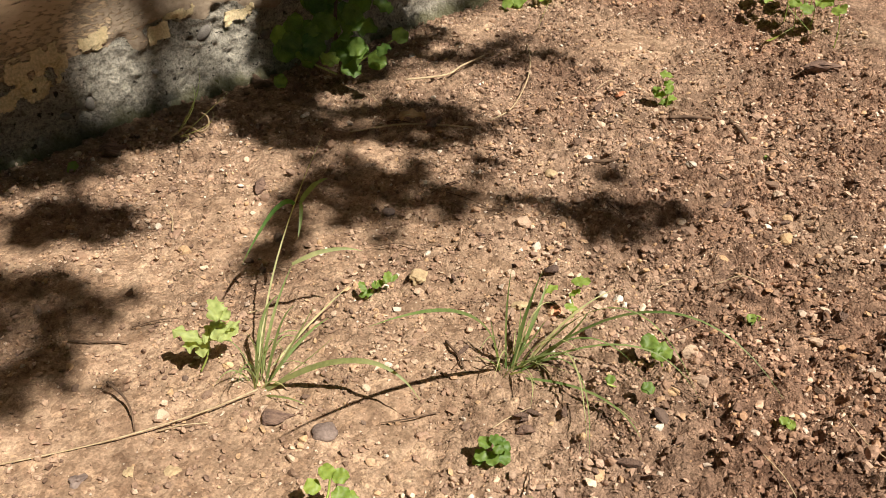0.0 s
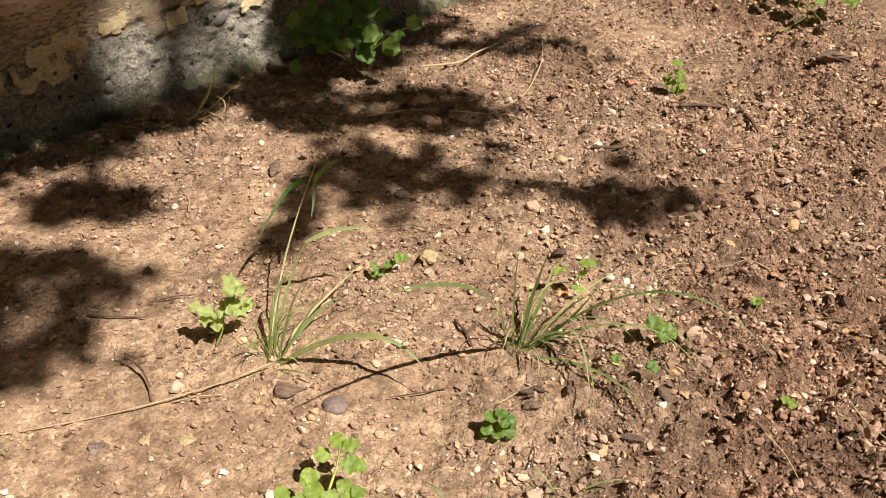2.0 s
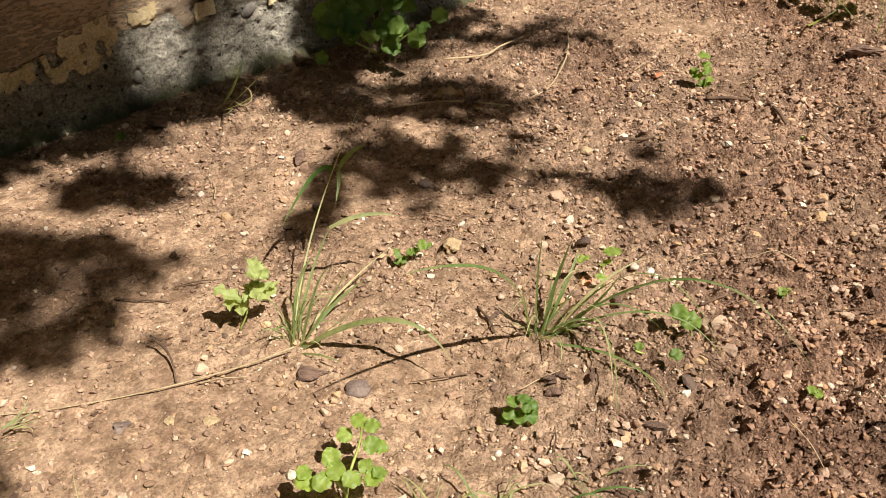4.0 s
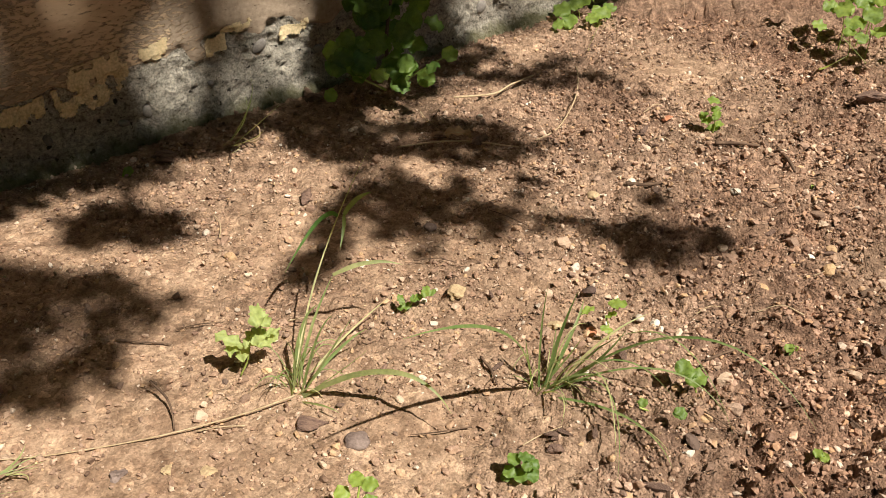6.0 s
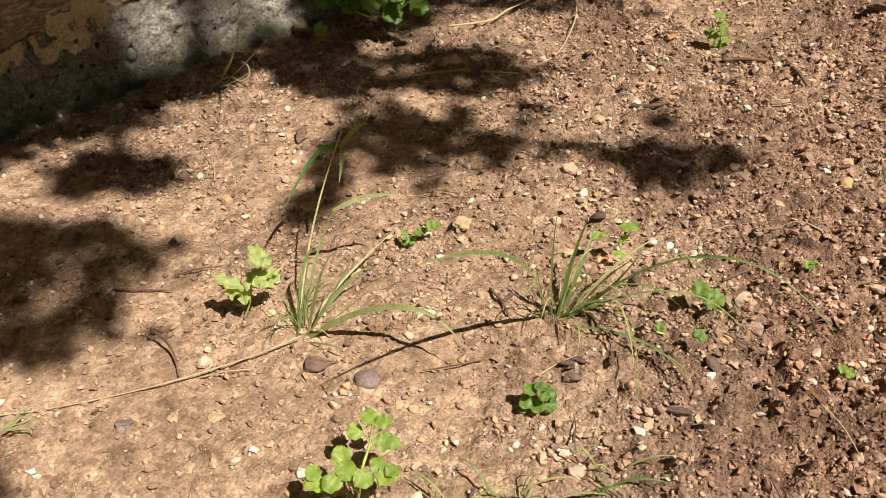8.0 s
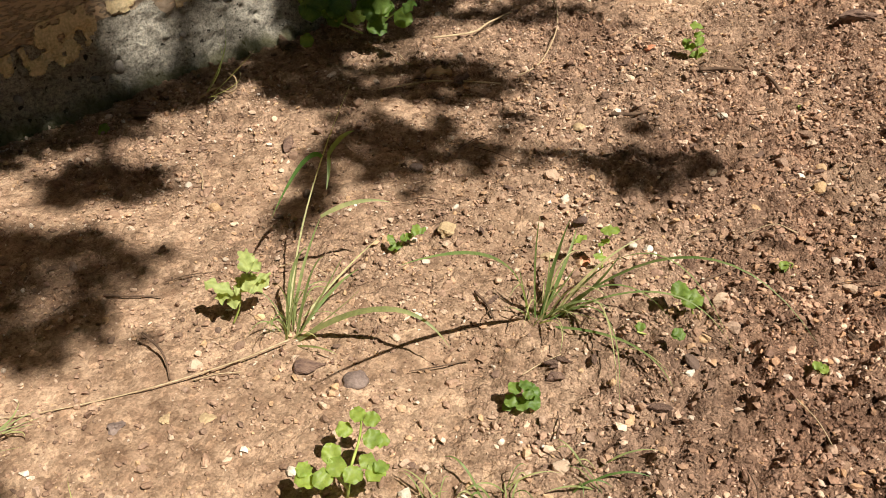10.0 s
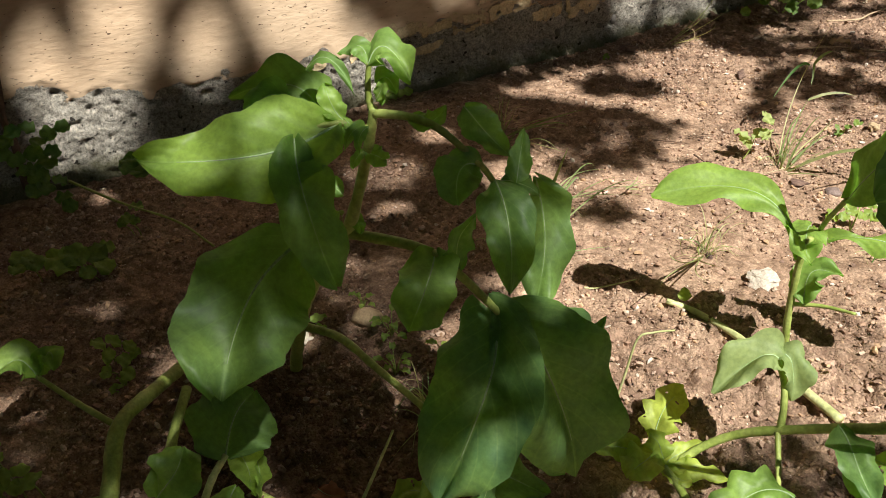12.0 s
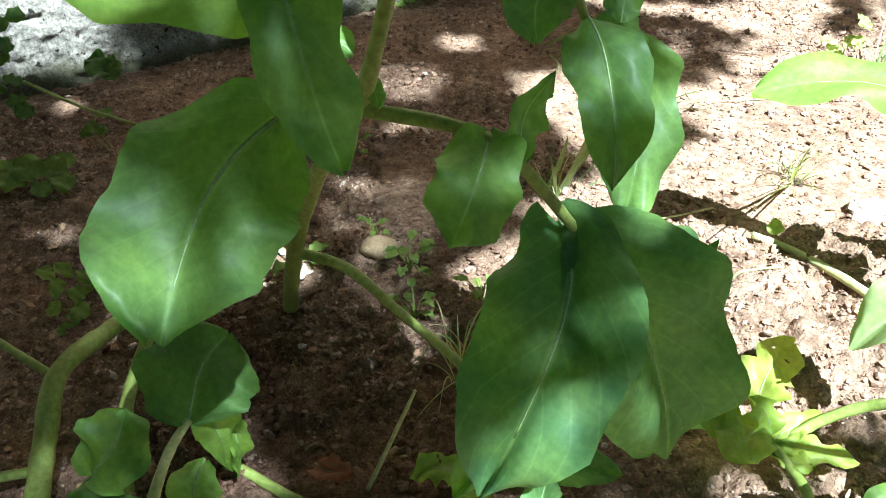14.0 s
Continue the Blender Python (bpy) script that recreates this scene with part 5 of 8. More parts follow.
leaf(sprig, (-0.135, 0.091, 0.058), (-0.130, 0.075, 0.060), (-0.125, 0.059, 0.057), 0.021, (-0.089, -0.110, 0.990), "lobed", tint=1.09, material=PALELEAF, rib=False, cells=4, rows=18)
leaf(sprig, (-0.128, 0.071, 0.045), (-0.123, 0.083, 0.049), (-0.118, 0.097, 0.049), 0.020, (0.363, -0.212, 0.908), "lobed", tint=1.14, material=PALELEAF, rib=False, cells=4, rows=18)
leaf(sprig, (-0.132, 0.088, 0.093), (-0.127, 0.072, 0.091), (-0.123, 0.058, 0.086), 0.021, (0.223, -0.170, 0.960), "lobed", tint=1.21, material=PALELEAF, rib=False, cells=4, rows=18)
leaf(sprig, (-0.131, 0.082, 0.087), (-0.122, 0.075, 0.084), (-0.113, 0.070, 0.079), 0.017, (0.171, -0.461, 0.871), "lobed", tint=1.11, material=PALELEAF, rib=False, cells=4, rows=18)
leaf(sprig, (-0.143, 0.063, 0.048), (-0.138, 0.075, 0.055), (-0.133, 0.087, 0.059), 0.020, (0.123, -0.437, 0.891), "lobed", tint=1.19, material=PALELEAF, rib=False, cells=4, rows=18)
leaf(sprig, (-0.112, 0.093, 0.057), (-0.119, 0.086, 0.057), (-0.126, 0.079, 0.055), 0.013, (0.043, -0.055, 0.998), "lobed", tint=1.05, material=PALELEAF, rib=False, cells=4, rows=18)
stem(sprig, "stem", [(-0.155, 0.065, 0.000), (-0.144, 0.069, 0.029), (-0.140, 0.074, 0.059)], 0.0012, 0.0008)
sprig = thing("clover_seedling", "green clover seedling with broad leaflets among grass blades", "plant", "seedlings")
leaf(sprig, (0.334, 0.150, 0.036), (0.328, 0.142, 0.032), (0.322, 0.136, 0.027), 0.020, (-0.134, -0.447, 0.884), "round", tint=0.35, material=SMALL, rib=False, cells=3, rows=8)
leaf(sprig, (0.331, 0.133, 0.022), (0.342, 0.136, 0.025), (0.354, 0.140, 0.026), 0.023, (-0.034, -0.354, 0.935), "round", tint=0.45, material=SMALL, rib=False, cells=3, rows=8)
leaf(sprig, (0.330, 0.139, 0.023), (0.337, 0.141, 0.026), (0.344, 0.144, 0.028), 0.015, (-0.289, -0.310, 0.906), "round", tint=0.35, material=SMALL, rib=False, cells=3, rows=8)
stem(sprig, "stem", [(0.347, 0.138, 0.000), (0.344, 0.139, 0.014), (0.336, 0.140, 0.027)], 0.0012, 0.0008)
sprig = thing("lobed_seedling", "yellow-green toothed seedling behind the grass tuft", "plant", "seedlings")
leaf(sprig, (0.213, 0.214, 0.032), (0.220, 0.221, 0.034), (0.227, 0.228, 0.035), 0.014, (-0.161, -0.058, 0.985), "lobed", tint=0.75, material=SMALL, rib=False, cells=3, rows=8)
leaf(sprig, (0.242, 0.217, 0.050), (0.253, 0.215, 0.053), (0.264, 0.214, 0.054), 0.016, (-0.229, -0.420, 0.878), "lobed", tint=0.63, material=SMALL, rib=False, cells=3, rows=8)
leaf(sprig, (0.253, 0.206, 0.017), (0.244, 0.208, 0.019), (0.236, 0.210, 0.020), 0.012, (0.063, -0.324, 0.944), "lobed", tint=0.70, material=SMALL, rib=False, cells=3, rows=8)
leaf(sprig, (0.241, 0.212, 0.032), (0.247, 0.216, 0.035), (0.254, 0.220, 0.036), 0.011, (-0.190, -0.131, 0.973), "lobed", tint=0.64, material=SMALL, rib=False, cells=3, rows=8)
stem(sprig, "stem", [(0.247, 0.215, 0.000), (0.247, 0.215, 0.017), (0.241, 0.215, 0.034)], 0.0012, 0.0008)
sprig = thing("clover_seedling", "tiny pale seedling with four oval leaves on crumbly soil", "plant", "seedlings")
leaf(sprig, (0.445, 0.209, 0.018), (0.449, 0.213, 0.020), (0.453, 0.218, 0.022), 0.012, (-0.108, -0.360, 0.927), "round", tint=0.69, material=SMALL, rib=False, cells=3, rows=8)
leaf(sprig, (0.452, 0.215, 0.011), (0.457, 0.211, 0.012), (0.462, 0.207, 0.012), 0.012, (-0.344, -0.278, 0.897), "round", tint=0.50, material=SMALL, rib=False, cells=3, rows=8)
leaf(sprig, (0.444, 0.208, 0.003), (0.450, 0.209, 0.005), (0.456, 0.210, 0.005), 0.012, (-0.061, -0.235, 0.970), "round", tint=0.57, material=SMALL, rib=False, cells=3, rows=8)
leaf(sprig, (0.455, 0.216, 0.015), (0.454, 0.211, 0.014), (0.453, 0.207, 0.012), 0.009, (0.020, -0.322, 0.946), "round", tint=0.52, material=SMALL, rib=False, cells=3, rows=8)
stem(sprig, "stem", [(0.456, 0.211, 0.000), (0.457, 0.211, 0.006), (0.452, 0.211, 0.012)], 0.0012, 0.0008)
sprig = thing("lobed_seedling", "grey-green feathery seedling lying low on dust", "plant", "seedlings")
leaf(sprig, (0.007, 0.221, 0.009), (-0.001, 0.216, 0.010), (-0.010, 0.212, 0.008), 0.014, (0.115, -0.333, 0.936), "lobed", tint=0.28, material=SMALL, rib=False, cells=3, rows=8)
leaf(sprig, (0.018, 0.228, 0.021), (0.012, 0.220, 0.022), (0.007, 0.212, 0.022), 0.014, (0.249, -0.126, 0.960), "lobed", tint=0.27, material=SMALL, rib=False, cells=3, rows=8)
leaf(sprig, (0.023, 0.214, 0.028), (0.024, 0.222, 0.032), (0.024, 0.231, 0.035), 0.013, (0.078, -0.388, 0.918), "lobed", tint=0.46, material=SMALL, rib=False, cells=3, rows=8)
leaf(sprig, (-0.010, 0.220, 0.025), (-0.006, 0.215, 0.021), (-0.002, 0.210, 0.016), 0.011, (0.306, -0.478, 0.823), "lobed", tint=0.37, material=SMALL, rib=False, cells=3, rows=8)
leaf(sprig, (0.035, 0.230, 0.031), (0.032, 0.225, 0.030), (0.029, 0.220, 0.027), 0.009, (0.000, -0.410, 0.912), "lobed", tint=0.34, material=SMALL, rib=False, cells=3, rows=8)
stem(sprig, "stem", [(-0.002, 0.216, 0.000), (0.008, 0.218, 0.011), (0.012, 0.220, 0.022)], 0.0012, 0.0008)
sprig = thing("clover_seedling", "green seedling with a pale upright tip on loose soil", "plant", "seedlings")
leaf(sprig, (0.380, 0.784, 0.066), (0.391, 0.778, 0.066), (0.402, 0.774, 0.064), 0.017, (-0.081, -0.351, 0.933), "lance", tint=0.59, material=SMALL, rib=False, cells=3, rows=8)
leaf(sprig, (0.395, 0.776, 0.033), (0.400, 0.786, 0.038), (0.405, 0.797, 0.041), 0.017, (-0.050, -0.332, 0.942), "lance", tint=0.60, material=SMALL, rib=False, cells=3, rows=8)
leaf(sprig, (0.377, 0.782, 0.023), (0.388, 0.788, 0.026), (0.398, 0.796, 0.026), 0.018, (0.028, -0.216, 0.976), "lance", tint=0.55, material=SMALL, rib=False, cells=3, rows=8)
leaf(sprig, (0.383, 0.801, 0.034), (0.379, 0.790, 0.032), (0.376, 0.779, 0.027), 0.017, (-0.290, -0.199, 0.936), "lance", tint=0.49, material=SMALL, rib=False, cells=3, rows=8)
leaf(sprig, (0.414, 0.804, 0.015), (0.408, 0.795, 0.017), (0.402, 0.786, 0.016), 0.016, (0.237, -0.108, 0.966), "lance", tint=0.63, material=SMALL, rib=False, cells=3, rows=8)
leaf(sprig, (0.409, 0.796, 0.011), (0.398, 0.796, 0.009), (0.387, 0.796, 0.005), 0.016, (-0.216, -0.564, 0.797), "lance", tint=0.49, material=SMALL, rib=False, cells=3, rows=8)
leaf(sprig, (0.388, 0.778, 0.048), (0.396, 0.778, 0.052), (0.405, 0.779, 0.053), 0.013, (-0.215, -0.486, 0.847), "lance", tint=0.59, material=SMALL, rib=False, cells=3, rows=8)
stem(sprig, "stem", [(0.399, 0.787, 0.000), (0.400, 0.787, 0.017), (0.394, 0.788, 0.033)], 0.0012, 0.0008)
sprig = thing("clover_seedling", "tiny yellow-green seedling on dark crumbly soil", "plant", "seedlings")
leaf(sprig, (0.462, 0.066, 0.014), (0.459, 0.061, 0.014), (0.456, 0.057, 0.012), 0.011, (-0.118, -0.181, 0.976), "round", tint=0.61, material=SMALL, rib=False, cells=3, rows=8)
leaf(sprig, (0.467, 0.054, 0.010), (0.465, 0.059, 0.012), (0.464, 0.064, 0.013), 0.010, (-0.342, -0.305, 0.889), "round", tint=0.77, material=SMALL, rib=False, cells=3, rows=8)
leaf(sprig, (0.469, 0.061, 0.004), (0.464, 0.059, 0.004), (0.459, 0.058, 0.004), 0.010, (-0.001, -0.209, 0.978), "round", tint=0.74, material=SMALL, rib=False, cells=3, rows=8)
stem(sprig, "stem", [(0.465, 0.059, 0.000), (0.467, 0.059, 0.005), (0.463, 0.060, 0.009)], 0.0012, 0.0008)
sprig = thing("clover_seedling", "green seedling sheltered under grass blades", "plant", "seedlings")
leaf(sprig, (0.283, 0.110, 0.005), (0.280, 0.104, 0.004), (0.278, 0.098, 0.002), 0.013, (-0.162, -0.180, 0.970), "round", tint=0.48, material=SMALL, rib=False, cells=3, rows=8)
leaf(sprig, (0.285, 0.099, 0.007), (0.288, 0.103, 0.010), (0.292, 0.107, 0.012), 0.011, (-0.190, -0.398, 0.898), "round", tint=0.33, material=SMALL, rib=False, cells=3, rows=8)
leaf(sprig, (0.331, 0.078, 0.026), (0.324, 0.077, 0.027), (0.316, 0.076, 0.026), 0.014, (0.072, -0.443, 0.893), "round", tint=0.33, material=SMALL, rib=False, cells=3, rows=8)
leaf(sprig, (0.281, 0.105, -0.000), (0.284, 0.101, -0.001), (0.287, 0.097, -0.002), 0.010, (-0.139, -0.307, 0.941), "round", tint=0.43, material=SMALL, rib=False, cells=3, rows=8)
stem(sprig, "stem", [(0.284, 0.098, 0.000), (0.292, 0.097, 0.005), (0.294, 0.096, 0.009)], 0.0012, 0.0008)
sprig = thing("clover_seedling", "single tiny yellow sprout on pebbly soil", "plant", "seedlings")
leaf(sprig, (0.537, 0.620, 0.007), (0.533, 0.614, 0.005), (0.530, 0.608, 0.001), 0.014, (-0.318, -0.231, 0.920), "round", tint=0.96, material=SMALL, rib=False, cells=3, rows=8)
leaf(sprig, (0.537, 0.619, 0.013), (0.537, 0.613, 0.011), (0.537, 0.608, 0.007), 0.012, (-0.212, -0.457, 0.864), "round", tint=0.89, material=SMALL, rib=False, cells=3, rows=8)
stem(sprig, "stem", [(0.536, 0.614, 0.000), (0.539, 0.614, 0.004), (0.535, 0.614, 0.007)], 0.0012, 0.0008)
sprig = thing("clover_seedling", "pale fallen green leaf beside the wall foot", "plant", "seedlings")
leaf(sprig, (-0.508, 0.479, 0.009), (-0.511, 0.469, 0.005), (-0.515, 0.459, -0.000), 0.016, (0.397, -0.488, 0.777), "ovate", tint=0.52, material=SMALL, rib=False, cells=3, rows=8)
stem(sprig, "stem", [(-0.511, 0.470, 0.000), (-0.508, 0.470, 0.002), (-0.512, 0.469, 0.004)], 0.0012, 0.0008)
sprig = thing("clover_seedling", "small weed with yellow leaves against the wall", "plant", "seedlings")
leaf(sprig, (-0.872, 0.102, 0.012), (-0.883, 0.107, 0.017), (-0.894, 0.113, 0.019), 0.025, (0.150, -0.303, 0.941), "round", tint=0.69, material=SMALL, rib=False, cells=3, rows=8)
leaf(sprig, (-0.867, 0.107, 0.015), (-0.867, 0.120, 0.019), (-0.867, 0.134, 0.021), 0.027, (0.178, -0.208, 0.962), "round", tint=0.73, material=SMALL, rib=False, cells=3, rows=8)
leaf(sprig, (-0.891, 0.090, 0.005), (-0.896, 0.097, 0.009), (-0.902, 0.105, 0.011), 0.019, (-0.051, -0.394, 0.918), "round", tint=0.61, material=SMALL, rib=False, cells=3, rows=8)
leaf(sprig, (-0.856, 0.140, 0.024), (-0.855, 0.130, 0.020), (-0.854, 0.120, 0.014), 0.021, (0.337, -0.375, 0.864), "round", tint=0.81, material=SMALL, rib=False, cells=3, rows=8)
stem(sprig, "stem", [(-0.878, 0.112, 0.000), (-0.874, 0.113, 0.008), (-0.875, 0.114, 0.015)], 0.0012, 0.0008)
bush = thing("climbing_bush", "dark green round-leaved climber growing against the wall", "plant")
leaf(bush, (-0.164, 0.869, 0.159), (-0.175, 0.862, 0.151), (-0.185, 0.856, 0.140), 0.030, (-0.229, -0.650, 0.724), "round", tint=0.21, material=SMALL, rib=False, cells=3, rows=8)
leaf(bush, (-0.173, 0.934, 0.220), (-0.164, 0.919, 0.213), (-0.154, 0.906, 0.203), 0.036, (-0.193, -0.599, 0.777), "round", tint=0.22, material=SMALL, rib=False, cells=3, rows=8)
leaf(bush, (-0.168, 0.869, 0.186), (-0.149, 0.870, 0.186), (-0.131, 0.874, 0.184), 0.036, (0.156, -0.868, 0.471), "round", tint=0.19, material=SMALL, rib=False, cells=3, rows=8)
leaf(bush, (-0.216, 0.695, 0.146), (-0.214, 0.687, 0.131), (-0.212, 0.681, 0.115), 0.033, (0.239, -0.863, 0.446), "round", tint=0.16, material=SMALL, rib=False, cells=3, rows=8)
leaf(bush, (-0.144, 0.761, 0.097), (-0.127, 0.758, 0.099), (-0.109, 0.758, 0.099), 0.034, (-0.088, -0.889, 0.449), "round", tint=0.28, material=SMALL, rib=False, cells=3, rows=8)
leaf(bush, (-0.208, 0.699, 0.113), (-0.195, 0.706, 0.109), (-0.185, 0.715, 0.104), 0.028, (0.602, -0.543, 0.585), "round", tint=0.18, material=SMALL, rib=False, cells=3, rows=8)
leaf(bush, (-0.224, 0.729, 0.105), (-0.205, 0.729, 0.101), (-0.186, 0.732, 0.096), 0.037, (0.166, -0.865, 0.473), "round", tint=0.19, material=SMALL, rib=False, cells=3, rows=8)
leaf(bush, (-0.213, 0.803, 0.136), (-0.198, 0.813, 0.150), (-0.182, 0.825, 0.160), 0.043, (-0.248, -0.517, 0.819), "round", tint=0.32, material=SMALL, rib=False, cells=3, rows=8)
leaf(bush, (-0.156, 0.800, 0.061), (-0.167, 0.807, 0.074), (-0.179, 0.817, 0.085), 0.035, (0.152, -0.718, 0.679), "round", tint=0.22, material=SMALL, rib=False, cells=3, rows=8)
leaf(bush, (-0.243, 0.689, 0.123), (-0.226, 0.682, 0.117), (-0.208, 0.679, 0.110), 0.036, (-0.081, -0.888, 0.452), "round", tint=0.16, material=SMALL, rib=False, cells=3, rows=8)
leaf(bush, (-0.228, 0.795, 0.169), (-0.208, 0.799, 0.164), (-0.189, 0.807, 0.157), 0.040, (0.404, -0.801, 0.442), "round", tint=0.31, material=SMALL, rib=False, cells=3, rows=8)
leaf(bush, (-0.128, 0.805, 0.084), (-0.138, 0.796, 0.087), (-0.150, 0.788, 0.088), 0.027, (0.526, -0.481, 0.701), "round", tint=0.28, material=SMALL, rib=False, cells=3, rows=8)
leaf(bush, (-0.137, 0.800, 0.173), (-0.121, 0.786, 0.166), (-0.105, 0.776, 0.156), 0.041, (-0.250, -0.767, 0.591), "round", tint=0.15, material=SMALL, rib=False, cells=3, rows=8)
leaf(bush, (-0.203, 0.769, 0.175), (-0.209, 0.776, 0.189), (-0.218, 0.785, 0.201), 0.032, (0.735, -0.308, 0.604), "round", tint=0.19, material=SMALL, rib=False, cells=3, rows=8)
leaf(bush, (-0.220, 0.890, 0.211), (-0.195, 0.891, 0.210), (-0.170, 0.896, 0.206), 0.048, (0.141, -0.838, 0.528), "round", tint=0.19, material=SMALL, rib=False, cells=3, rows=8)
leaf(bush, (-0.194, 0.825, 0.190), (-0.194, 0.815, 0.174), (-0.193, 0.808, 0.155), 0.037, (-0.238, -0.874, 0.424), "round", tint=0.34, material=SMALL, rib=False, cells=3, rows=8)
leaf(bush, (-0.170, 0.788, 0.126), (-0.188, 0.781, 0.127), (-0.207, 0.777, 0.125), 0.036, (0.210, -0.754, 0.622), "round", tint=0.28, material=SMALL, rib=False, cells=3, rows=8)
leaf(bush, (-0.139, 0.868, 0.190), (-0.162, 0.865, 0.185), (-0.185, 0.865, 0.177), 0.045, (-0.147, -0.730, 0.667), "round", tint=0.25, material=SMALL, rib=False, cells=3, rows=8)
leaf(bush, (-0.138, 0.790, 0.067), (-0.153, 0.795, 0.075), (-0.166, 0.802, 0.080), 0.031, (-0.136, -0.859, 0.494), "round", tint=0.32, material=SMALL, rib=False, cells=3, rows=8)
leaf(bush, (-0.175, 0.863, 0.142), (-0.183, 0.873, 0.156), (-0.192, 0.885, 0.167), 0.036, (0.028, -0.735, 0.677), "round", tint=0.12, material=SMALL, rib=False, cells=3, rows=8)
leaf(bush, (-0.148, 0.780, 0.118), (-0.144, 0.767, 0.115), (-0.138, 0.756, 0.109), 0.026, (-0.387, -0.477, 0.789), "round", tint=0.19, material=SMALL, rib=False, cells=3, rows=8)
leaf(bush, (-0.216, 0.881, 0.211), (-0.199, 0.875, 0.196), (-0.183, 0.871, 0.177), 0.046, (0.468, -0.616, 0.634), "round", tint=0.33, material=SMALL, rib=False, cells=3, rows=8)
leaf(bush, (-0.142, 0.799, 0.121), (-0.119, 0.794, 0.120), (-0.097, 0.790, 0.114), 0.044, (0.106, -0.282, 0.954), "round", tint=0.24, material=SMALL, rib=False, cells=3, rows=8)
leaf(bush, (-0.156, 0.899, 0.178), (-0.163, 0.902, 0.193), (-0.172, 0.908, 0.207), 0.032, (0.549, -0.673, 0.495), "round", tint=0.16, material=SMALL, rib=False, cells=3, rows=8)
leaf(bush, (-0.134, 0.849, 0.170), (-0.120, 0.854, 0.170), (-0.108, 0.862, 0.169), 0.027, (0.425, -0.806, 0.413), "round", tint=0.29, material=SMALL, rib=False, cells=3, rows=8)
leaf(bush, (-0.193, 0.729, 0.134), (-0.187, 0.716, 0.117), (-0.183, 0.705, 0.098), 0.042, (0.479, -0.670, 0.567), "round", tint=0.11, material=SMALL, rib=False, cells=3, rows=8)
leaf(bush, (-0.147, 0.884, 0.201), (-0.168, 0.886, 0.206), (-0.188, 0.892, 0.208), 0.040, (-0.073, -0.869, 0.489), "round", tint=0.14, material=SMALL, rib=False, cells=3, rows=8)
leaf(bush, (-0.184, 0.912, 0.211), (-0.162, 0.900, 0.209), (-0.139, 0.893, 0.204), 0.046, (-0.267, -0.830, 0.490), "round", tint=0.34, material=SMALL, rib=False, cells=3, rows=8)
leaf(bush, (-0.182, 0.791, 0.103), (-0.175, 0.800, 0.111), (-0.170, 0.812, 0.119), 0.027, (0.443, -0.695, 0.566), "round", tint=0.33, material=SMALL, rib=False, cells=3, rows=8)
leaf(bush, (-0.251, 0.809, 0.181), (-0.229, 0.815, 0.179), (-0.209, 0.823, 0.174), 0.043, (0.326, -0.601, 0.730), "round", tint=0.15, material=SMALL, rib=False, cells=3, rows=8)
leaf(bush, (-0.196, 0.842, 0.201), (-0.185, 0.828, 0.183), (-0.178, 0.816, 0.163), 0.047, (0.642, -0.443, 0.626), "round", tint=0.24, material=SMALL, rib=False, cells=3, rows=8)
leaf(bush, (-0.123, 0.860, 0.197), (-0.113, 0.853, 0.189), (-0.103, 0.848, 0.180), 0.027, (0.095, -0.753, 0.651), "round", tint=0.17, material=SMALL, rib=False, cells=3, rows=8)
leaf(bush, (-0.184, 0.900, 0.199), (-0.186, 0.885, 0.179), (-0.190, 0.874, 0.156), 0.048, (0.203, -0.851, 0.484), "round", tint=0.10, material=SMALL, rib=False, cells=3, rows=8)
leaf(bush, (-0.102, 0.794, 0.163), (-0.085, 0.799, 0.157), (-0.071, 0.806, 0.149), 0.034, (0.498, -0.314, 0.808), "round", tint=0.24, material=SMALL, rib=False, cells=3, rows=8)
leaf(bush, (-0.212, 0.823, 0.189), (-0.224, 0.812, 0.193), (-0.238, 0.802, 0.195), 0.033, (0.507, -0.439, 0.742), "round", tint=0.16, material=SMALL, rib=False, cells=3, rows=8)
leaf(bush, (-0.213, 0.818, 0.187), (-0.197, 0.808, 0.183), (-0.182, 0.800, 0.174), 0.036, (0.170, -0.348, 0.922), "round", tint=0.13, material=SMALL, rib=False, cells=3, rows=8)
leaf(bush, (-0.154, 0.777, 0.145), (-0.135, 0.772, 0.149), (-0.115, 0.771, 0.151), 0.037, (-0.200, -0.875, 0.440), "round", tint=0.21, material=SMALL, rib=False, cells=3, rows=8)
leaf(bush, (-0.068, 0.742, 0.112), (-0.075, 0.731, 0.106), (-0.081, 0.722, 0.098), 0.026, (-0.335, -0.420, 0.843), "round", tint=0.13, material=SMALL, rib=False, cells=3, rows=8)
leaf(bush, (-0.169, 0.828, 0.139), (-0.185, 0.823, 0.142), (-0.203, 0.822, 0.144), 0.033, (0.219, -0.823, 0.524), "round", tint=0.15, material=SMALL, rib=False, cells=3, rows=8)
leaf(bush, (-0.076, 0.753, 0.071), (-0.093, 0.758, 0.077), (-0.108, 0.765, 0.081), 0.034, (-0.170, -0.849, 0.501), "round", tint=0.27, material=SMALL, rib=False, cells=3, rows=8)
leaf(bush, (-0.163, 0.767, 0.146), (-0.179, 0.755, 0.133), (-0.195, 0.746, 0.118), 0.045, (0.189, -0.881, 0.433), "round", tint=0.31, material=SMALL, rib=False, cells=3, rows=8)
leaf(bush, (-0.210, 0.847, 0.197), (-0.194, 0.853, 0.190), (-0.180, 0.861, 0.180), 0.035, (0.593, -0.474, 0.651), "round", tint=0.21, material=SMALL, rib=False, cells=3, rows=8)
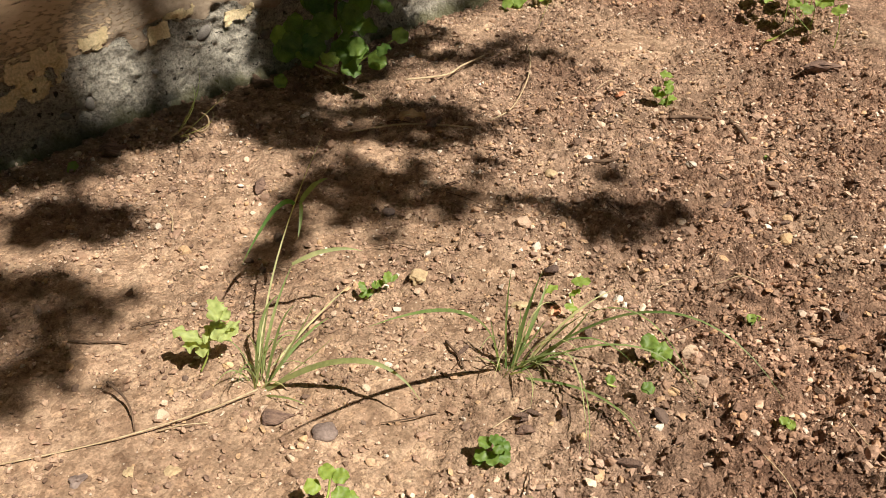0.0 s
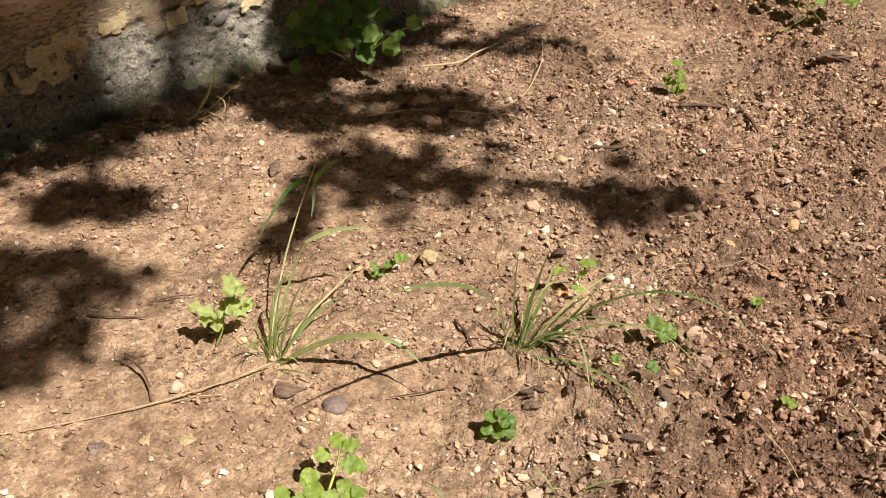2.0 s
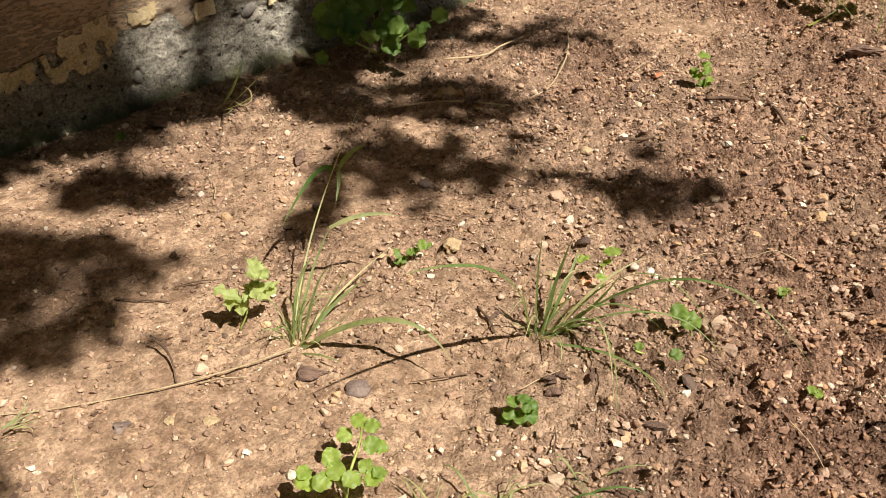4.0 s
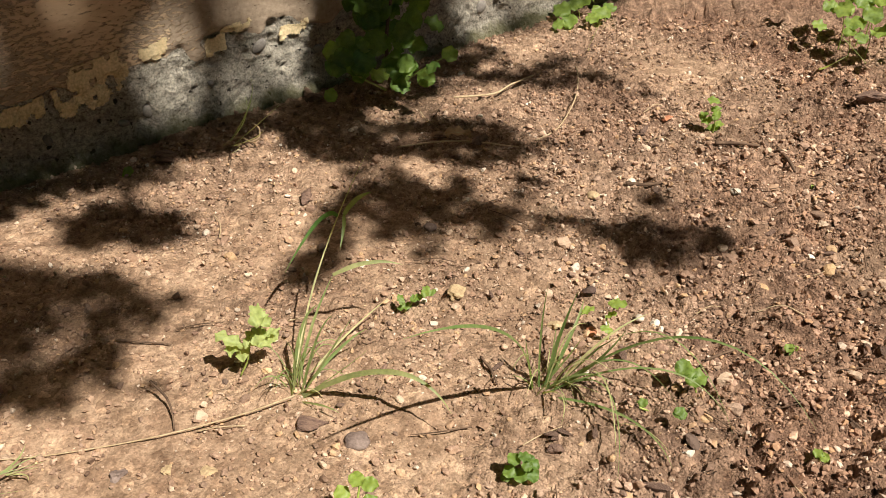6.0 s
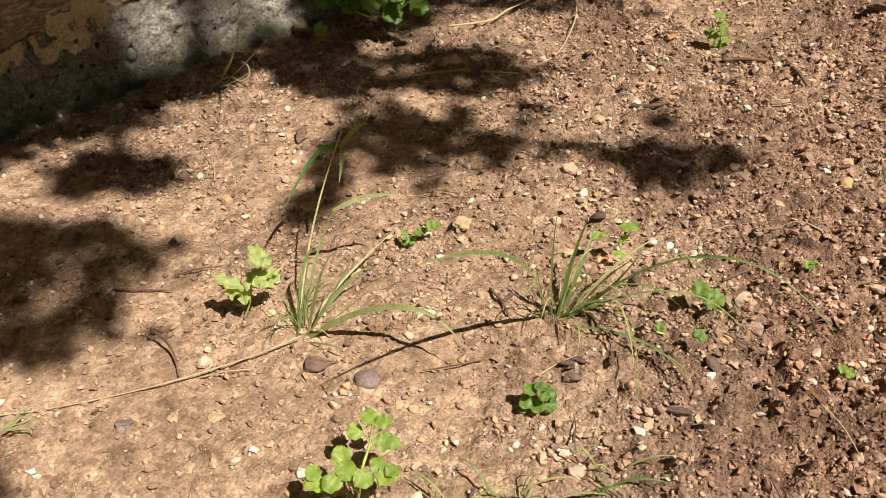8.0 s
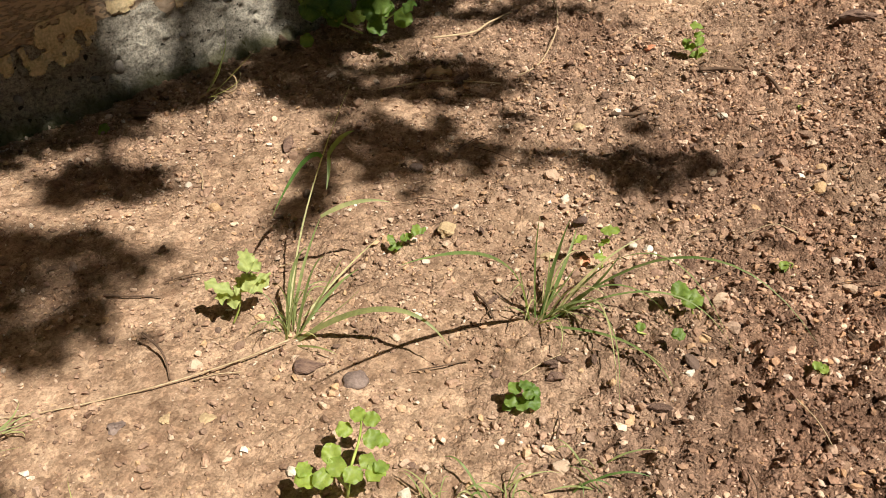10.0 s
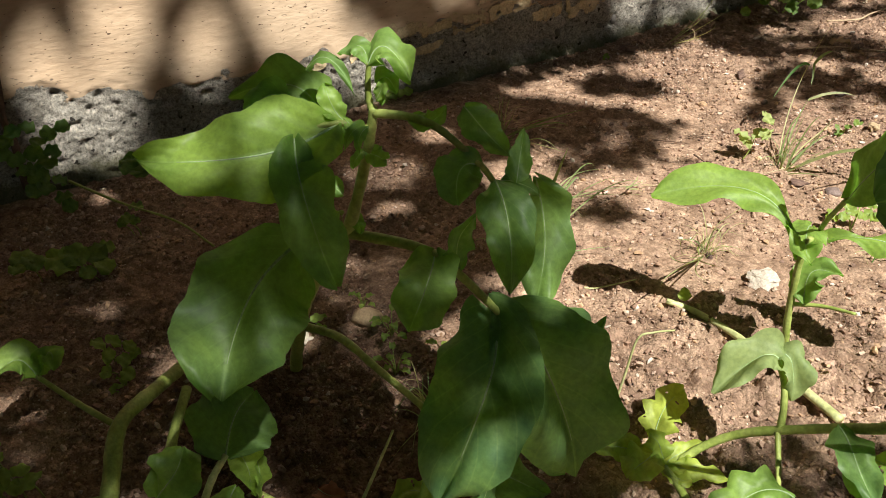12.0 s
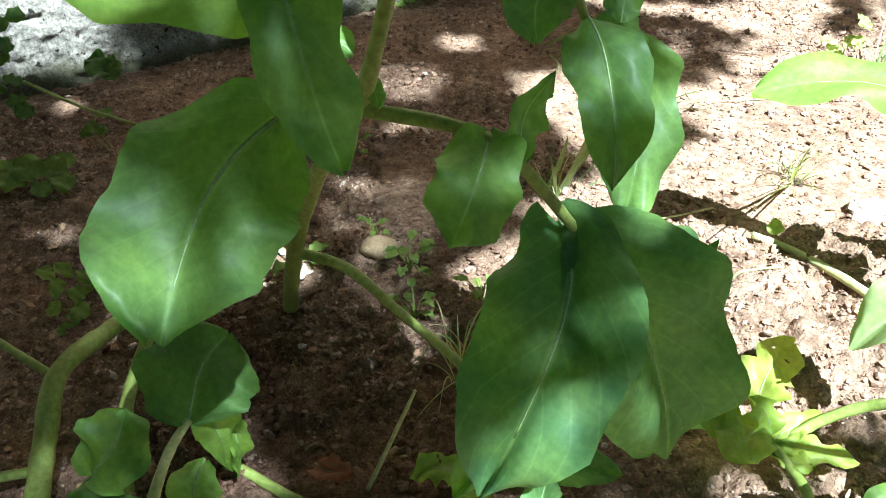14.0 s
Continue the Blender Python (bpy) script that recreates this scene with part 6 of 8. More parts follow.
leaf(bush, (-0.125, 0.823, 0.159), (-0.121, 0.836, 0.175), (-0.115, 0.853, 0.188), 0.041, (-0.403, -0.560, 0.724), "round", tint=0.27, material=SMALL, rib=False, cells=3, rows=8)
leaf(bush, (-0.105, 0.864, 0.214), (-0.115, 0.874, 0.223), (-0.124, 0.886, 0.230), 0.031, (-0.146, -0.689, 0.710), "round", tint=0.11, material=SMALL, rib=False, cells=3, rows=8)
leaf(bush, (-0.173, 0.772, 0.096), (-0.151, 0.766, 0.089), (-0.129, 0.763, 0.079), 0.046, (0.058, -0.829, 0.556), "round", tint=0.17, material=SMALL, rib=False, cells=3, rows=8)
leaf(bush, (-0.218, 0.790, 0.165), (-0.198, 0.789, 0.160), (-0.180, 0.790, 0.152), 0.038, (0.237, -0.731, 0.639), "round", tint=0.12, material=SMALL, rib=False, cells=3, rows=8)
leaf(bush, (-0.144, 0.911, 0.230), (-0.150, 0.901, 0.222), (-0.158, 0.892, 0.212), 0.028, (0.305, -0.768, 0.563), "round", tint=0.33, material=SMALL, rib=False, cells=3, rows=8)
leaf(bush, (-0.158, 0.800, 0.128), (-0.178, 0.797, 0.128), (-0.198, 0.796, 0.124), 0.038, (-0.015, -0.640, 0.769), "round", tint=0.23, material=SMALL, rib=False, cells=3, rows=8)
leaf(bush, (-0.136, 0.768, 0.082), (-0.121, 0.762, 0.088), (-0.105, 0.757, 0.091), 0.032, (-0.398, -0.463, 0.792), "round", tint=0.19, material=SMALL, rib=False, cells=3, rows=8)
leaf(bush, (-0.262, 0.793, 0.209), (-0.244, 0.806, 0.214), (-0.226, 0.819, 0.215), 0.042, (0.054, -0.300, 0.952), "round", tint=0.12, material=SMALL, rib=False, cells=3, rows=8)
leaf(bush, (-0.166, 0.846, 0.139), (-0.162, 0.833, 0.134), (-0.158, 0.821, 0.127), 0.027, (-0.381, -0.496, 0.780), "round", tint=0.21, material=SMALL, rib=False, cells=3, rows=8)
leaf(bush, (-0.189, 0.761, 0.128), (-0.208, 0.751, 0.123), (-0.228, 0.745, 0.117), 0.041, (0.249, -0.871, 0.423), "round", tint=0.21, material=SMALL, rib=False, cells=3, rows=8)
leaf(bush, (-0.113, 0.885, 0.188), (-0.133, 0.885, 0.199), (-0.154, 0.889, 0.208), 0.044, (0.183, -0.829, 0.529), "round", tint=0.15, material=SMALL, rib=False, cells=3, rows=8)
leaf(bush, (-0.195, 0.722, 0.073), (-0.201, 0.733, 0.087), (-0.206, 0.747, 0.099), 0.036, (-0.276, -0.749, 0.603), "round", tint=0.27, material=SMALL, rib=False, cells=3, rows=8)
leaf(bush, (-0.140, 0.815, 0.125), (-0.153, 0.812, 0.138), (-0.169, 0.811, 0.148), 0.035, (0.581, -0.510, 0.634), "round", tint=0.16, material=SMALL, rib=False, cells=3, rows=8)
leaf(bush, (-0.167, 0.825, 0.174), (-0.185, 0.816, 0.167), (-0.202, 0.810, 0.158), 0.039, (0.079, -0.788, 0.611), "round", tint=0.33, material=SMALL, rib=False, cells=3, rows=8)
leaf(bush, (-0.113, 0.769, 0.139), (-0.135, 0.772, 0.137), (-0.155, 0.779, 0.133), 0.041, (-0.282, -0.749, 0.600), "round", tint=0.27, material=SMALL, rib=False, cells=3, rows=8)
leaf(bush, (-0.130, 0.787, 0.054), (-0.141, 0.770, 0.057), (-0.155, 0.754, 0.058), 0.040, (0.637, -0.408, 0.654), "round", tint=0.28, material=SMALL, rib=False, cells=3, rows=8)
leaf(bush, (-0.255, 0.701, 0.132), (-0.235, 0.709, 0.129), (-0.217, 0.719, 0.123), 0.041, (0.462, -0.679, 0.570), "round", tint=0.54, material=SMALL, rib=False, cells=3, rows=8)
leaf(bush, (-0.206, 0.730, 0.157), (-0.219, 0.722, 0.148), (-0.231, 0.717, 0.137), 0.033, (-0.083, -0.775, 0.627), "round", tint=0.38, material=SMALL, rib=False, cells=3, rows=8)
leaf(bush, (-0.203, 0.726, 0.142), (-0.191, 0.727, 0.137), (-0.180, 0.730, 0.131), 0.024, (0.429, -0.667, 0.609), "round", tint=0.38, material=SMALL, rib=False, cells=3, rows=8)
leaf(bush, (-0.154, 0.724, 0.096), (-0.161, 0.708, 0.096), (-0.168, 0.693, 0.093), 0.033, (0.307, -0.219, 0.926), "round", tint=0.52, material=SMALL, rib=False, cells=3, rows=8)
leaf(bush, (-0.077, 0.833, 0.101), (-0.064, 0.829, 0.093), (-0.052, 0.827, 0.084), 0.029, (0.234, -0.776, 0.586), "round", tint=0.44, material=SMALL, rib=False, cells=3, rows=8)
leaf(bush, (-0.245, 0.678, 0.075), (-0.236, 0.672, 0.069), (-0.227, 0.667, 0.062), 0.024, (0.022, -0.732, 0.681), "round", tint=0.44, material=SMALL, rib=False, cells=3, rows=8)
leaf(bush, (-0.238, 0.699, 0.126), (-0.222, 0.697, 0.116), (-0.208, 0.696, 0.102), 0.037, (0.580, -0.317, 0.751), "round", tint=0.44, material=SMALL, rib=False, cells=3, rows=8)
stem(bush, "stem", [(-0.163, 0.793, 0.033), (-0.170, 0.793, 0.116), (-0.170, 0.842, 0.190), (-0.174, 0.907, 0.229)], 0.004, 0.002, TWIG)
stem(bush, "stem", [(-0.171, 0.781, 0.037), (-0.206, 0.717, 0.093), (-0.227, 0.718, 0.140)], 0.002, 0.0012)
stem(bush, "stem", [(-0.161, 0.784, 0.037), (-0.105, 0.813, 0.072), (-0.065, 0.830, 0.091)], 0.002, 0.0012)
bush = thing("low_weed", "low round-leaved weeds growing at the wall foot", "plant", "low weeds")
leaf(bush, (0.117, 1.275, 0.025), (0.098, 1.286, 0.030), (0.080, 1.299, 0.031), 0.042, (-0.236, -0.558, 0.795), "round", tint=0.54, material=SMALL, rib=False, cells=3, rows=8)
leaf(bush, (0.120, 1.246, 0.002), (0.120, 1.261, 0.015), (0.121, 1.278, 0.024), 0.037, (-0.175, -0.563, 0.808), "round", tint=0.56, material=SMALL, rib=False, cells=3, rows=8)
leaf(bush, (0.156, 1.352, 0.043), (0.144, 1.333, 0.037), (0.134, 1.315, 0.027), 0.043, (-0.206, -0.273, 0.940), "round", tint=0.41, material=SMALL, rib=False, cells=3, rows=8)
leaf(bush, (0.205, 1.280, 0.022), (0.185, 1.288, 0.029), (0.166, 1.299, 0.032), 0.042, (0.026, -0.433, 0.901), "round", tint=0.62, material=SMALL, rib=False, cells=3, rows=8)
leaf(bush, (0.085, 1.235, 0.017), (0.098, 1.229, 0.017), (0.111, 1.225, 0.016), 0.027, (-0.189, -0.592, 0.784), "round", tint=0.48, material=SMALL, rib=False, cells=3, rows=8)
leaf(bush, (0.180, 1.247, 0.021), (0.168, 1.256, 0.026), (0.157, 1.267, 0.028), 0.029, (-0.163, -0.479, 0.862), "round", tint=0.61, material=SMALL, rib=False, cells=3, rows=8)
leaf(bush, (0.144, 1.318, 0.041), (0.127, 1.311, 0.036), (0.111, 1.306, 0.028), 0.035, (-0.145, -0.531, 0.835), "round", tint=0.51, material=SMALL, rib=False, cells=3, rows=8)
leaf(bush, (0.211, 1.319, 0.021), (0.202, 1.331, 0.028), (0.193, 1.344, 0.032), 0.030, (0.282, -0.210, 0.936), "round", tint=0.43, material=SMALL, rib=False, cells=3, rows=8)
leaf(bush, (0.194, 1.412, 0.037), (0.218, 1.417, 0.035), (0.241, 1.423, 0.028), 0.047, (0.215, -0.124, 0.969), "round", tint=0.56, material=SMALL, rib=False, cells=3, rows=8)
leaf(bush, (0.118, 1.411, 0.027), (0.126, 1.436, 0.036), (0.133, 1.463, 0.041), 0.053, (0.242, -0.324, 0.915), "round", tint=0.57, material=SMALL, rib=False, cells=3, rows=8)
leaf(bush, (0.090, 1.452, 0.045), (0.073, 1.434, 0.040), (0.054, 1.420, 0.031), 0.048, (0.152, -0.544, 0.825), "round", tint=0.43, material=SMALL, rib=False, cells=3, rows=8)
leaf(bush, (0.187, 1.401, 0.041), (0.170, 1.421, 0.050), (0.154, 1.443, 0.055), 0.053, (-0.251, -0.477, 0.842), "round", tint=0.48, material=SMALL, rib=False, cells=3, rows=8)
stem(bush, "stem", [(0.108, 1.297, -0.004), (0.107, 1.294, 0.012), (0.098, 1.287, 0.027)], 0.0012, 0.0008)
stem(bush, "stem", [(0.195, 1.299, -0.004), (0.194, 1.296, 0.011), (0.185, 1.289, 0.026)], 0.0012, 0.0008)
stem(bush, "stem", [(0.137, 1.322, -0.004), (0.136, 1.319, 0.015), (0.127, 1.312, 0.034)], 0.0012, 0.0008)
stem(bush, "stem", [(0.135, 1.447, -0.004), (0.134, 1.444, 0.015), (0.125, 1.437, 0.033)], 0.0012, 0.0008)
bush = thing("low_weed", "patch of bright round-leaved weeds on loose soil", "plant", "low weeds")
leaf(bush, (0.674, 1.204, 0.081), (0.663, 1.219, 0.089), (0.654, 1.237, 0.094), 0.039, (-0.316, -0.508, 0.801), "round", tint=0.65, material=SMALL, rib=False, cells=3, rows=8)
leaf(bush, (0.664, 1.168, 0.068), (0.681, 1.179, 0.076), (0.699, 1.191, 0.079), 0.041, (-0.114, -0.277, 0.954), "round", tint=0.55, material=SMALL, rib=False, cells=3, rows=8)
leaf(bush, (0.605, 1.204, 0.062), (0.619, 1.200, 0.060), (0.634, 1.196, 0.055), 0.029, (0.115, -0.387, 0.915), "round", tint=0.64, material=SMALL, rib=False, cells=3, rows=8)
leaf(bush, (0.707, 1.204, 0.102), (0.710, 1.186, 0.092), (0.713, 1.171, 0.078), 0.039, (-0.164, -0.603, 0.781), "round", tint=0.46, material=SMALL, rib=False, cells=3, rows=8)
leaf(bush, (0.712, 1.160, 0.072), (0.721, 1.145, 0.073), (0.731, 1.130, 0.072), 0.033, (-0.401, -0.246, 0.883), "round", tint=0.63, material=SMALL, rib=False, cells=3, rows=8)
leaf(bush, (0.627, 1.239, 0.081), (0.643, 1.245, 0.085), (0.658, 1.253, 0.085), 0.032, (0.164, -0.534, 0.830), "round", tint=0.46, material=SMALL, rib=False, cells=3, rows=8)
leaf(bush, (0.689, 1.231, 0.091), (0.704, 1.245, 0.100), (0.718, 1.261, 0.106), 0.042, (0.162, -0.568, 0.807), "round", tint=0.43, material=SMALL, rib=False, cells=3, rows=8)
leaf(bush, (0.702, 1.278, 0.094), (0.684, 1.293, 0.101), (0.668, 1.310, 0.105), 0.046, (-0.316, -0.574, 0.756), "round", tint=0.47, material=SMALL, rib=False, cells=3, rows=8)
leaf(bush, (0.726, 1.211, 0.101), (0.735, 1.228, 0.108), (0.744, 1.247, 0.111), 0.040, (-0.246, -0.148, 0.958), "round", tint=0.63, material=SMALL, rib=False, cells=3, rows=8)
leaf(bush, (0.682, 1.163, 0.065), (0.669, 1.157, 0.065), (0.657, 1.151, 0.062), 0.026, (0.040, -0.362, 0.931), "round", tint=0.61, material=SMALL, rib=False, cells=3, rows=8)
leaf(bush, (0.696, 1.130, 0.054), (0.688, 1.139, 0.061), (0.680, 1.150, 0.066), 0.026, (-0.053, -0.520, 0.853), "round", tint=0.49, material=SMALL, rib=False, cells=3, rows=8)
leaf(bush, (0.673, 1.270, 0.099), (0.655, 1.279, 0.098), (0.638, 1.288, 0.095), 0.038, (-0.171, -0.118, 0.978), "round", tint=0.45, material=SMALL, rib=False, cells=3, rows=8)
leaf(bush, (0.746, 1.261, 0.122), (0.723, 1.268, 0.124), (0.701, 1.277, 0.120), 0.045, (-0.136, -0.228, 0.964), "round", tint=0.60, material=SMALL, rib=False, cells=3, rows=8)
leaf(bush, (0.760, 1.158, 0.110), (0.750, 1.143, 0.098), (0.742, 1.131, 0.083), 0.041, (-0.315, -0.558, 0.768), "round", tint=0.44, material=SMALL, rib=False, cells=3, rows=8)
leaf(bush, (0.768, 1.155, 0.098), (0.773, 1.173, 0.112), (0.780, 1.193, 0.121), 0.044, (-0.237, -0.445, 0.864), "round", tint=0.44, material=SMALL, rib=False, cells=3, rows=8)
leaf(bush, (0.741, 1.112, 0.078), (0.736, 1.097, 0.075), (0.732, 1.082, 0.070), 0.030, (-0.416, -0.116, 0.902), "round", tint=0.66, material=SMALL, rib=False, cells=3, rows=8)
leaf(bush, (0.783, 1.146, 0.099), (0.796, 1.130, 0.101), (0.811, 1.114, 0.099), 0.041, (-0.151, -0.125, 0.981), "round", tint=0.58, material=SMALL, rib=False, cells=3, rows=8)
leaf(bush, (0.613, 1.321, 0.084), (0.615, 1.340, 0.095), (0.618, 1.360, 0.102), 0.041, (-0.072, -0.407, 0.911), "round", tint=0.52, material=SMALL, rib=False, cells=3, rows=8)
stem(bush, "stem", [(0.674, 1.231, -0.004), (0.673, 1.228, 0.042), (0.664, 1.221, 0.086)], 0.0012, 0.0008)
stem(bush, "stem", [(0.720, 1.197, -0.004), (0.719, 1.194, 0.043), (0.710, 1.187, 0.089)], 0.0012, 0.0008)
stem(bush, "stem", [(0.713, 1.256, -0.004), (0.712, 1.253, 0.047), (0.703, 1.246, 0.098)], 0.0012, 0.0008)
stem(bush, "stem", [(0.679, 1.167, -0.004), (0.678, 1.164, 0.030), (0.669, 1.157, 0.063)], 0.0012, 0.0008)
stem(bush, "stem", [(0.733, 1.279, -0.004), (0.732, 1.276, 0.059), (0.723, 1.269, 0.120)], 0.0012, 0.0008)
stem(bush, "stem", [(0.747, 1.107, -0.004), (0.746, 1.104, 0.035), (0.737, 1.097, 0.073)], 0.0012, 0.0008)
bush = thing("low_weed", "shaded round-leaved weeds on dark soil under the leafy plant", "plant", "low weeds")
leaf(bush, (-1.142, -0.649, 0.046), (-1.134, -0.670, 0.043), (-1.127, -0.689, 0.036), 0.041, (0.344, -0.124, 0.931), "round", tint=0.53, material=SMALL, rib=False, cells=3, rows=8)
leaf(bush, (-1.132, -0.657, 0.044), (-1.118, -0.667, 0.041), (-1.105, -0.677, 0.034), 0.034, (0.384, 0.023, 0.923), "round", tint=0.50, material=SMALL, rib=False, cells=3, rows=8)
leaf(bush, (-1.076, -0.635, 0.012), (-1.099, -0.637, 0.024), (-1.124, -0.639, 0.031), 0.049, (0.373, -0.138, 0.917), "round", tint=0.69, material=SMALL, rib=False, cells=3, rows=8)
leaf(bush, (-1.109, -0.610, 0.034), (-1.087, -0.617, 0.027), (-1.067, -0.623, 0.016), 0.045, (0.302, -0.242, 0.922), "round", tint=0.61, material=SMALL, rib=False, cells=3, rows=8)
leaf(bush, (-1.046, -0.594, 0.015), (-1.067, -0.596, 0.021), (-1.089, -0.596, 0.023), 0.041, (0.169, -0.327, 0.930), "round", tint=0.47, material=SMALL, rib=False, cells=3, rows=8)
leaf(bush, (-1.026, -0.613, 0.004), (-1.040, -0.606, 0.012), (-1.055, -0.598, 0.016), 0.033, (0.341, -0.084, 0.936), "round", tint=0.66, material=SMALL, rib=False, cells=3, rows=8)
leaf(bush, (-1.044, -0.621, 0.012), (-1.049, -0.634, 0.014), (-1.055, -0.646, 0.014), 0.026, (0.484, -0.166, 0.859), "round", tint=0.49, material=SMALL, rib=False, cells=3, rows=8)
leaf(bush, (-1.119, -0.707, 0.042), (-1.122, -0.692, 0.042), (-1.126, -0.676, 0.040), 0.030, (0.052, 0.085, 0.995), "round", tint=0.51, material=SMALL, rib=False, cells=3, rows=8)
leaf(bush, (-1.072, -0.583, 0.022), (-1.063, -0.573, 0.020), (-1.056, -0.562, 0.015), 0.027, (0.477, -0.076, 0.876), "round", tint=0.54, material=SMALL, rib=False, cells=3, rows=8)
stem(bush, "stem", [(-1.125, -0.659, -0.004), (-1.126, -0.662, 0.018), (-1.135, -0.669, 0.040)], 0.0012, 0.0008)
stem(bush, "stem", [(-1.078, -0.607, -0.004), (-1.079, -0.610, 0.011), (-1.088, -0.617, 0.024)], 0.0012, 0.0008)
stem(bush, "stem", [(-1.039, -0.624, -0.004), (-1.040, -0.627, 0.005), (-1.049, -0.634, 0.012)], 0.0012, 0.0008)
bush = thing("clover_seedling", "three-leaved clover on shaded soil", "plant", "low weeds")
leaf(bush, (-1.149, -0.750, 0.045), (-1.139, -0.766, 0.042), (-1.131, -0.782, 0.034), 0.037, (0.329, -0.128, 0.935), "round", tint=0.45, material=SMALL, rib=False, cells=3, rows=8)
leaf(bush, (-1.141, -0.745, 0.044), (-1.127, -0.750, 0.037), (-1.114, -0.753, 0.027), 0.031, (0.478, -0.235, 0.846), "round", tint=0.33, material=SMALL, rib=False, cells=3, rows=8)
leaf(bush, (-1.101, -0.763, 0.023), (-1.117, -0.766, 0.027), (-1.133, -0.767, 0.028), 0.031, (0.188, -0.394, 0.900), "round", tint=0.27, material=SMALL, rib=False, cells=3, rows=8)
stem(bush, "stem", [(-1.130, -0.756, -0.004), (-1.131, -0.759, 0.018), (-1.140, -0.766, 0.039)], 0.0012, 0.0008)
bush = thing("clover_seedling", "small two-leaved clover beside a runner", "plant", "low weeds")
leaf(bush, (-1.074, -0.491, 0.031), (-1.074, -0.505, 0.031), (-1.075, -0.518, 0.029), 0.025, (0.311, -0.094, 0.946), "round", tint=0.49, material=SMALL, rib=False, cells=3, rows=8)
leaf(bush, (-1.063, -0.475, 0.038), (-1.075, -0.480, 0.041), (-1.087, -0.486, 0.042), 0.025, (0.163, 0.028, 0.986), "round", tint=0.46, material=SMALL, rib=False, cells=3, rows=8)
leaf(bush, (-1.065, -0.509, 0.025), (-1.066, -0.498, 0.026), (-1.067, -0.488, 0.026), 0.019, (0.413, 0.008, 0.910), "round", tint=0.37, material=SMALL, rib=False, cells=3, rows=8)
leaf(bush, (-1.079, -0.505, 0.027), (-1.079, -0.514, 0.027), (-1.080, -0.523, 0.024), 0.018, (0.392, -0.180, 0.902), "round", tint=0.37, material=SMALL, rib=False, cells=3, rows=8)
stem(bush, "stem", [(-1.064, -0.495, -0.004), (-1.065, -0.498, 0.013), (-1.074, -0.505, 0.029)], 0.0012, 0.0008)
stem(bush, "stem", [(-1.070, -0.504, -0.004), (-1.071, -0.507, 0.011), (-1.080, -0.514, 0.025)], 0.0012, 0.0008)
bush = thing("low_weed", "feathery green weed on shaded soil beside thick stems", "plant", "low weeds")
leaf(bush, (-0.904, -0.775, 0.031), (-0.890, -0.779, 0.030), (-0.877, -0.783, 0.025), 0.020, (0.239, 0.106, 0.965), "ovate", tint=0.78, material=SMALL, rib=False, cells=3, rows=8)
leaf(bush, (-0.883, -0.769, 0.040), (-0.871, -0.769, 0.034), (-0.861, -0.769, 0.026), 0.019, (0.520, 0.014, 0.854), "ovate", tint=0.71, material=SMALL, rib=False, cells=3, rows=8)
leaf(bush, (-0.845, -0.765, 0.020), (-0.856, -0.760, 0.024), (-0.868, -0.755, 0.025), 0.018, (0.167, -0.100, 0.981), "ovate", tint=0.69, material=SMALL, rib=False, cells=3, rows=8)
leaf(bush, (-0.870, -0.778, 0.029), (-0.865, -0.790, 0.026), (-0.860, -0.801, 0.020), 0.019, (0.372, -0.193, 0.908), "ovate", tint=0.80, material=SMALL, rib=False, cells=3, rows=8)
leaf(bush, (-0.860, -0.772, 0.017), (-0.849, -0.781, 0.015), (-0.839, -0.790, 0.011), 0.020, (0.239, -0.033, 0.971), "ovate", tint=0.65, material=SMALL, rib=False, cells=3, rows=8)
leaf(bush, (-0.849, -0.751, 0.014), (-0.848, -0.762, 0.012), (-0.847, -0.772, 0.008), 0.015, (0.064, -0.273, 0.960), "ovate", tint=0.69, material=SMALL, rib=False, cells=3, rows=8)
leaf(bush, (-0.856, -0.814, 0.008), (-0.862, -0.803, 0.011), (-0.867, -0.792, 0.012), 0.017, (0.122, -0.103, 0.987), "ovate", tint=0.77, material=SMALL, rib=False, cells=3, rows=8)
leaf(bush, (-0.825, -0.801, 0.004), (-0.836, -0.792, 0.008), (-0.847, -0.783, 0.010), 0.021, (0.100, -0.193, 0.976), "ovate", tint=0.80, material=SMALL, rib=False, cells=3, rows=8)
leaf(bush, (-0.828, -0.813, -0.001), (-0.840, -0.806, 0.002), (-0.852, -0.799, 0.001), 0.020, (0.080, 0.032, 0.996), "ovate", tint=0.65, material=SMALL, rib=False, cells=3, rows=8)
leaf(bush, (-0.843, -0.784, -0.008), (-0.833, -0.789, -0.009), (-0.824, -0.793, -0.012), 0.015, (0.123, -0.262, 0.957), "ovate", tint=0.80, material=SMALL, rib=False, cells=3, rows=8)
leaf(bush, (-0.837, -0.829, 0.001), (-0.835, -0.819, 0.002), (-0.834, -0.809, 0.002), 0.014, (0.571, -0.140, 0.809), "ovate", tint=0.68, material=SMALL, rib=False, cells=3, rows=8)
stem(bush, "stem", [(-0.881, -0.769, -0.004), (-0.882, -0.772, 0.012), (-0.891, -0.779, 0.027)], 0.0012, 0.0008)
stem(bush, "stem", [(-0.855, -0.779, -0.004), (-0.856, -0.782, 0.010), (-0.865, -0.789, 0.024)], 0.0012, 0.0008)
stem(bush, "stem", [(-0.852, -0.793, -0.004), (-0.853, -0.796, 0.003), (-0.862, -0.803, 0.009)], 0.0012, 0.0008)
stem(bush, "stem", [(-0.824, -0.779, -0.004), (-0.825, -0.782, -0.007), (-0.834, -0.789, -0.011)], 0.0012, 0.0008)
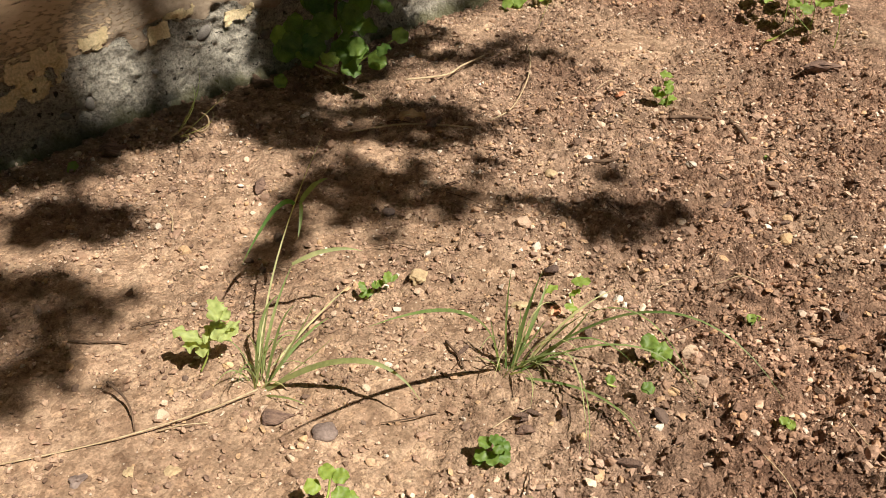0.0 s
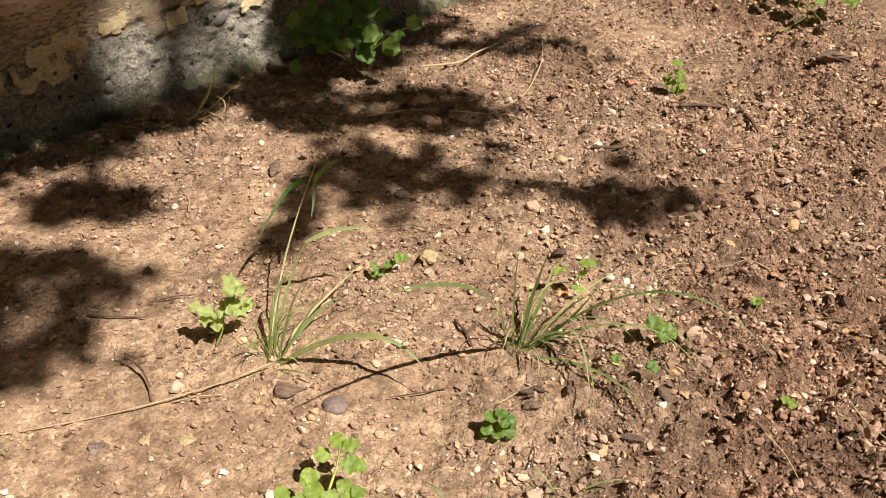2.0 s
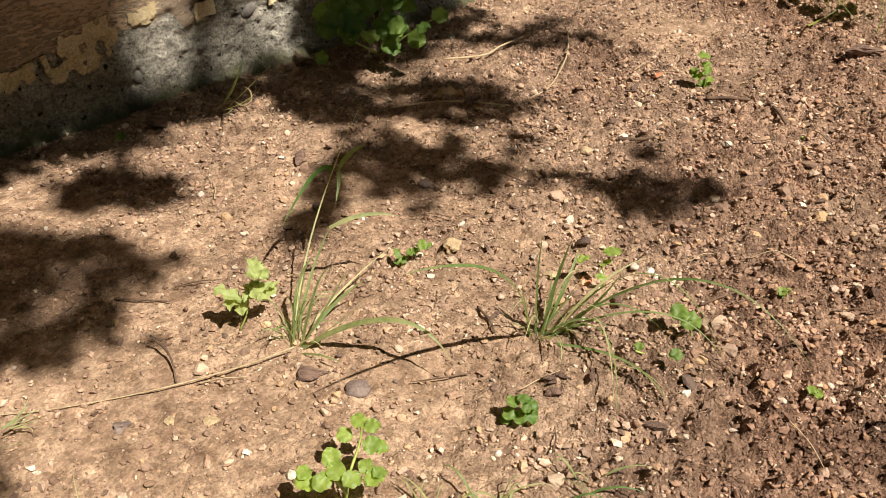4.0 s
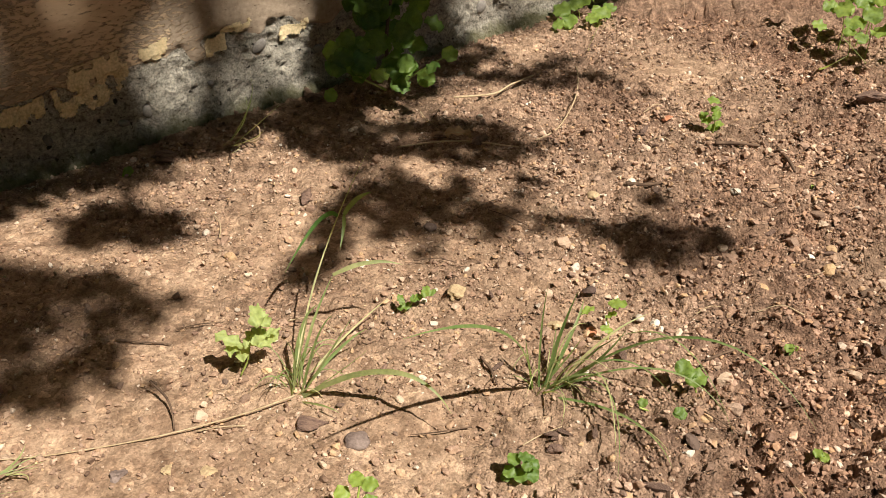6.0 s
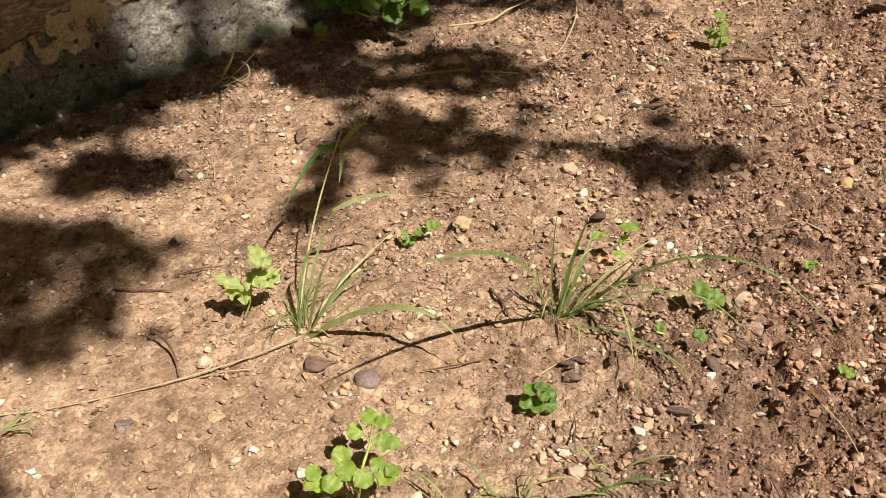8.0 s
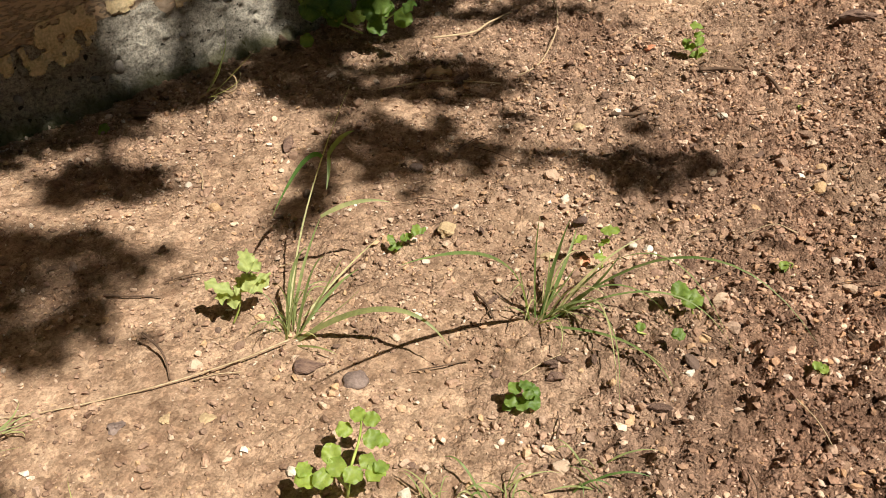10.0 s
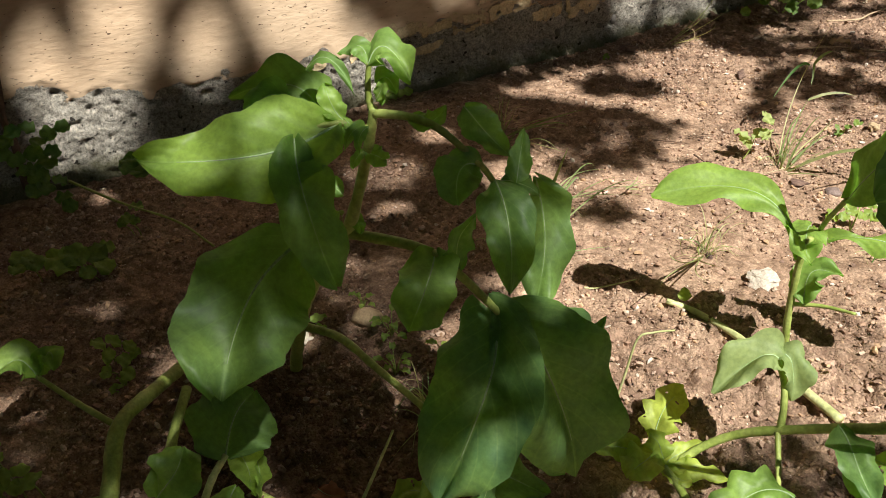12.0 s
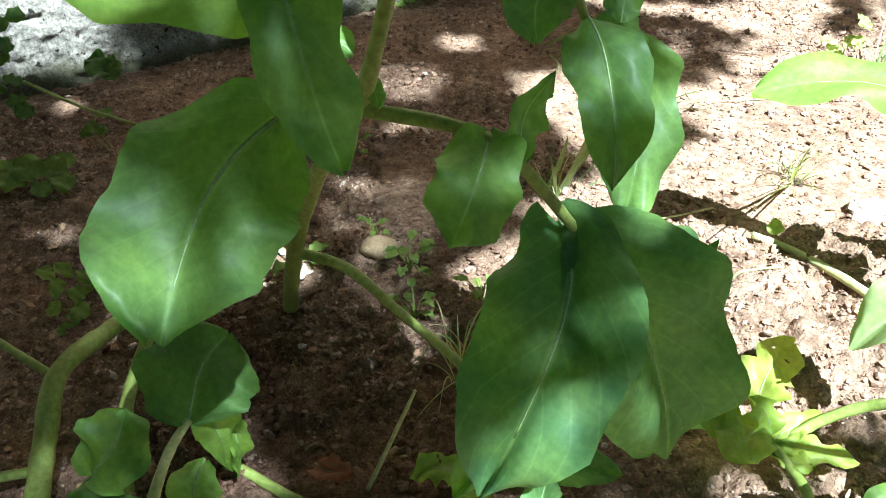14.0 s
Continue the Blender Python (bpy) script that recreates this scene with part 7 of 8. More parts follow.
bush = thing("low_weed", "bushy small-leaved weed beside the sprawling stems", "plant", "low weeds")
leaf(bush, (-0.838, -0.993, 0.090), (-0.847, -1.003, 0.091), (-0.857, -1.012, 0.091), 0.019, (0.411, -0.386, 0.826), "ovate", tint=0.86, material=SMALL, rib=False, cells=3, rows=8)
leaf(bush, (-0.820, -0.993, 0.079), (-0.828, -1.005, 0.084), (-0.837, -1.016, 0.086), 0.021, (0.507, -0.142, 0.850), "ovate", tint=0.75, material=SMALL, rib=False, cells=3, rows=8)
leaf(bush, (-0.827, -1.008, 0.083), (-0.834, -1.021, 0.081), (-0.841, -1.033, 0.077), 0.021, (0.331, -0.384, 0.862), "ovate", tint=0.80, material=SMALL, rib=False, cells=3, rows=8)
leaf(bush, (-0.810, -1.001, 0.077), (-0.812, -1.014, 0.076), (-0.814, -1.026, 0.072), 0.018, (0.193, -0.246, 0.950), "ovate", tint=0.77, material=SMALL, rib=False, cells=3, rows=8)
leaf(bush, (-0.821, -1.016, 0.071), (-0.814, -1.029, 0.070), (-0.808, -1.042, 0.067), 0.020, (0.555, 0.132, 0.821), "ovate", tint=0.68, material=SMALL, rib=False, cells=3, rows=8)
leaf(bush, (-0.783, -1.032, 0.060), (-0.793, -1.022, 0.065), (-0.802, -1.011, 0.067), 0.020, (0.051, -0.302, 0.952), "ovate", tint=0.83, material=SMALL, rib=False, cells=3, rows=8)
leaf(bush, (-0.779, -0.998, 0.061), (-0.785, -1.008, 0.065), (-0.792, -1.017, 0.066), 0.016, (0.492, -0.115, 0.863), "ovate", tint=0.80, material=SMALL, rib=False, cells=3, rows=8)
leaf(bush, (-0.772, -1.029, 0.055), (-0.768, -1.013, 0.059), (-0.764, -0.996, 0.060), 0.024, (0.017, -0.155, 0.988), "ovate", tint=0.76, material=SMALL, rib=False, cells=3, rows=8)
leaf(bush, (-0.787, -1.019, 0.059), (-0.776, -1.026, 0.060), (-0.765, -1.033, 0.058), 0.018, (0.003, -0.062, 0.998), "ovate", tint=0.68, material=SMALL, rib=False, cells=3, rows=8)
leaf(bush, (-0.781, -1.046, 0.059), (-0.787, -1.037, 0.067), (-0.794, -1.028, 0.073), 0.018, (0.340, -0.417, 0.843), "ovate", tint=0.70, material=SMALL, rib=False, cells=3, rows=8)
leaf(bush, (-0.807, -1.040, 0.075), (-0.796, -1.051, 0.071), (-0.787, -1.061, 0.063), 0.022, (0.516, -0.001, 0.857), "ovate", tint=0.71, material=SMALL, rib=False, cells=3, rows=8)
leaf(bush, (-0.814, -1.042, 0.069), (-0.826, -1.043, 0.077), (-0.840, -1.045, 0.082), 0.020, (0.458, -0.019, 0.889), "ovate", tint=0.88, material=SMALL, rib=False, cells=3, rows=8)
leaf(bush, (-0.835, -1.018, 0.099), (-0.839, -1.033, 0.098), (-0.844, -1.048, 0.094), 0.022, (0.401, -0.279, 0.872), "ovate", tint=0.78, material=SMALL, rib=False, cells=3, rows=8)
leaf(bush, (-0.861, -0.990, 0.090), (-0.852, -0.987, 0.090), (-0.844, -0.984, 0.088), 0.013, (0.163, -0.099, 0.982), "ovate", tint=0.77, material=SMALL, rib=False, cells=3, rows=8)
leaf(bush, (-0.839, -1.014, 0.115), (-0.849, -1.027, 0.114), (-0.859, -1.038, 0.111), 0.022, (0.348, -0.436, 0.830), "ovate", tint=0.68, material=SMALL, rib=False, cells=3, rows=8)
leaf(bush, (-0.847, -1.067, 0.078), (-0.832, -1.063, 0.074), (-0.818, -1.058, 0.067), 0.022, (0.413, -0.231, 0.881), "ovate", tint=0.90, material=SMALL, rib=False, cells=3, rows=8)
leaf(bush, (-0.764, -1.071, 0.070), (-0.779, -1.072, 0.072), (-0.795, -1.072, 0.071), 0.022, (0.046, -0.361, 0.931), "ovate", tint=0.72, material=SMALL, rib=False, cells=3, rows=8)
leaf(bush, (-0.760, -1.081, 0.068), (-0.774, -1.090, 0.074), (-0.788, -1.098, 0.076), 0.023, (0.343, -0.150, 0.927), "ovate", tint=0.79, material=SMALL, rib=False, cells=3, rows=8)
stem(bush, "stem", [(-0.837, -0.992, -0.004), (-0.838, -0.995, 0.043), (-0.847, -1.002, 0.089)], 0.0012, 0.0008)
stem(bush, "stem", [(-0.802, -1.003, -0.004), (-0.803, -1.006, 0.035), (-0.812, -1.013, 0.073)], 0.0012, 0.0008)
stem(bush, "stem", [(-0.776, -0.998, -0.004), (-0.777, -1.001, 0.030), (-0.786, -1.008, 0.063)], 0.0012, 0.0008)
stem(bush, "stem", [(-0.778, -1.027, -0.004), (-0.779, -1.030, 0.031), (-0.788, -1.037, 0.065)], 0.0012, 0.0008)
stem(bush, "stem", [(-0.829, -1.023, -0.004), (-0.830, -1.026, 0.046), (-0.839, -1.033, 0.095)], 0.0012, 0.0008)
stem(bush, "stem", [(-0.823, -1.053, -0.004), (-0.824, -1.056, 0.034), (-0.833, -1.063, 0.071)], 0.0012, 0.0008)
bush = thing("low_weed", "shaded seedling in front of the sprawling stems", "plant", "low weeds")
leaf(bush, (-0.698, -1.130, 0.049), (-0.700, -1.146, 0.049), (-0.704, -1.161, 0.046), 0.030, (0.326, -0.132, 0.936), "round", tint=0.58, material=SMALL, rib=False, cells=3, rows=8)
leaf(bush, (-0.666, -1.142, 0.048), (-0.675, -1.151, 0.052), (-0.685, -1.159, 0.053), 0.025, (0.347, -0.158, 0.925), "round", tint=0.60, material=SMALL, rib=False, cells=3, rows=8)
leaf(bush, (-0.682, -1.176, 0.054), (-0.688, -1.164, 0.059), (-0.695, -1.152, 0.062), 0.027, (0.176, -0.217, 0.960), "round", tint=0.73, material=SMALL, rib=False, cells=3, rows=8)
leaf(bush, (-0.564, -1.031, -0.016), (-0.570, -1.034, -0.014), (-0.577, -1.038, -0.013), 0.015, (0.193, 0.108, 0.975), "round", tint=0.61, material=SMALL, rib=False, cells=3, rows=8)
leaf(bush, (-0.563, -1.033, -0.019), (-0.558, -1.027, -0.019), (-0.554, -1.021, -0.020), 0.015, (0.258, -0.124, 0.958), "round", tint=0.69, material=SMALL, rib=False, cells=3, rows=8)
leaf(bush, (-0.547, -1.037, -0.014), (-0.555, -1.039, -0.014), (-0.562, -1.040, -0.015), 0.015, (-0.057, -0.205, 0.977), "round", tint=0.72, material=SMALL, rib=False, cells=3, rows=8)
stem(bush, "stem", [(-0.691, -1.136, -0.004), (-0.692, -1.139, 0.022), (-0.701, -1.146, 0.046)], 0.0012, 0.0008)
stem(bush, "stem", [(-0.560, -1.025, -0.004), (-0.561, -1.028, -0.009), (-0.570, -1.035, -0.016)], 0.0012, 0.0008)
bush = thing("wall_climber", "woody dark stem with small leaves leaning on the wall", "plant")
leaf(bush, (-1.307, -0.527, 0.137), (-1.296, -0.515, 0.142), (-1.287, -0.502, 0.145), 0.031, (0.343, -0.522, 0.781), "round", tint=0.30, material=SMALL, rib=False, cells=3, rows=8)
leaf(bush, (-1.266, -0.470, 0.150), (-1.276, -0.477, 0.157), (-1.288, -0.483, 0.162), 0.027, (0.529, -0.177, 0.830), "round", tint=0.17, material=SMALL, rib=False, cells=3, rows=8)
leaf(bush, (-1.240, -0.455, 0.151), (-1.239, -0.469, 0.147), (-1.240, -0.483, 0.142), 0.029, (0.595, -0.257, 0.762), "round", tint=0.24, material=SMALL, rib=False, cells=3, rows=8)
leaf(bush, (-1.233, -0.459, 0.153), (-1.225, -0.448, 0.153), (-1.219, -0.436, 0.151), 0.025, (0.623, -0.343, 0.703), "round", tint=0.12, material=SMALL, rib=False, cells=3, rows=8)
leaf(bush, (-1.241, -0.487, 0.124), (-1.250, -0.500, 0.124), (-1.261, -0.512, 0.121), 0.031, (0.526, -0.504, 0.685), "round", tint=0.23, material=SMALL, rib=False, cells=3, rows=8)
leaf(bush, (-1.249, -0.504, 0.107), (-1.229, -0.500, 0.108), (-1.209, -0.495, 0.105), 0.039, (0.086, -0.109, 0.990), "round", tint=0.29, material=SMALL, rib=False, cells=3, rows=8)
leaf(bush, (-1.220, -0.507, 0.100), (-1.226, -0.525, 0.097), (-1.235, -0.541, 0.091), 0.037, (0.586, -0.451, 0.673), "round", tint=0.26, material=SMALL, rib=False, cells=3, rows=8)
leaf(bush, (-1.194, -0.535, 0.062), (-1.183, -0.525, 0.064), (-1.172, -0.515, 0.064), 0.028, (0.134, -0.209, 0.969), "round", tint=0.30, material=SMALL, rib=False, cells=3, rows=8)
leaf(bush, (-1.208, -0.514, 0.092), (-1.197, -0.510, 0.086), (-1.189, -0.505, 0.078), 0.024, (0.575, 0.070, 0.816), "round", tint=0.16, material=SMALL, rib=False, cells=3, rows=8)
leaf(bush, (-1.273, -0.538, 0.119), (-1.266, -0.524, 0.120), (-1.261, -0.510, 0.119), 0.029, (0.542, -0.224, 0.810), "round", tint=0.29, material=SMALL, rib=False, cells=3, rows=8)
leaf(bush, (-1.294, -0.539, 0.128), (-1.286, -0.528, 0.128), (-1.279, -0.517, 0.127), 0.025, (0.617, -0.398, 0.678), "round", tint=0.24, material=SMALL, rib=False, cells=3, rows=8)
leaf(bush, (-1.103, -0.413, 0.065), (-1.126, -0.415, 0.077), (-1.151, -0.415, 0.083), 0.049, (0.352, -0.243, 0.904), "round", tint=0.17, material=SMALL, rib=False, cells=3, rows=8)
leaf(bush, (-1.090, -0.415, 0.069), (-1.109, -0.414, 0.073), (-1.128, -0.409, 0.074), 0.036, (0.001, -0.622, 0.783), "round", tint=0.25, material=SMALL, rib=False, cells=3, rows=8)
leaf(bush, (-1.277, -0.528, 0.149), (-1.290, -0.533, 0.156), (-1.304, -0.538, 0.161), 0.029, (0.437, -0.122, 0.891), "round", tint=0.29, material=SMALL, rib=False, cells=3, rows=8)
leaf(bush, (-1.292, -0.512, 0.159), (-1.282, -0.502, 0.160), (-1.274, -0.490, 0.159), 0.027, (0.529, -0.429, 0.732), "round", tint=0.10, material=SMALL, rib=False, cells=3, rows=8)
leaf(bush, (-1.251, -0.478, 0.143), (-1.240, -0.490, 0.144), (-1.229, -0.501, 0.141), 0.031, (0.073, -0.036, 0.997), "round", tint=0.26, material=SMALL, rib=False, cells=3, rows=8)
leaf(bush, (-1.253, -0.545, 0.106), (-1.240, -0.533, 0.109), (-1.228, -0.521, 0.108), 0.033, (0.140, -0.215, 0.966), "round", tint=0.29, material=SMALL, rib=False, cells=3, rows=8)
leaf(bush, (-1.209, -0.479, 0.121), (-1.217, -0.490, 0.127), (-1.228, -0.501, 0.130), 0.028, (0.564, -0.125, 0.816), "round", tint=0.18, material=SMALL, rib=False, cells=3, rows=8)
leaf(bush, (-1.211, -0.547, 0.082), (-1.210, -0.531, 0.082), (-1.212, -0.515, 0.080), 0.030, (0.654, 0.058, 0.754), "round", tint=0.18, material=SMALL, rib=False, cells=3, rows=8)
leaf(bush, (-1.213, -0.555, 0.072), (-1.221, -0.547, 0.081), (-1.231, -0.538, 0.089), 0.028, (0.597, -0.155, 0.787), "round", tint=0.19, material=SMALL, rib=False, cells=3, rows=8)
leaf(bush, (-1.173, -0.543, 0.051), (-1.167, -0.531, 0.054), (-1.162, -0.518, 0.055), 0.026, (0.635, -0.397, 0.663), "round", tint=0.24, material=SMALL, rib=False, cells=3, rows=8)
stem(bush, "stem", [(-1.363, -0.454, 0.000), (-1.341, -0.467, 0.070), (-1.338, -0.464, 0.113), (-1.341, -0.466, 0.158), (-1.333, -0.457, 0.228), (-1.325, -0.448, 0.324)], 0.0075, 0.0055, TWIG)
for x, y, n, size, seed in ((-0.72, -0.40, 7, 0.013, 71), (-0.535, -0.60, 9, 0.014, 72), (-0.50, -0.66, 7, 0.012, 73), (-0.66, -0.64, 6, 0.020, 74), (-0.60, -0.56, 5, 0.010, 75), (-0.44, -0.62, 6, 0.012, 76)):
    bush = thing("weed_seedling", "small green weed seedling among shaded clods", "plant", "low weeds")
    r = random.Random(seed)
    o = Vector((x, y, ground_at(x, y)))
    for k in range(n):
        g = k * 2.4 + r.uniform(-0.4, 0.4)
        u = Vector((math.cos(g), math.sin(g), 0))
        e = o + u * (size * r.uniform(0.5, 1.3)) + Vector((0, 0, 0.012 + 0.004 * k * r.uniform(0.6, 1.2)))
        stem(bush, "stem", [o - Vector((0, 0, 0.003)), (o + e) / 2 + Vector((0, 0, 0.004)), e], 0.0010, 0.0006)
        leaf(bush, e, e + u * (size * 0.6) + Vector((0, 0, 0.003)), e + u * (size * 1.2), size * 0.85, u * 0.3 + Vector((0.1, -0.1, 0.9)), "ovate", tint=r.uniform(0.4, 0.8), material=SMALL, rib=False, cells=3, rows=8)
runner = thing("runner_stem", "thin green runner lying over shaded soil", "plant")
stem(runner, "stem", [(-1.181, -0.506, 0.085), (-1.079, -0.504, 0.061), (-0.961, -0.512, 0.054), (-0.875, -0.534, 0.039)], 0.0025, 0.0018)
runner = thing("runner_stem", "thick pale yellow stem lying on sunlit soil", "plant")
stem(runner, "stem", [(-0.198, -0.402, 0.012), (-0.153, -0.403, 0.006), (-0.089, -0.452, 0.006), (-0.023, -0.508, 0.006), (0.037, -0.563, 0.006)], 0.0045, 0.006, PALESTEM)
leaf(runner, (-0.175, -0.398, 0.014), (-0.176, -0.392, 0.022), (-0.177, -0.386, 0.030), 0.02, (0.2, -0.3, 0.9), "ovate", tint=0.95, material=SMALL, rib=False, cells=3, rows=8)
straw = thing("straw_stem", "long dry straw stem lying across the dust", "dry stem")
stem(straw, "stem", [(-0.361, -0.106, 0.006), (-0.296, -0.082, 0.005), (-0.209, -0.046, 0.006), (-0.131, 0.002, 0.008), (-0.081, 0.039, 0.012)], 0.0006, 0.0010, STRAW)
straw = thing("curled_root", "pale curled root standing out of shaded soil", "root")
stem(straw, "root", [(-0.395, 0.575, 0.004), (-0.376, 0.598, 0.014), (-0.352, 0.588, 0.012), (-0.336, 0.588, 0.020), (-0.335, 0.590, 0.040), (-0.347, 0.594, 0.046)], 0.0020, 0.0012, STRAW)
straw = thing("straw_stem", "thin curved dry straw on bare soil", "dry stem")
stem(straw, "stem", [(0.109, 0.682, 0.005), (0.140, 0.755, 0.007), (0.161, 0.862, 0.008), (0.155, 0.997, 0.006), (0.134, 1.082, 0.006)], 0.0012, 0.0012, STRAW)
straw = thing("straw_stem", "thin dry stalk lying in dappled shade", "dry stem")
stem(straw, "stem", [(-0.058, 0.836, 0.005), (0.010, 0.867, 0.006), (0.037, 0.902, 0.008), (0.073, 0.958, 0.010)], 0.0022, 0.0016, STRAW)
straw = thing("straw_stem", "thin dry stalk lying on trodden soil", "dry stem")
stem(straw, "stem", [(-0.116, 0.639, 0.005), (-0.043, 0.657, 0.006), (0.011, 0.670, 0.008), (0.083, 0.659, 0.006)], 0.0018, 0.0014, STRAW)
straw = thing("straw_stem", "thin pale grass stalk arching over shaded clods", "dry stem")
stem(straw, "stem", [(-0.217, -0.607, -0.000), (-0.210, -0.605, 0.046), (-0.200, -0.603, 0.100), (-0.183, -0.598, 0.111), (-0.160, -0.593, 0.117)], 0.0018, 0.0011, PALESTEM)
straw = thing("straw_stem", "thin pale stalk leaning over sunlit soil", "dry stem")
stem(straw, "stem", [(-0.317, -0.407, 0.000), (-0.298, -0.401, 0.006), (-0.246, -0.386, 0.021)], 0.0015, 0.0009, PALESTEM)
straw = thing("straw_stem", "thin dark-green stalk rising from shaded soil", "dry stem")
stem(straw, "stem", [(-0.442, -0.873, 0.000), (-0.417, -0.852, 0.070), (-0.405, -0.842, 0.105)], 0.0022, 0.0013, PALESTEM)
twig = thing("twig", "dark curved twig standing in dust", "twig", "twigs")
stem(twig, "stick", [(-0.235, 0.016, 0.020), (-0.213, 0.004, 0.015), (-0.201, -0.008, 0.008), (-0.191, -0.026, 0.003)], 0.0015, 0.0009, TWIG)
twig = thing("twig", "dark dry twig on pebbly soil", "twig", "twigs")
stem(twig, "stick", [(0.258, 0.582, 0.006), (0.287, 0.583, 0.008), (0.315, 0.587, 0.006)], 0.0035, 0.0021, TWIG)
twig = thing("twig", "dark dry twig on crumbly soil", "twig", "twigs")
stem(twig, "stick", [(0.500, 0.743, 0.006), (0.507, 0.691, 0.008), (0.512, 0.650, 0.006)], 0.0038, 0.0023, TWIG)
twig = thing("twig", "dark dry twig beside a seedling", "twig", "twigs")
stem(twig, "stick", [(0.399, 0.737, 0.006), (0.433, 0.740, 0.008), (0.469, 0.740, 0.006)], 0.0038, 0.0023, TWIG)
twig = thing("twig", "thin dry twig on crumbly soil", "twig", "twigs")
stem(twig, "stick", [(0.359, 0.199, 0.005), (0.385, 0.212, 0.007), (0.405, 0.226, 0.006)], 0.0018, 0.0011, TWIG)
twig = thing("twig", "thin dry twig on loose soil", "twig", "twigs")
stem(twig, "stick", [(0.105, 0.147, 0.004), (0.122, 0.121, 0.005), (0.130, 0.105, 0.004)], 0.0018, 0.0011, TWIG)
twig = thing("twig", "short dry twig on trodden soil", "twig", "twigs")
stem(twig, "stick", [(-0.325, 0.096, 0.004), (-0.290, 0.098, 0.005), (-0.257, 0.102, 0.004)], 0.0015, 0.0009, TWIG)
stone("pebble", 0.001, -0.003, (0.0275, 0.0224, 0.0179), GREY, "smooth dark grey river pebble on dusty soil", "stone", 10, 1, 0.18, 0.30, 0.70)
stone("pebble", 0.057, 0.247, (0.0241, 0.0302, 0.0193), TAN, "rounded yellow-tan pebble on crumbly soil", "stone", 0, 2, 0.18, 0.36, 0.80)
stone("pebble", 0.398, 0.087, (0.0127, 0.0175, 0.0102), PALE, "small white pebble on crumbly soil", "stone", 0, 3, 0.18, 0.20, 0.80)
stone("pebble", -0.217, -0.094, (0.0159, 0.0168, 0.0127), GREY, "small dark purple-grey pebble on dust", "stone", 0, 4, 0.18, 0.36, 0.80)
stone("pebble", -0.173, -0.078, (0.0109, 0.0167, 0.0080), TAN, "small yellow pebble half sunk in dust", "stone", 0, 5, 0.18, 0.36, 0.80)
stone("pebble", -0.131, -0.070, (0.0179, 0.0164, 0.0070), TAN, "flat tan stone half sunk in dust", "stone", 0, 6, 0.18, 0.36, 0.80)
stone("bark_chip", -0.209, 0.450, (0.0223, 0.0364, 0.0180), BARK, "brown flat bark chip standing on the soil", "bark", 20, 7, 0.18, 0.35, 0.80)
stone("bark_chip", -0.057, 0.012, (0.0406, 0.0261, 0.0160), BARK, "flat cracked purple-brown bark chip beside grass", "bark", 0, 8, 0.18, 0.35, 0.60)
stone("bark_chip", 0.203, 0.027, (0.0238, 0.0179, 0.0140), BARK, "dark bark chip on loose soil", "bark", 20, 9, 0.18, 0.35, 0.80)
stone("pebble", 0.185, 0.227, (0.0194, 0.0225, 0.0155), TAN, "pale tan stone behind the grass tuft", "stone", 0, 10, 0.18, 0.40, 0.80)
stone("pebble", 0.226, 0.224, (0.0138, 0.0190, 0.0111), BRICK, "reddish brown pebble beside grass", "stone", 0, 11, 0.18, 0.20, 0.80)
stone("pebble", 0.283, 0.255, (0.0113, 0.0133, 0.0091), PALE, "pale pebble on pebbly soil", "stone", 0, 12, 0.18, 0.20, 0.80)
stone("pebble", 0.421, 0.590, (0.0162, 0.0147, 0.0117), PALE, "white pebble on pebbly soil", "stone", 0, 13, 0.18, 0.20, 0.80)
stone("pebble", 0.212, 0.533, (0.0223, 0.0172, 0.0137), TAN, "pale stone on bare soil", "stone", 0, 14, 0.18, 0.20, 0.80)
stone("brick_shard", 0.321, 0.810, (0.030, 0.026, 0.016), BRICK, "orange-red brick shard on loose soil", "shard", 30, 15, 0.18, 0.35, 0.80)
dead = thing("dry_leaf", "curled tan dead leaf in dappled shade", "dry leaf")
leaf(dead, settle((-0.042, 0.683, 0.008)), settle((-0.021, 0.679, 0.018)), settle((0.000, 0.685, 0.014)), 0.027, (0.1, -0.2, 0.95), "ovate", fold=0.45, wave=0.006, tint=0.9, material=DRYLEAF)
stone("bark_chip", 0.016, 0.674, (0.0342, 0.0237, 0.0200), BARK, "flat dark bark chip in the shade", "bark", 60, 17, 0.18, 0.40, 0.80)
stone("bark_chip", -0.469, 0.516, (0.0576, 0.0264, 0.0200), BARK, "dark bark scrap under the wall foot", "bark", 10, 18, 0.18, 0.40, 0.80)
stone("bark_chip", -0.313, 0.782, (0.0488, 0.0531, 0.0300), TWIG, "black chip beside the wall foot", "bark", 0, 19, 0.18, 0.40, 0.80)
stone("pebble", -0.069, 0.968, (0.0158, 0.0184, 0.0127), PALE, "white pebble near the wall climber", "stone", 0, 20, 0.18, 0.20, 0.80)
stone("pebble", -0.010, 0.406, (0.0192, 0.0160, 0.0128), GREY, "grey stone on shaded soil", "stone", 0, 21, 0.18, 0.20, 0.80)
stone("stone", -0.079, -0.297, (0.0632, 0.0571, 0.0300), PALE, "pale lumpy stone on sunlit soil", "stone", 10, 22, 0.18, 0.40, 0.80)
stone("stone", -0.582, -0.581, (0.0457, 0.0367, 0.0294), TAN, "rounded tan stone in the plant's shade", "stone", 10, 23, 0.18, 0.15, 0.90)
dead = thing("dry_leaf", "crumpled red-brown dead leaf on dark soil", "dry leaf")
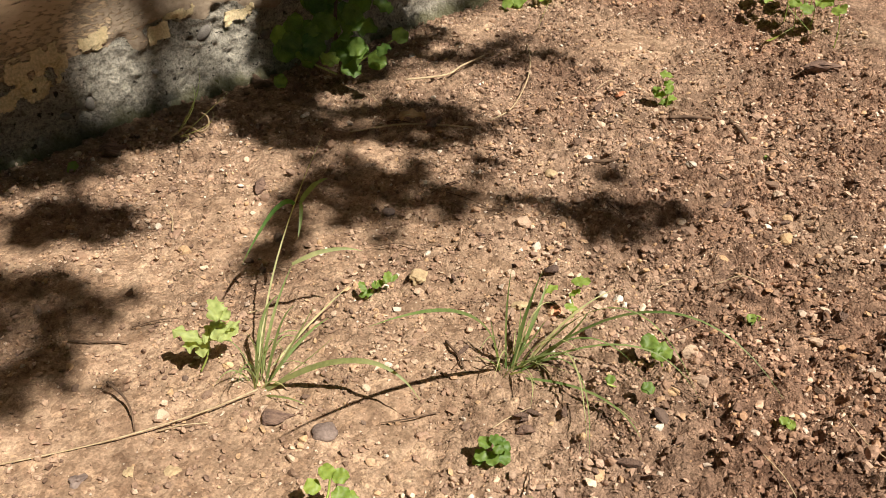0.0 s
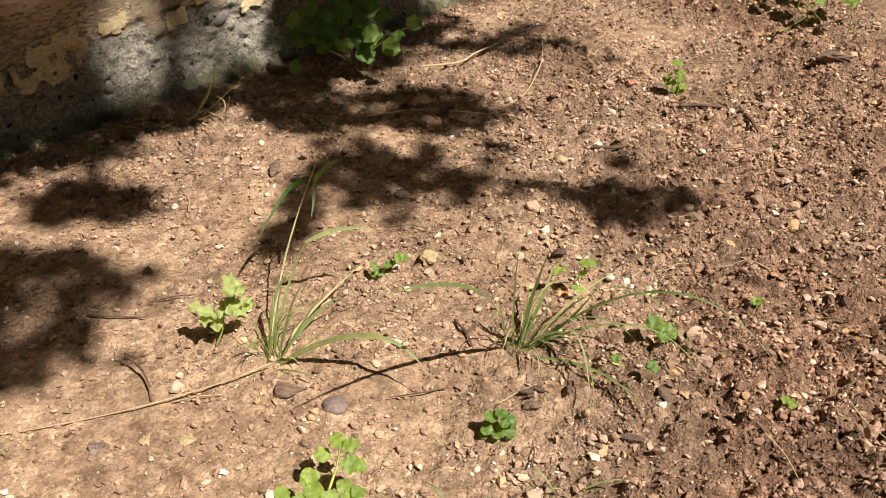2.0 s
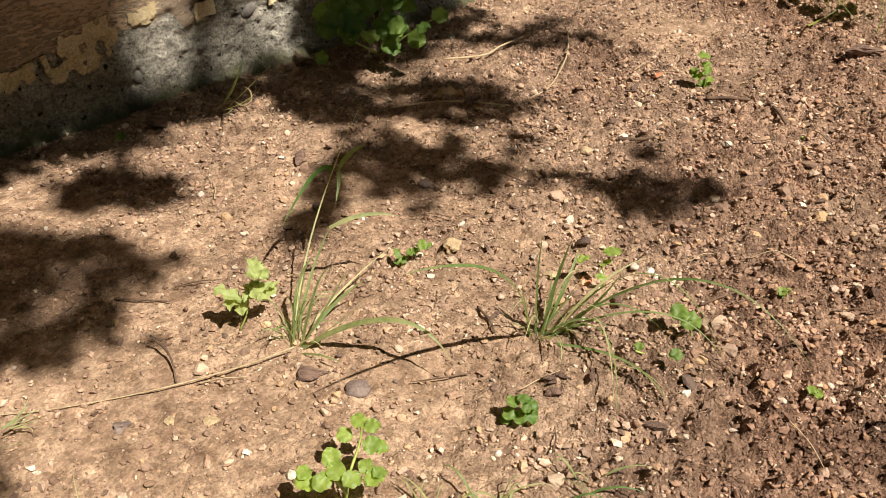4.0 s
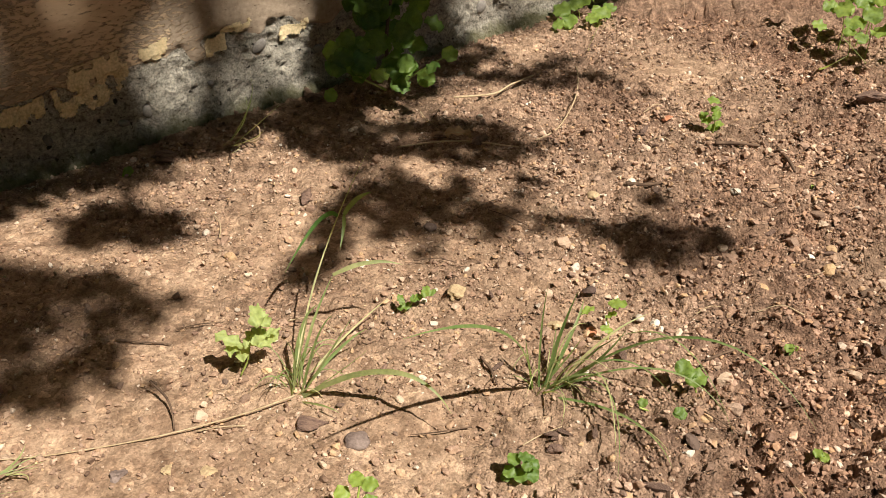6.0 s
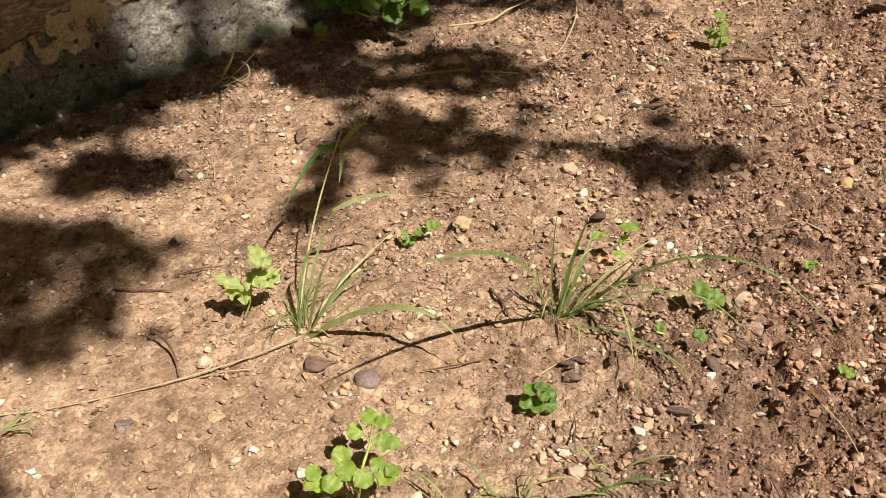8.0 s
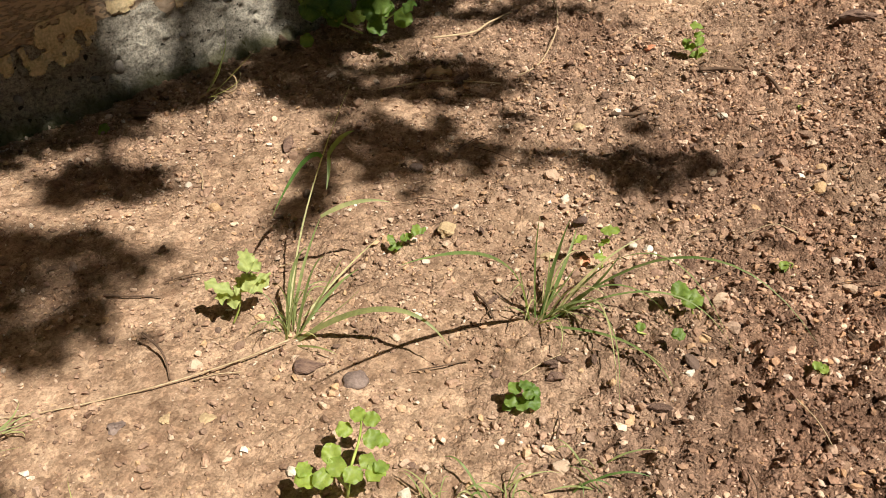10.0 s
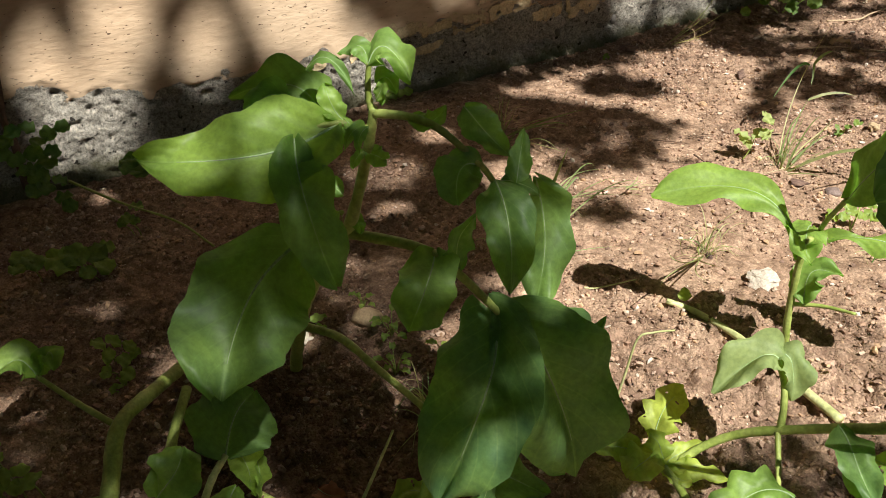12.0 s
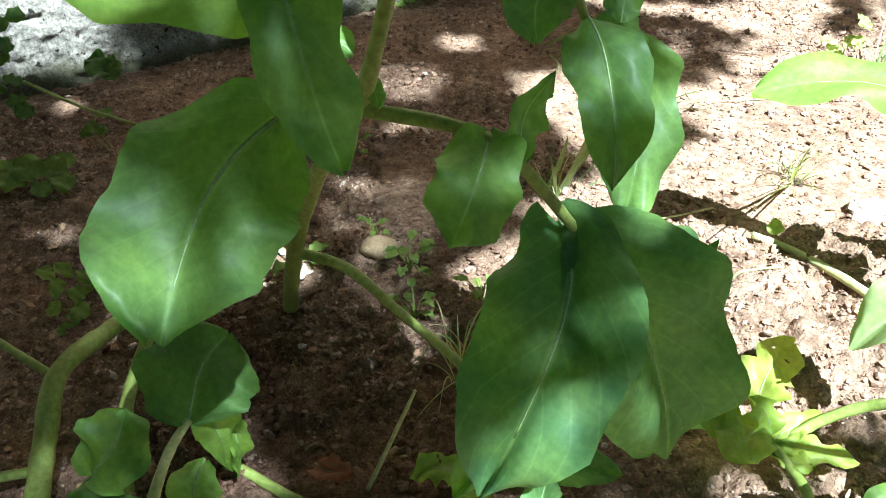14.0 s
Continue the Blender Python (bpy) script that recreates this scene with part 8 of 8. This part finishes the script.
leaf(dead, settle((-0.240, -0.830, 0.008)), settle((-0.209, -0.834, 0.018)), settle((-0.178, -0.828, 0.014)), 0.049, (0.1, -0.2, 0.95), "ovate", fold=0.45, wave=0.006, tint=0.1, material=DRYLEAF)
dead = thing("dry_leaf", "small red-brown dead leaf in shade", "dry leaf")
leaf(dead, settle((-0.492, -0.873, 0.008)), settle((-0.474, -0.877, 0.018)), settle((-0.456, -0.871, 0.014)), 0.030, (0.1, -0.2, 0.95), "ovate", fold=0.45, wave=0.006, tint=0.1, material=DRYLEAF)
stone("pebble", -1.387, -0.597, (0.0507, 0.0202, 0.0120), BRICK, "reddish chip on shaded soil", "stone", 10, 26, 0.18, 0.40, 0.80)
stone("pebble", -0.699, -0.691, (0.0275, 0.0223, 0.0178), TAN, "pinkish pebble beneath the big leaf", "stone", 10, 27, 0.18, 0.25, 0.80)
for x, y, size, turn, seed in ((-0.712, -0.640, 0.034, 20, 61), (-0.726, -0.680, 0.026, 70, 62), (-0.690, -0.626, 0.018, 0, 63), (-0.640, -0.655, 0.028, 100, 64)):
    stone("stone", x, y, (size, size * 0.8, size * 0.6), PALE, "pale broken stone in a sun patch beneath the tall weed", "stone", turn, seed, 0.15, 0.34, 0.8)
stone("pebble", -0.689, -0.671, (0.0195, 0.0183, 0.0147), PALE, "pale pebble beneath the big leaf", "stone", 10, 28, 0.18, 0.25, 0.80)
# Dark lump put where the loose soil has only a shadowed hole.
stone("pebble", 0.693, 0.958, (0.0647, 0.0376, 0.0200), BARK, "dark lump standing in for a shadowed hole in loose soil", "stone", 10, 29, 0.18, 0.50, 0.80)


# ---- litter of the bed ----
rng = random.Random(31)
CHIPS = [lump("bark_chip", (1.0, rng.uniform(0.28, 0.5), rng.uniform(0.18, 0.34)), BARK if k % 3 else TWIG, 300 + k, 2, 0.3, 0.9, 9) for k in range(8)]
made = 0
while made < 46:
    x, y = rng.uniform(0.02, 0.66), rng.uniform(-0.16, 0.95)
    if rng.random() > float(loose_at(x, y)) + 0.1:
        continue
    size = rng.uniform(0.012, 0.030)
    ob = new("bark_chip", CHIPS[made % 8])
    ob.location, ob.scale = (x, y, ground_at(x, y) + size * 0.10 + 0.002), (size, size, size)
    ob.rotation_euler = (rng.uniform(-0.3, 0.3), rng.uniform(-0.25, 0.25), rng.uniform(0, 6.28))
    tagged(ob, "dark weathered bark chip lying on loose soil", "bark", "bark chips")
    made += 1
for k in range(34):
    x, y, g, ln = rng.uniform(-0.35, 0.60), rng.uniform(-0.12, 0.90), rng.uniform(0, 6.28), rng.uniform(0.012, 0.035)
    if (x - WO.x) * WN.x + (y - WO.y) * WN.y < 0.05:
        continue
    fibre = thing("dry_stalk", "thin dry plant fibre lying on the soil", "dry stem", "dry stalks")
    u = Vector((math.cos(g), math.sin(g), 0)) * ln
    o = Vector((x, y, 0.006))
    stem(fibre, "stalk", [o - u, o + u.cross(Vector((0, 0, 1))) * rng.uniform(-0.2, 0.2) + Vector((0, 0, 0.002)), o + u], rng.uniform(0.0006, 0.0012), 0.0005, rng.choice((STRAW, TWIG, TWIG)))


# ---- the tree whose foliage shades the bed ----
tree = thing("shade_tree", "tall broad-leaved tree whose foliage dapples the bed with shade", "tree")
SOIL_SHADE = ((-0.20, -0.86, 0.05), (-0.04, -0.84, 0.035), (-0.342, -0.182, 0.04))
# sprays over the bed: place, half widths, layers of leaves
LOOSE_SHADE = (
    # beside the tall weeds
    (-0.415, 0.331, 0.075, 0.040, 2.6), (-0.495, 0.31, 0.05, 0.045, 2.6), (-0.359, 0.157, 0.066, 0.036, 2.8), (-0.432, 0.183, 0.045, 0.042, 2.6), (-0.285, 0.135, 0.035, 0.012, 1.8),
    (-0.350, 0.05, 0.045, 0.036, 2.8), (-0.365, 0.005, 0.035, 0.040, 2.4), (-0.265, 0.030, 0.030, 0.010, 1.4), (-0.352, 0.085, 0.035, 0.025, 1.6), (-0.43, -0.03, 0.05, 0.06, 1.5), (-0.44, 0.08, 0.05, 0.05, 1.5),
    # behind the first grass tuft
    (-0.15, 0.436, 0.030, 0.055, 2.2), (-0.150, 0.347, 0.034, 0.058, 2.8), (-0.148, 0.275, 0.024, 0.050, 2.6), (-0.088, 0.473, 0.040, 0.050, 2.6), (-0.049, 0.480, 0.050, 0.048, 2.6), (-0.042, 0.414, 0.046, 0.036, 2.4), (0.005, 0.449, 0.042, 0.030, 1.7), (0.072, 0.47, 0.050, 0.026, 1.3), (0.19, 0.462, 0.055, 0.028, 0.7), (0.315, 0.398, 0.05, 0.020, 1.2), (0.06, 0.415, 0.05, 0.024, 0.7), (-0.05, 0.355, 0.05, 0.030, 0.7),
    # behind the second grass tuft
    (0.300, 0.538, 0.022, 0.036, 1.6), (0.242, 0.439, 0.040, 0.026, 1.6), (0.305, 0.430, 0.046, 0.030, 1.3), (0.296, 0.394, 0.037, 0.020, 0.9), (0.375, 0.440, 0.040, 0.026, 1.5), (0.410, 0.461, 0.018, 0.016, 1.2),
    # along the wall's foot
    (-0.258, 0.703, 0.060, 0.075, 2.2), (-0.190, 0.636, 0.036, 0.045, 2.0), (-0.265, 0.600, 0.036, 0.035, 1.9), (-0.107, 0.737, 0.036, 0.060, 1.3), (-0.016, 0.722, 0.060, 0.045, 1.6), (0.041, 0.654, 0.045, 0.026, 1.7), (0.089, 0.628, 0.030, 0.016, 1.5), (-0.042, 0.647, 0.035, 0.028, 1.0),
    (0.025, 0.956, 0.095, 0.032, 1.8), (0.106, 1.032, 0.060, 0.040, 1.2), (0.184, 0.985, 0.055, 0.026, 1.5), (-0.083, 1.06, 0.070, 0.070, 1.6), (-0.136, 0.878, 0.060, 0.055, 1.8), (0.249, 0.931, 0.030, 0.018, 1.2), (-0.437, 0.577, 0.060, 0.045, 2.2), (-0.510, 0.471, 0.060, 0.035, 2.2),
    (-0.03, 0.59, 0.14, 0.09, 0.7), (0.00, 0.70, 0.12, 0.06, 1.0), (-0.25, 0.69, 0.09, 0.09, 1.2), (-0.13, 0.62, 0.07, 0.06, 1.2), (-0.29, 0.86, 0.11, 0.09, 1.1), (-0.12, 0.98, 0.10, 0.05, 1.2), (-0.06, 0.50, 0.11, 0.05, 0.9), (0.13, 0.455, 0.09, 0.035, 0.7), (0.30, 0.46, 0.09, 0.05, 0.6), (-0.46, 0.36, 0.09, 0.05, 1.2),
    # over the weeds
    (-0.43, -1.02, 0.06, 0.05, 1.6), (-0.22, -0.79, 0.07, 0.05, 1.4), (0.05, -0.62, 0.10, 0.05, 1.5), (-0.13, -0.71, 0.07, 0.035, 0.4), (-0.42, -0.75, 0.05, 0.06, 1.3), (-0.215, -0.775, 0.035, 0.018, 2.4), (-0.12, -0.885, 0.035, 0.025, 1.6), (0.02, -0.80, 0.05, 0.035, 1.6), (-0.03, -0.665, 0.06, 0.035, 1.3), (-0.35, -0.81, 0.05, 0.04, 0.7))
DEEP_LIGHT = ((-0.735, -0.01, 0.05), (-0.975, -0.69, 0.035), (-1.215, -0.42, 0.035), (-1.155, -0.774, 0.03), (-0.685, -0.655, 0.062), (-0.77, -0.80, 0.025), (-0.50, -0.13, 0.06), (-0.74, -0.75, 0.02), (-0.745, -0.505, 0.035), (-0.70, -0.45, 0.03), (-0.69, -0.29, 0.04))
WALL_LIGHT = ((-0.492, 0.30, 0.098, 0.18), (-0.41, 0.125, 0.075, 0.06), (-0.34, 0.05, 0.05, 0.055), (-0.682, 0.192, 0.040, 0.058), (-0.72, 0.39, 0.035, 0.06), (-0.82, 0.27, 0.055, 0.08), (-0.152, 0.248, 0.044, 0.075), (0.024, 0.240, 0.044, 0.078),
              (0.335, 0.10, 0.048, 0.085), (0.45, 0.05, 0.025, 0.045), (0.56, 0.085, 0.06, 0.075), (0.505, 0.195, 0.06, 0.035), (-0.91, 0.12, 0.085, 0.09), (-0.97, 0.19, 0.06, 0.06), (-1.09, 0.16, 0.05, 0.075), (1.02, 0.08, 0.06, 0.10), (1.20, 0.12, 0.09, 0.12))
rng = random.Random(5)
side = SUN.cross(Vector((0, 0, 1))).normalized()
over = side.cross(SUN)
va, fa = [], []


def spray(p, ln, wd, face=SUN):
    """One leaf at p, turned more or less towards face."""
    g = rng.uniform(0, 6.28)
    a = face.cross(Vector((0.2, 0.1, 1))).normalized()
    d = (a * math.cos(g) + face.cross(a) * math.sin(g) + face * rng.uniform(-0.4, 0.4)).normalized()
    w, l = d.cross(face).normalized() * wd, d * ln
    k0 = len(va)
    va.extend([p - l * 0.5, p - l * 0.15 + w, p + l * 0.25 + w * 0.7, p + l * 0.5, p + l * 0.25 - w * 0.7, p - l * 0.15 - w])
    fa.append(tuple(range(k0, k0 + 6)))


def within(u, v, spots):
    return any(((u - a) / r) ** 2 + ((v - b) / q) ** 2 < 1.0 for a, b, r, q in spots)


# low sprays over the open bed
foot = [(WO + WU * s + WN * 0.055) for s in np.arange(-0.42, 0.78, 0.08).tolist()]
for x, y, r in SOIL_SHADE + tuple((p.x, p.y, rng.uniform(0.035, 0.05)) for p in foot):
    c = Vector((x, y, 0)) + SUN * rng.uniform(2.2, 3.2)
    for k in range(int(9 + 7600 * r * r)):
        g, q = rng.uniform(0, 6.28), r * math.sqrt(rng.random()) * rng.choice((1, 1, 1.35))
        spray(c + side * (q * math.cos(g)) + over * (q * math.sin(g) * SUN.z) + SUN * rng.uniform(-0.15, 0.15), rng.uniform(0.035, 0.06), rng.uniform(0.009, 0.015))
for k in range(70):
    spray(Vector((rng.uniform(-0.08, 0.10), rng.uniform(-1.0, -0.82), rng.uniform(0.42, 0.6))) + SUN * rng.uniform(2.2, 2.6), rng.uniform(0.04, 0.07), rng.uniform(0.012, 0.02))
for x, y, a, b, layers in LOOSE_SHADE:
    for k in range(int(layers * 5200 * a * b)):
        g, q = rng.uniform(0, 6.28), math.sqrt(rng.random()) * rng.choice((0.7, 1, 1, 1.15, 1.45))
        spray(Vector((x + a * q * math.cos(g), y + b * q * math.sin(g), 0)) + SUN * rng.uniform(2.6, 4.2), rng.uniform(0.035, 0.06), rng.uniform(0.009, 0.015))
for k in range(55):
    spray(on_wall(rng.uniform(0.66, 0.93), rng.uniform(-0.02, 0.24), 0.10) + SUN * rng.uniform(2.6, 3.2), rng.uniform(0.04, 0.07), rng.uniform(0.012, 0.02))
# the denser part, over the leafy weeds
rng = random.Random(9)
light = [(x, y, r, r) for x, y, r in DEEP_LIGHT]
THIN = ((-0.645, -0.855, 0.085, 0.08), (-0.75, -0.755, 0.075, 0.055), (-0.525, -0.766, 0.04, 0.035), (-0.47, -0.685, 0.055, 0.065), (-0.89, -1.01, 0.09, 0.08), (-0.67, -1.0, 0.09, 0.06), (-0.77, -0.18, 0.09, 0.08), (-0.61, -0.50, 0.09, 0.09), (-0.94, -0.89, 0.05, 0.05), (-0.56, -0.91, 0.06, 0.045), (-0.56, -0.62, 0.06, 0.06))
for k in range(8000):
    x, y = rng.uniform(-1.45, -0.42), rng.uniform(-1.45, 0.2)
    if within(x, y, light) or (x - WO.x) * WN.x + (y - WO.y) * WN.y < 0.03 or x > -0.52 + 0.09 * math.sin(y * 14) + 0.10 * (y < -0.45) + 0.08 * (y < -0.85) or vn(x * 9, y * 9, 61) > (0.97 if y > -0.5 or x < -0.85 else 0.92):
        continue
    if within(x, y, THIN):
        # thin high twigs over the tall weed let soft light through
        if rng.random() > 0.75:
            spray(Vector((x, y, 0)) + SUN * rng.uniform(7.5, 9.5), rng.uniform(0.05, 0.08), rng.uniform(0.013, 0.022))
        continue
    spray(Vector((x, y, 0)) + SUN * rng.uniform(2.6, 4.4), rng.uniform(0.05, 0.08), rng.uniform(0.013, 0.022))
# and the part that shades the wall
for k in range(5600):
    s, z = rng.uniform(-1.5, 1.5), rng.uniform(-0.02, 0.75)
    if within(s, z, [(a, b, r + 0.019, q + 0.019) for a, b, r, q in WALL_LIGHT]) or (z > 0.45 and rng.random() < 0.3):
        continue
    spray(on_wall(s, z) + SUN * rng.uniform(5.6, 8.4), rng.uniform(0.05, 0.08), rng.uniform(0.014, 0.022))
# high unseen leaf dome added to dim skylight, clear of the bed's sun
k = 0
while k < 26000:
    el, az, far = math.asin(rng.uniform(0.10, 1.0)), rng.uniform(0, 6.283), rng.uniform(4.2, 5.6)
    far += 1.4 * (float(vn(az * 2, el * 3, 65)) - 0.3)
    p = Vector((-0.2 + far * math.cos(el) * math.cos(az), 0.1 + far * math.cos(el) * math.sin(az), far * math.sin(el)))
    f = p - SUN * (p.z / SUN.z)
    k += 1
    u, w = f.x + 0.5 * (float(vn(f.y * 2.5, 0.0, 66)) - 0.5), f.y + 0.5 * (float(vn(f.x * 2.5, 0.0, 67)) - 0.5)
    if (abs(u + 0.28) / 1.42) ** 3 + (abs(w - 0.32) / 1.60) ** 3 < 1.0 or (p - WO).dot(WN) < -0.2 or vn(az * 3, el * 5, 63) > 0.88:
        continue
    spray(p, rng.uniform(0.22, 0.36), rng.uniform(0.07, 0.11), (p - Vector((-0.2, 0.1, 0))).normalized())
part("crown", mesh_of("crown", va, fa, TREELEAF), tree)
hub, root = Vector((2.9, -3.2, 4.0)), Vector((3.0, -3.3, -0.1))
part("trunk", tube_mesh("trunk", [root, root + Vector((0.02, 0.05, 1.4)), root + Vector((-0.08, 0.02, 2.8)), hub], 0.14, 0.08, BARK, 14, 20), tree)
for x, y in ((-0.85, -0.35), (-0.95, -0.55), (-0.9, -0.8), (-1.1, -0.9)):
    c = Vector((x, y, 0)) + SUN * 3.8
    part("limb", tube_mesh("limb", [hub, (hub + c) / 2 + Vector((0, -0.1, 0.2)), c], 0.022, 0.005, BARK, 6, 12), tree)


# ---- stones and crumbs of the soil ----
def scatter(seed, n, lo, hi, level, sink):
    """Many uneven crumbs lying on the soil: verts and faces."""
    rng = np.random.RandomState(seed)
    x, y = rng.uniform(-1.32, 0.82, n * 5), rng.uniform(-1.06, 1.36, n * 5)
    side = (x - WO.x) * WN.x + (y - WO.y) * WN.y
    keep = (side > 0.012) & (rng.rand(n * 5) < (0.30 + 0.75 * loose_at(x, y)) * np.clip(2.6 * vn(x * 19, y * 19, 71) - 0.45, 0.22, 1.0))
    x, y = x[keep][:n], y[keep][:n]
    n = len(x)
    size = lo + (hi - lo) * rng.rand(n) ** 2.6
    v, f = ico(level) if level else (np.array([(1, 0, 0), (-1, 0, 0), (0, 1, 0), (0, -1, 0), (0, 0, 1), (0, 0, -1)], float), np.array([(0, 2, 4), (2, 1, 4), (1, 3, 4), (3, 0, 4), (2, 0, 5), (1, 2, 5), (3, 1, 5), (0, 3, 5)]))
    axes = rng.uniform(0.45, 1.35, (n, 1, 3)) * np.array([1, 1, 0.75])
    bump = 1 + rng.uniform(-0.52, 0.34, (n, len(v), 1))
    if level == 2:
        planes = rng.normal(size=(n, 6, 3))
        planes /= np.linalg.norm(planes, axis=2, keepdims=True)
        reach = rng.uniform(0.36, 0.95, (n, 1, 6)) / np.maximum(np.einsum("vk,npk->nvp", v, planes), 0.05)
        bump = np.minimum(reach.min(2), 1.1)[..., None]
    p = v[None] * bump * axes * (size / 2)[:, None, None]
    a, b = rng.uniform(0, 6.283, n), rng.uniform(-0.6, 0.6, n)
    ca, sa, cb, sb = np.cos(a)[:, None], np.sin(a)[:, None], np.cos(b)[:, None], np.sin(b)[:, None]
    px, py, pz = p[..., 0], p[..., 1] * cb - p[..., 2] * sb, p[..., 1] * sb + p[..., 2] * cb
    p = np.stack([px * ca - py * sa + x[:, None], px * sa + py * ca + y[:, None], pz + (height(x, y) + size * 0.375 * (1 - sink))[:, None]], -1)
    faces = (f[None] + (np.arange(n) * len(v))[:, None, None]).reshape(-1, 3)
    return p.reshape(-1, 3), faces


for name, seed, n, lo, hi, level, sink, label in (("soil_crumbs", 11, 76000, 0.0020, 0.0054, 0, 0.1, "fine crumbs of dry earth"), ("soil_clods", 13, 36000, 0.0034, 0.0105, 1, 0.22, "small clods of dry earth"), ("gravel", 12, 3000, 0.006, 0.0135, 2, 0.3, "loose gravel and clods of many tans and browns")):
    v, f = scatter(seed, n, lo, hi, level, sink)
    me = big_mesh(name, v, f, CRUMBS, False)
    me.attributes.new("loose", "FLOAT", "POINT").data.foreach_set("value", loose_at(v[:, 0], v[:, 1]).astype(np.float32))
    me.attributes.new("humus_shade", "FLOAT", "POINT").data.foreach_set("value", humus_shade_at(v[:, 0], v[:, 1]).astype(np.float32))
    tagged(part(name, me, ground, label), kind="stuff")

rng = random.Random(77)
KINDS = [lump("gravel_stone", (1.0, rng.uniform(0.7, 1.0), rng.uniform(0.6, 0.9)), PEBBLE, 200 + k, 2, 0.3, 0.85, 6) for k in range(14)]
for me in KINDS:
    me.shade_flat()
made = 0
while made < 290:
    x, y = rng.uniform(-0.5, 0.62), rng.uniform(-0.3, 0.75)
    if (x - WO.x) * WN.x + (y - WO.y) * WN.y < 0.03 or rng.random() > (0.35 + 0.7 * float(loose_at(x, y))) * min(1.0, max(0.15, 2.6 * float(vn(x * 19, y * 19, 71)) - 0.45)):
        continue
    size = 0.007 + 0.016 * rng.random() ** 2.6
    ob = new("gravel_stone", KINDS[made % 14])
    ob.parent = ground
    ob.location = (x, y, ground_at(x, y) + size * 0.10)
    ob.rotation_euler = (rng.uniform(-0.4, 0.4), rng.uniform(-0.4, 0.4), rng.uniform(0, 6.28))
    ob.scale = (size, size, size)
    made += 1
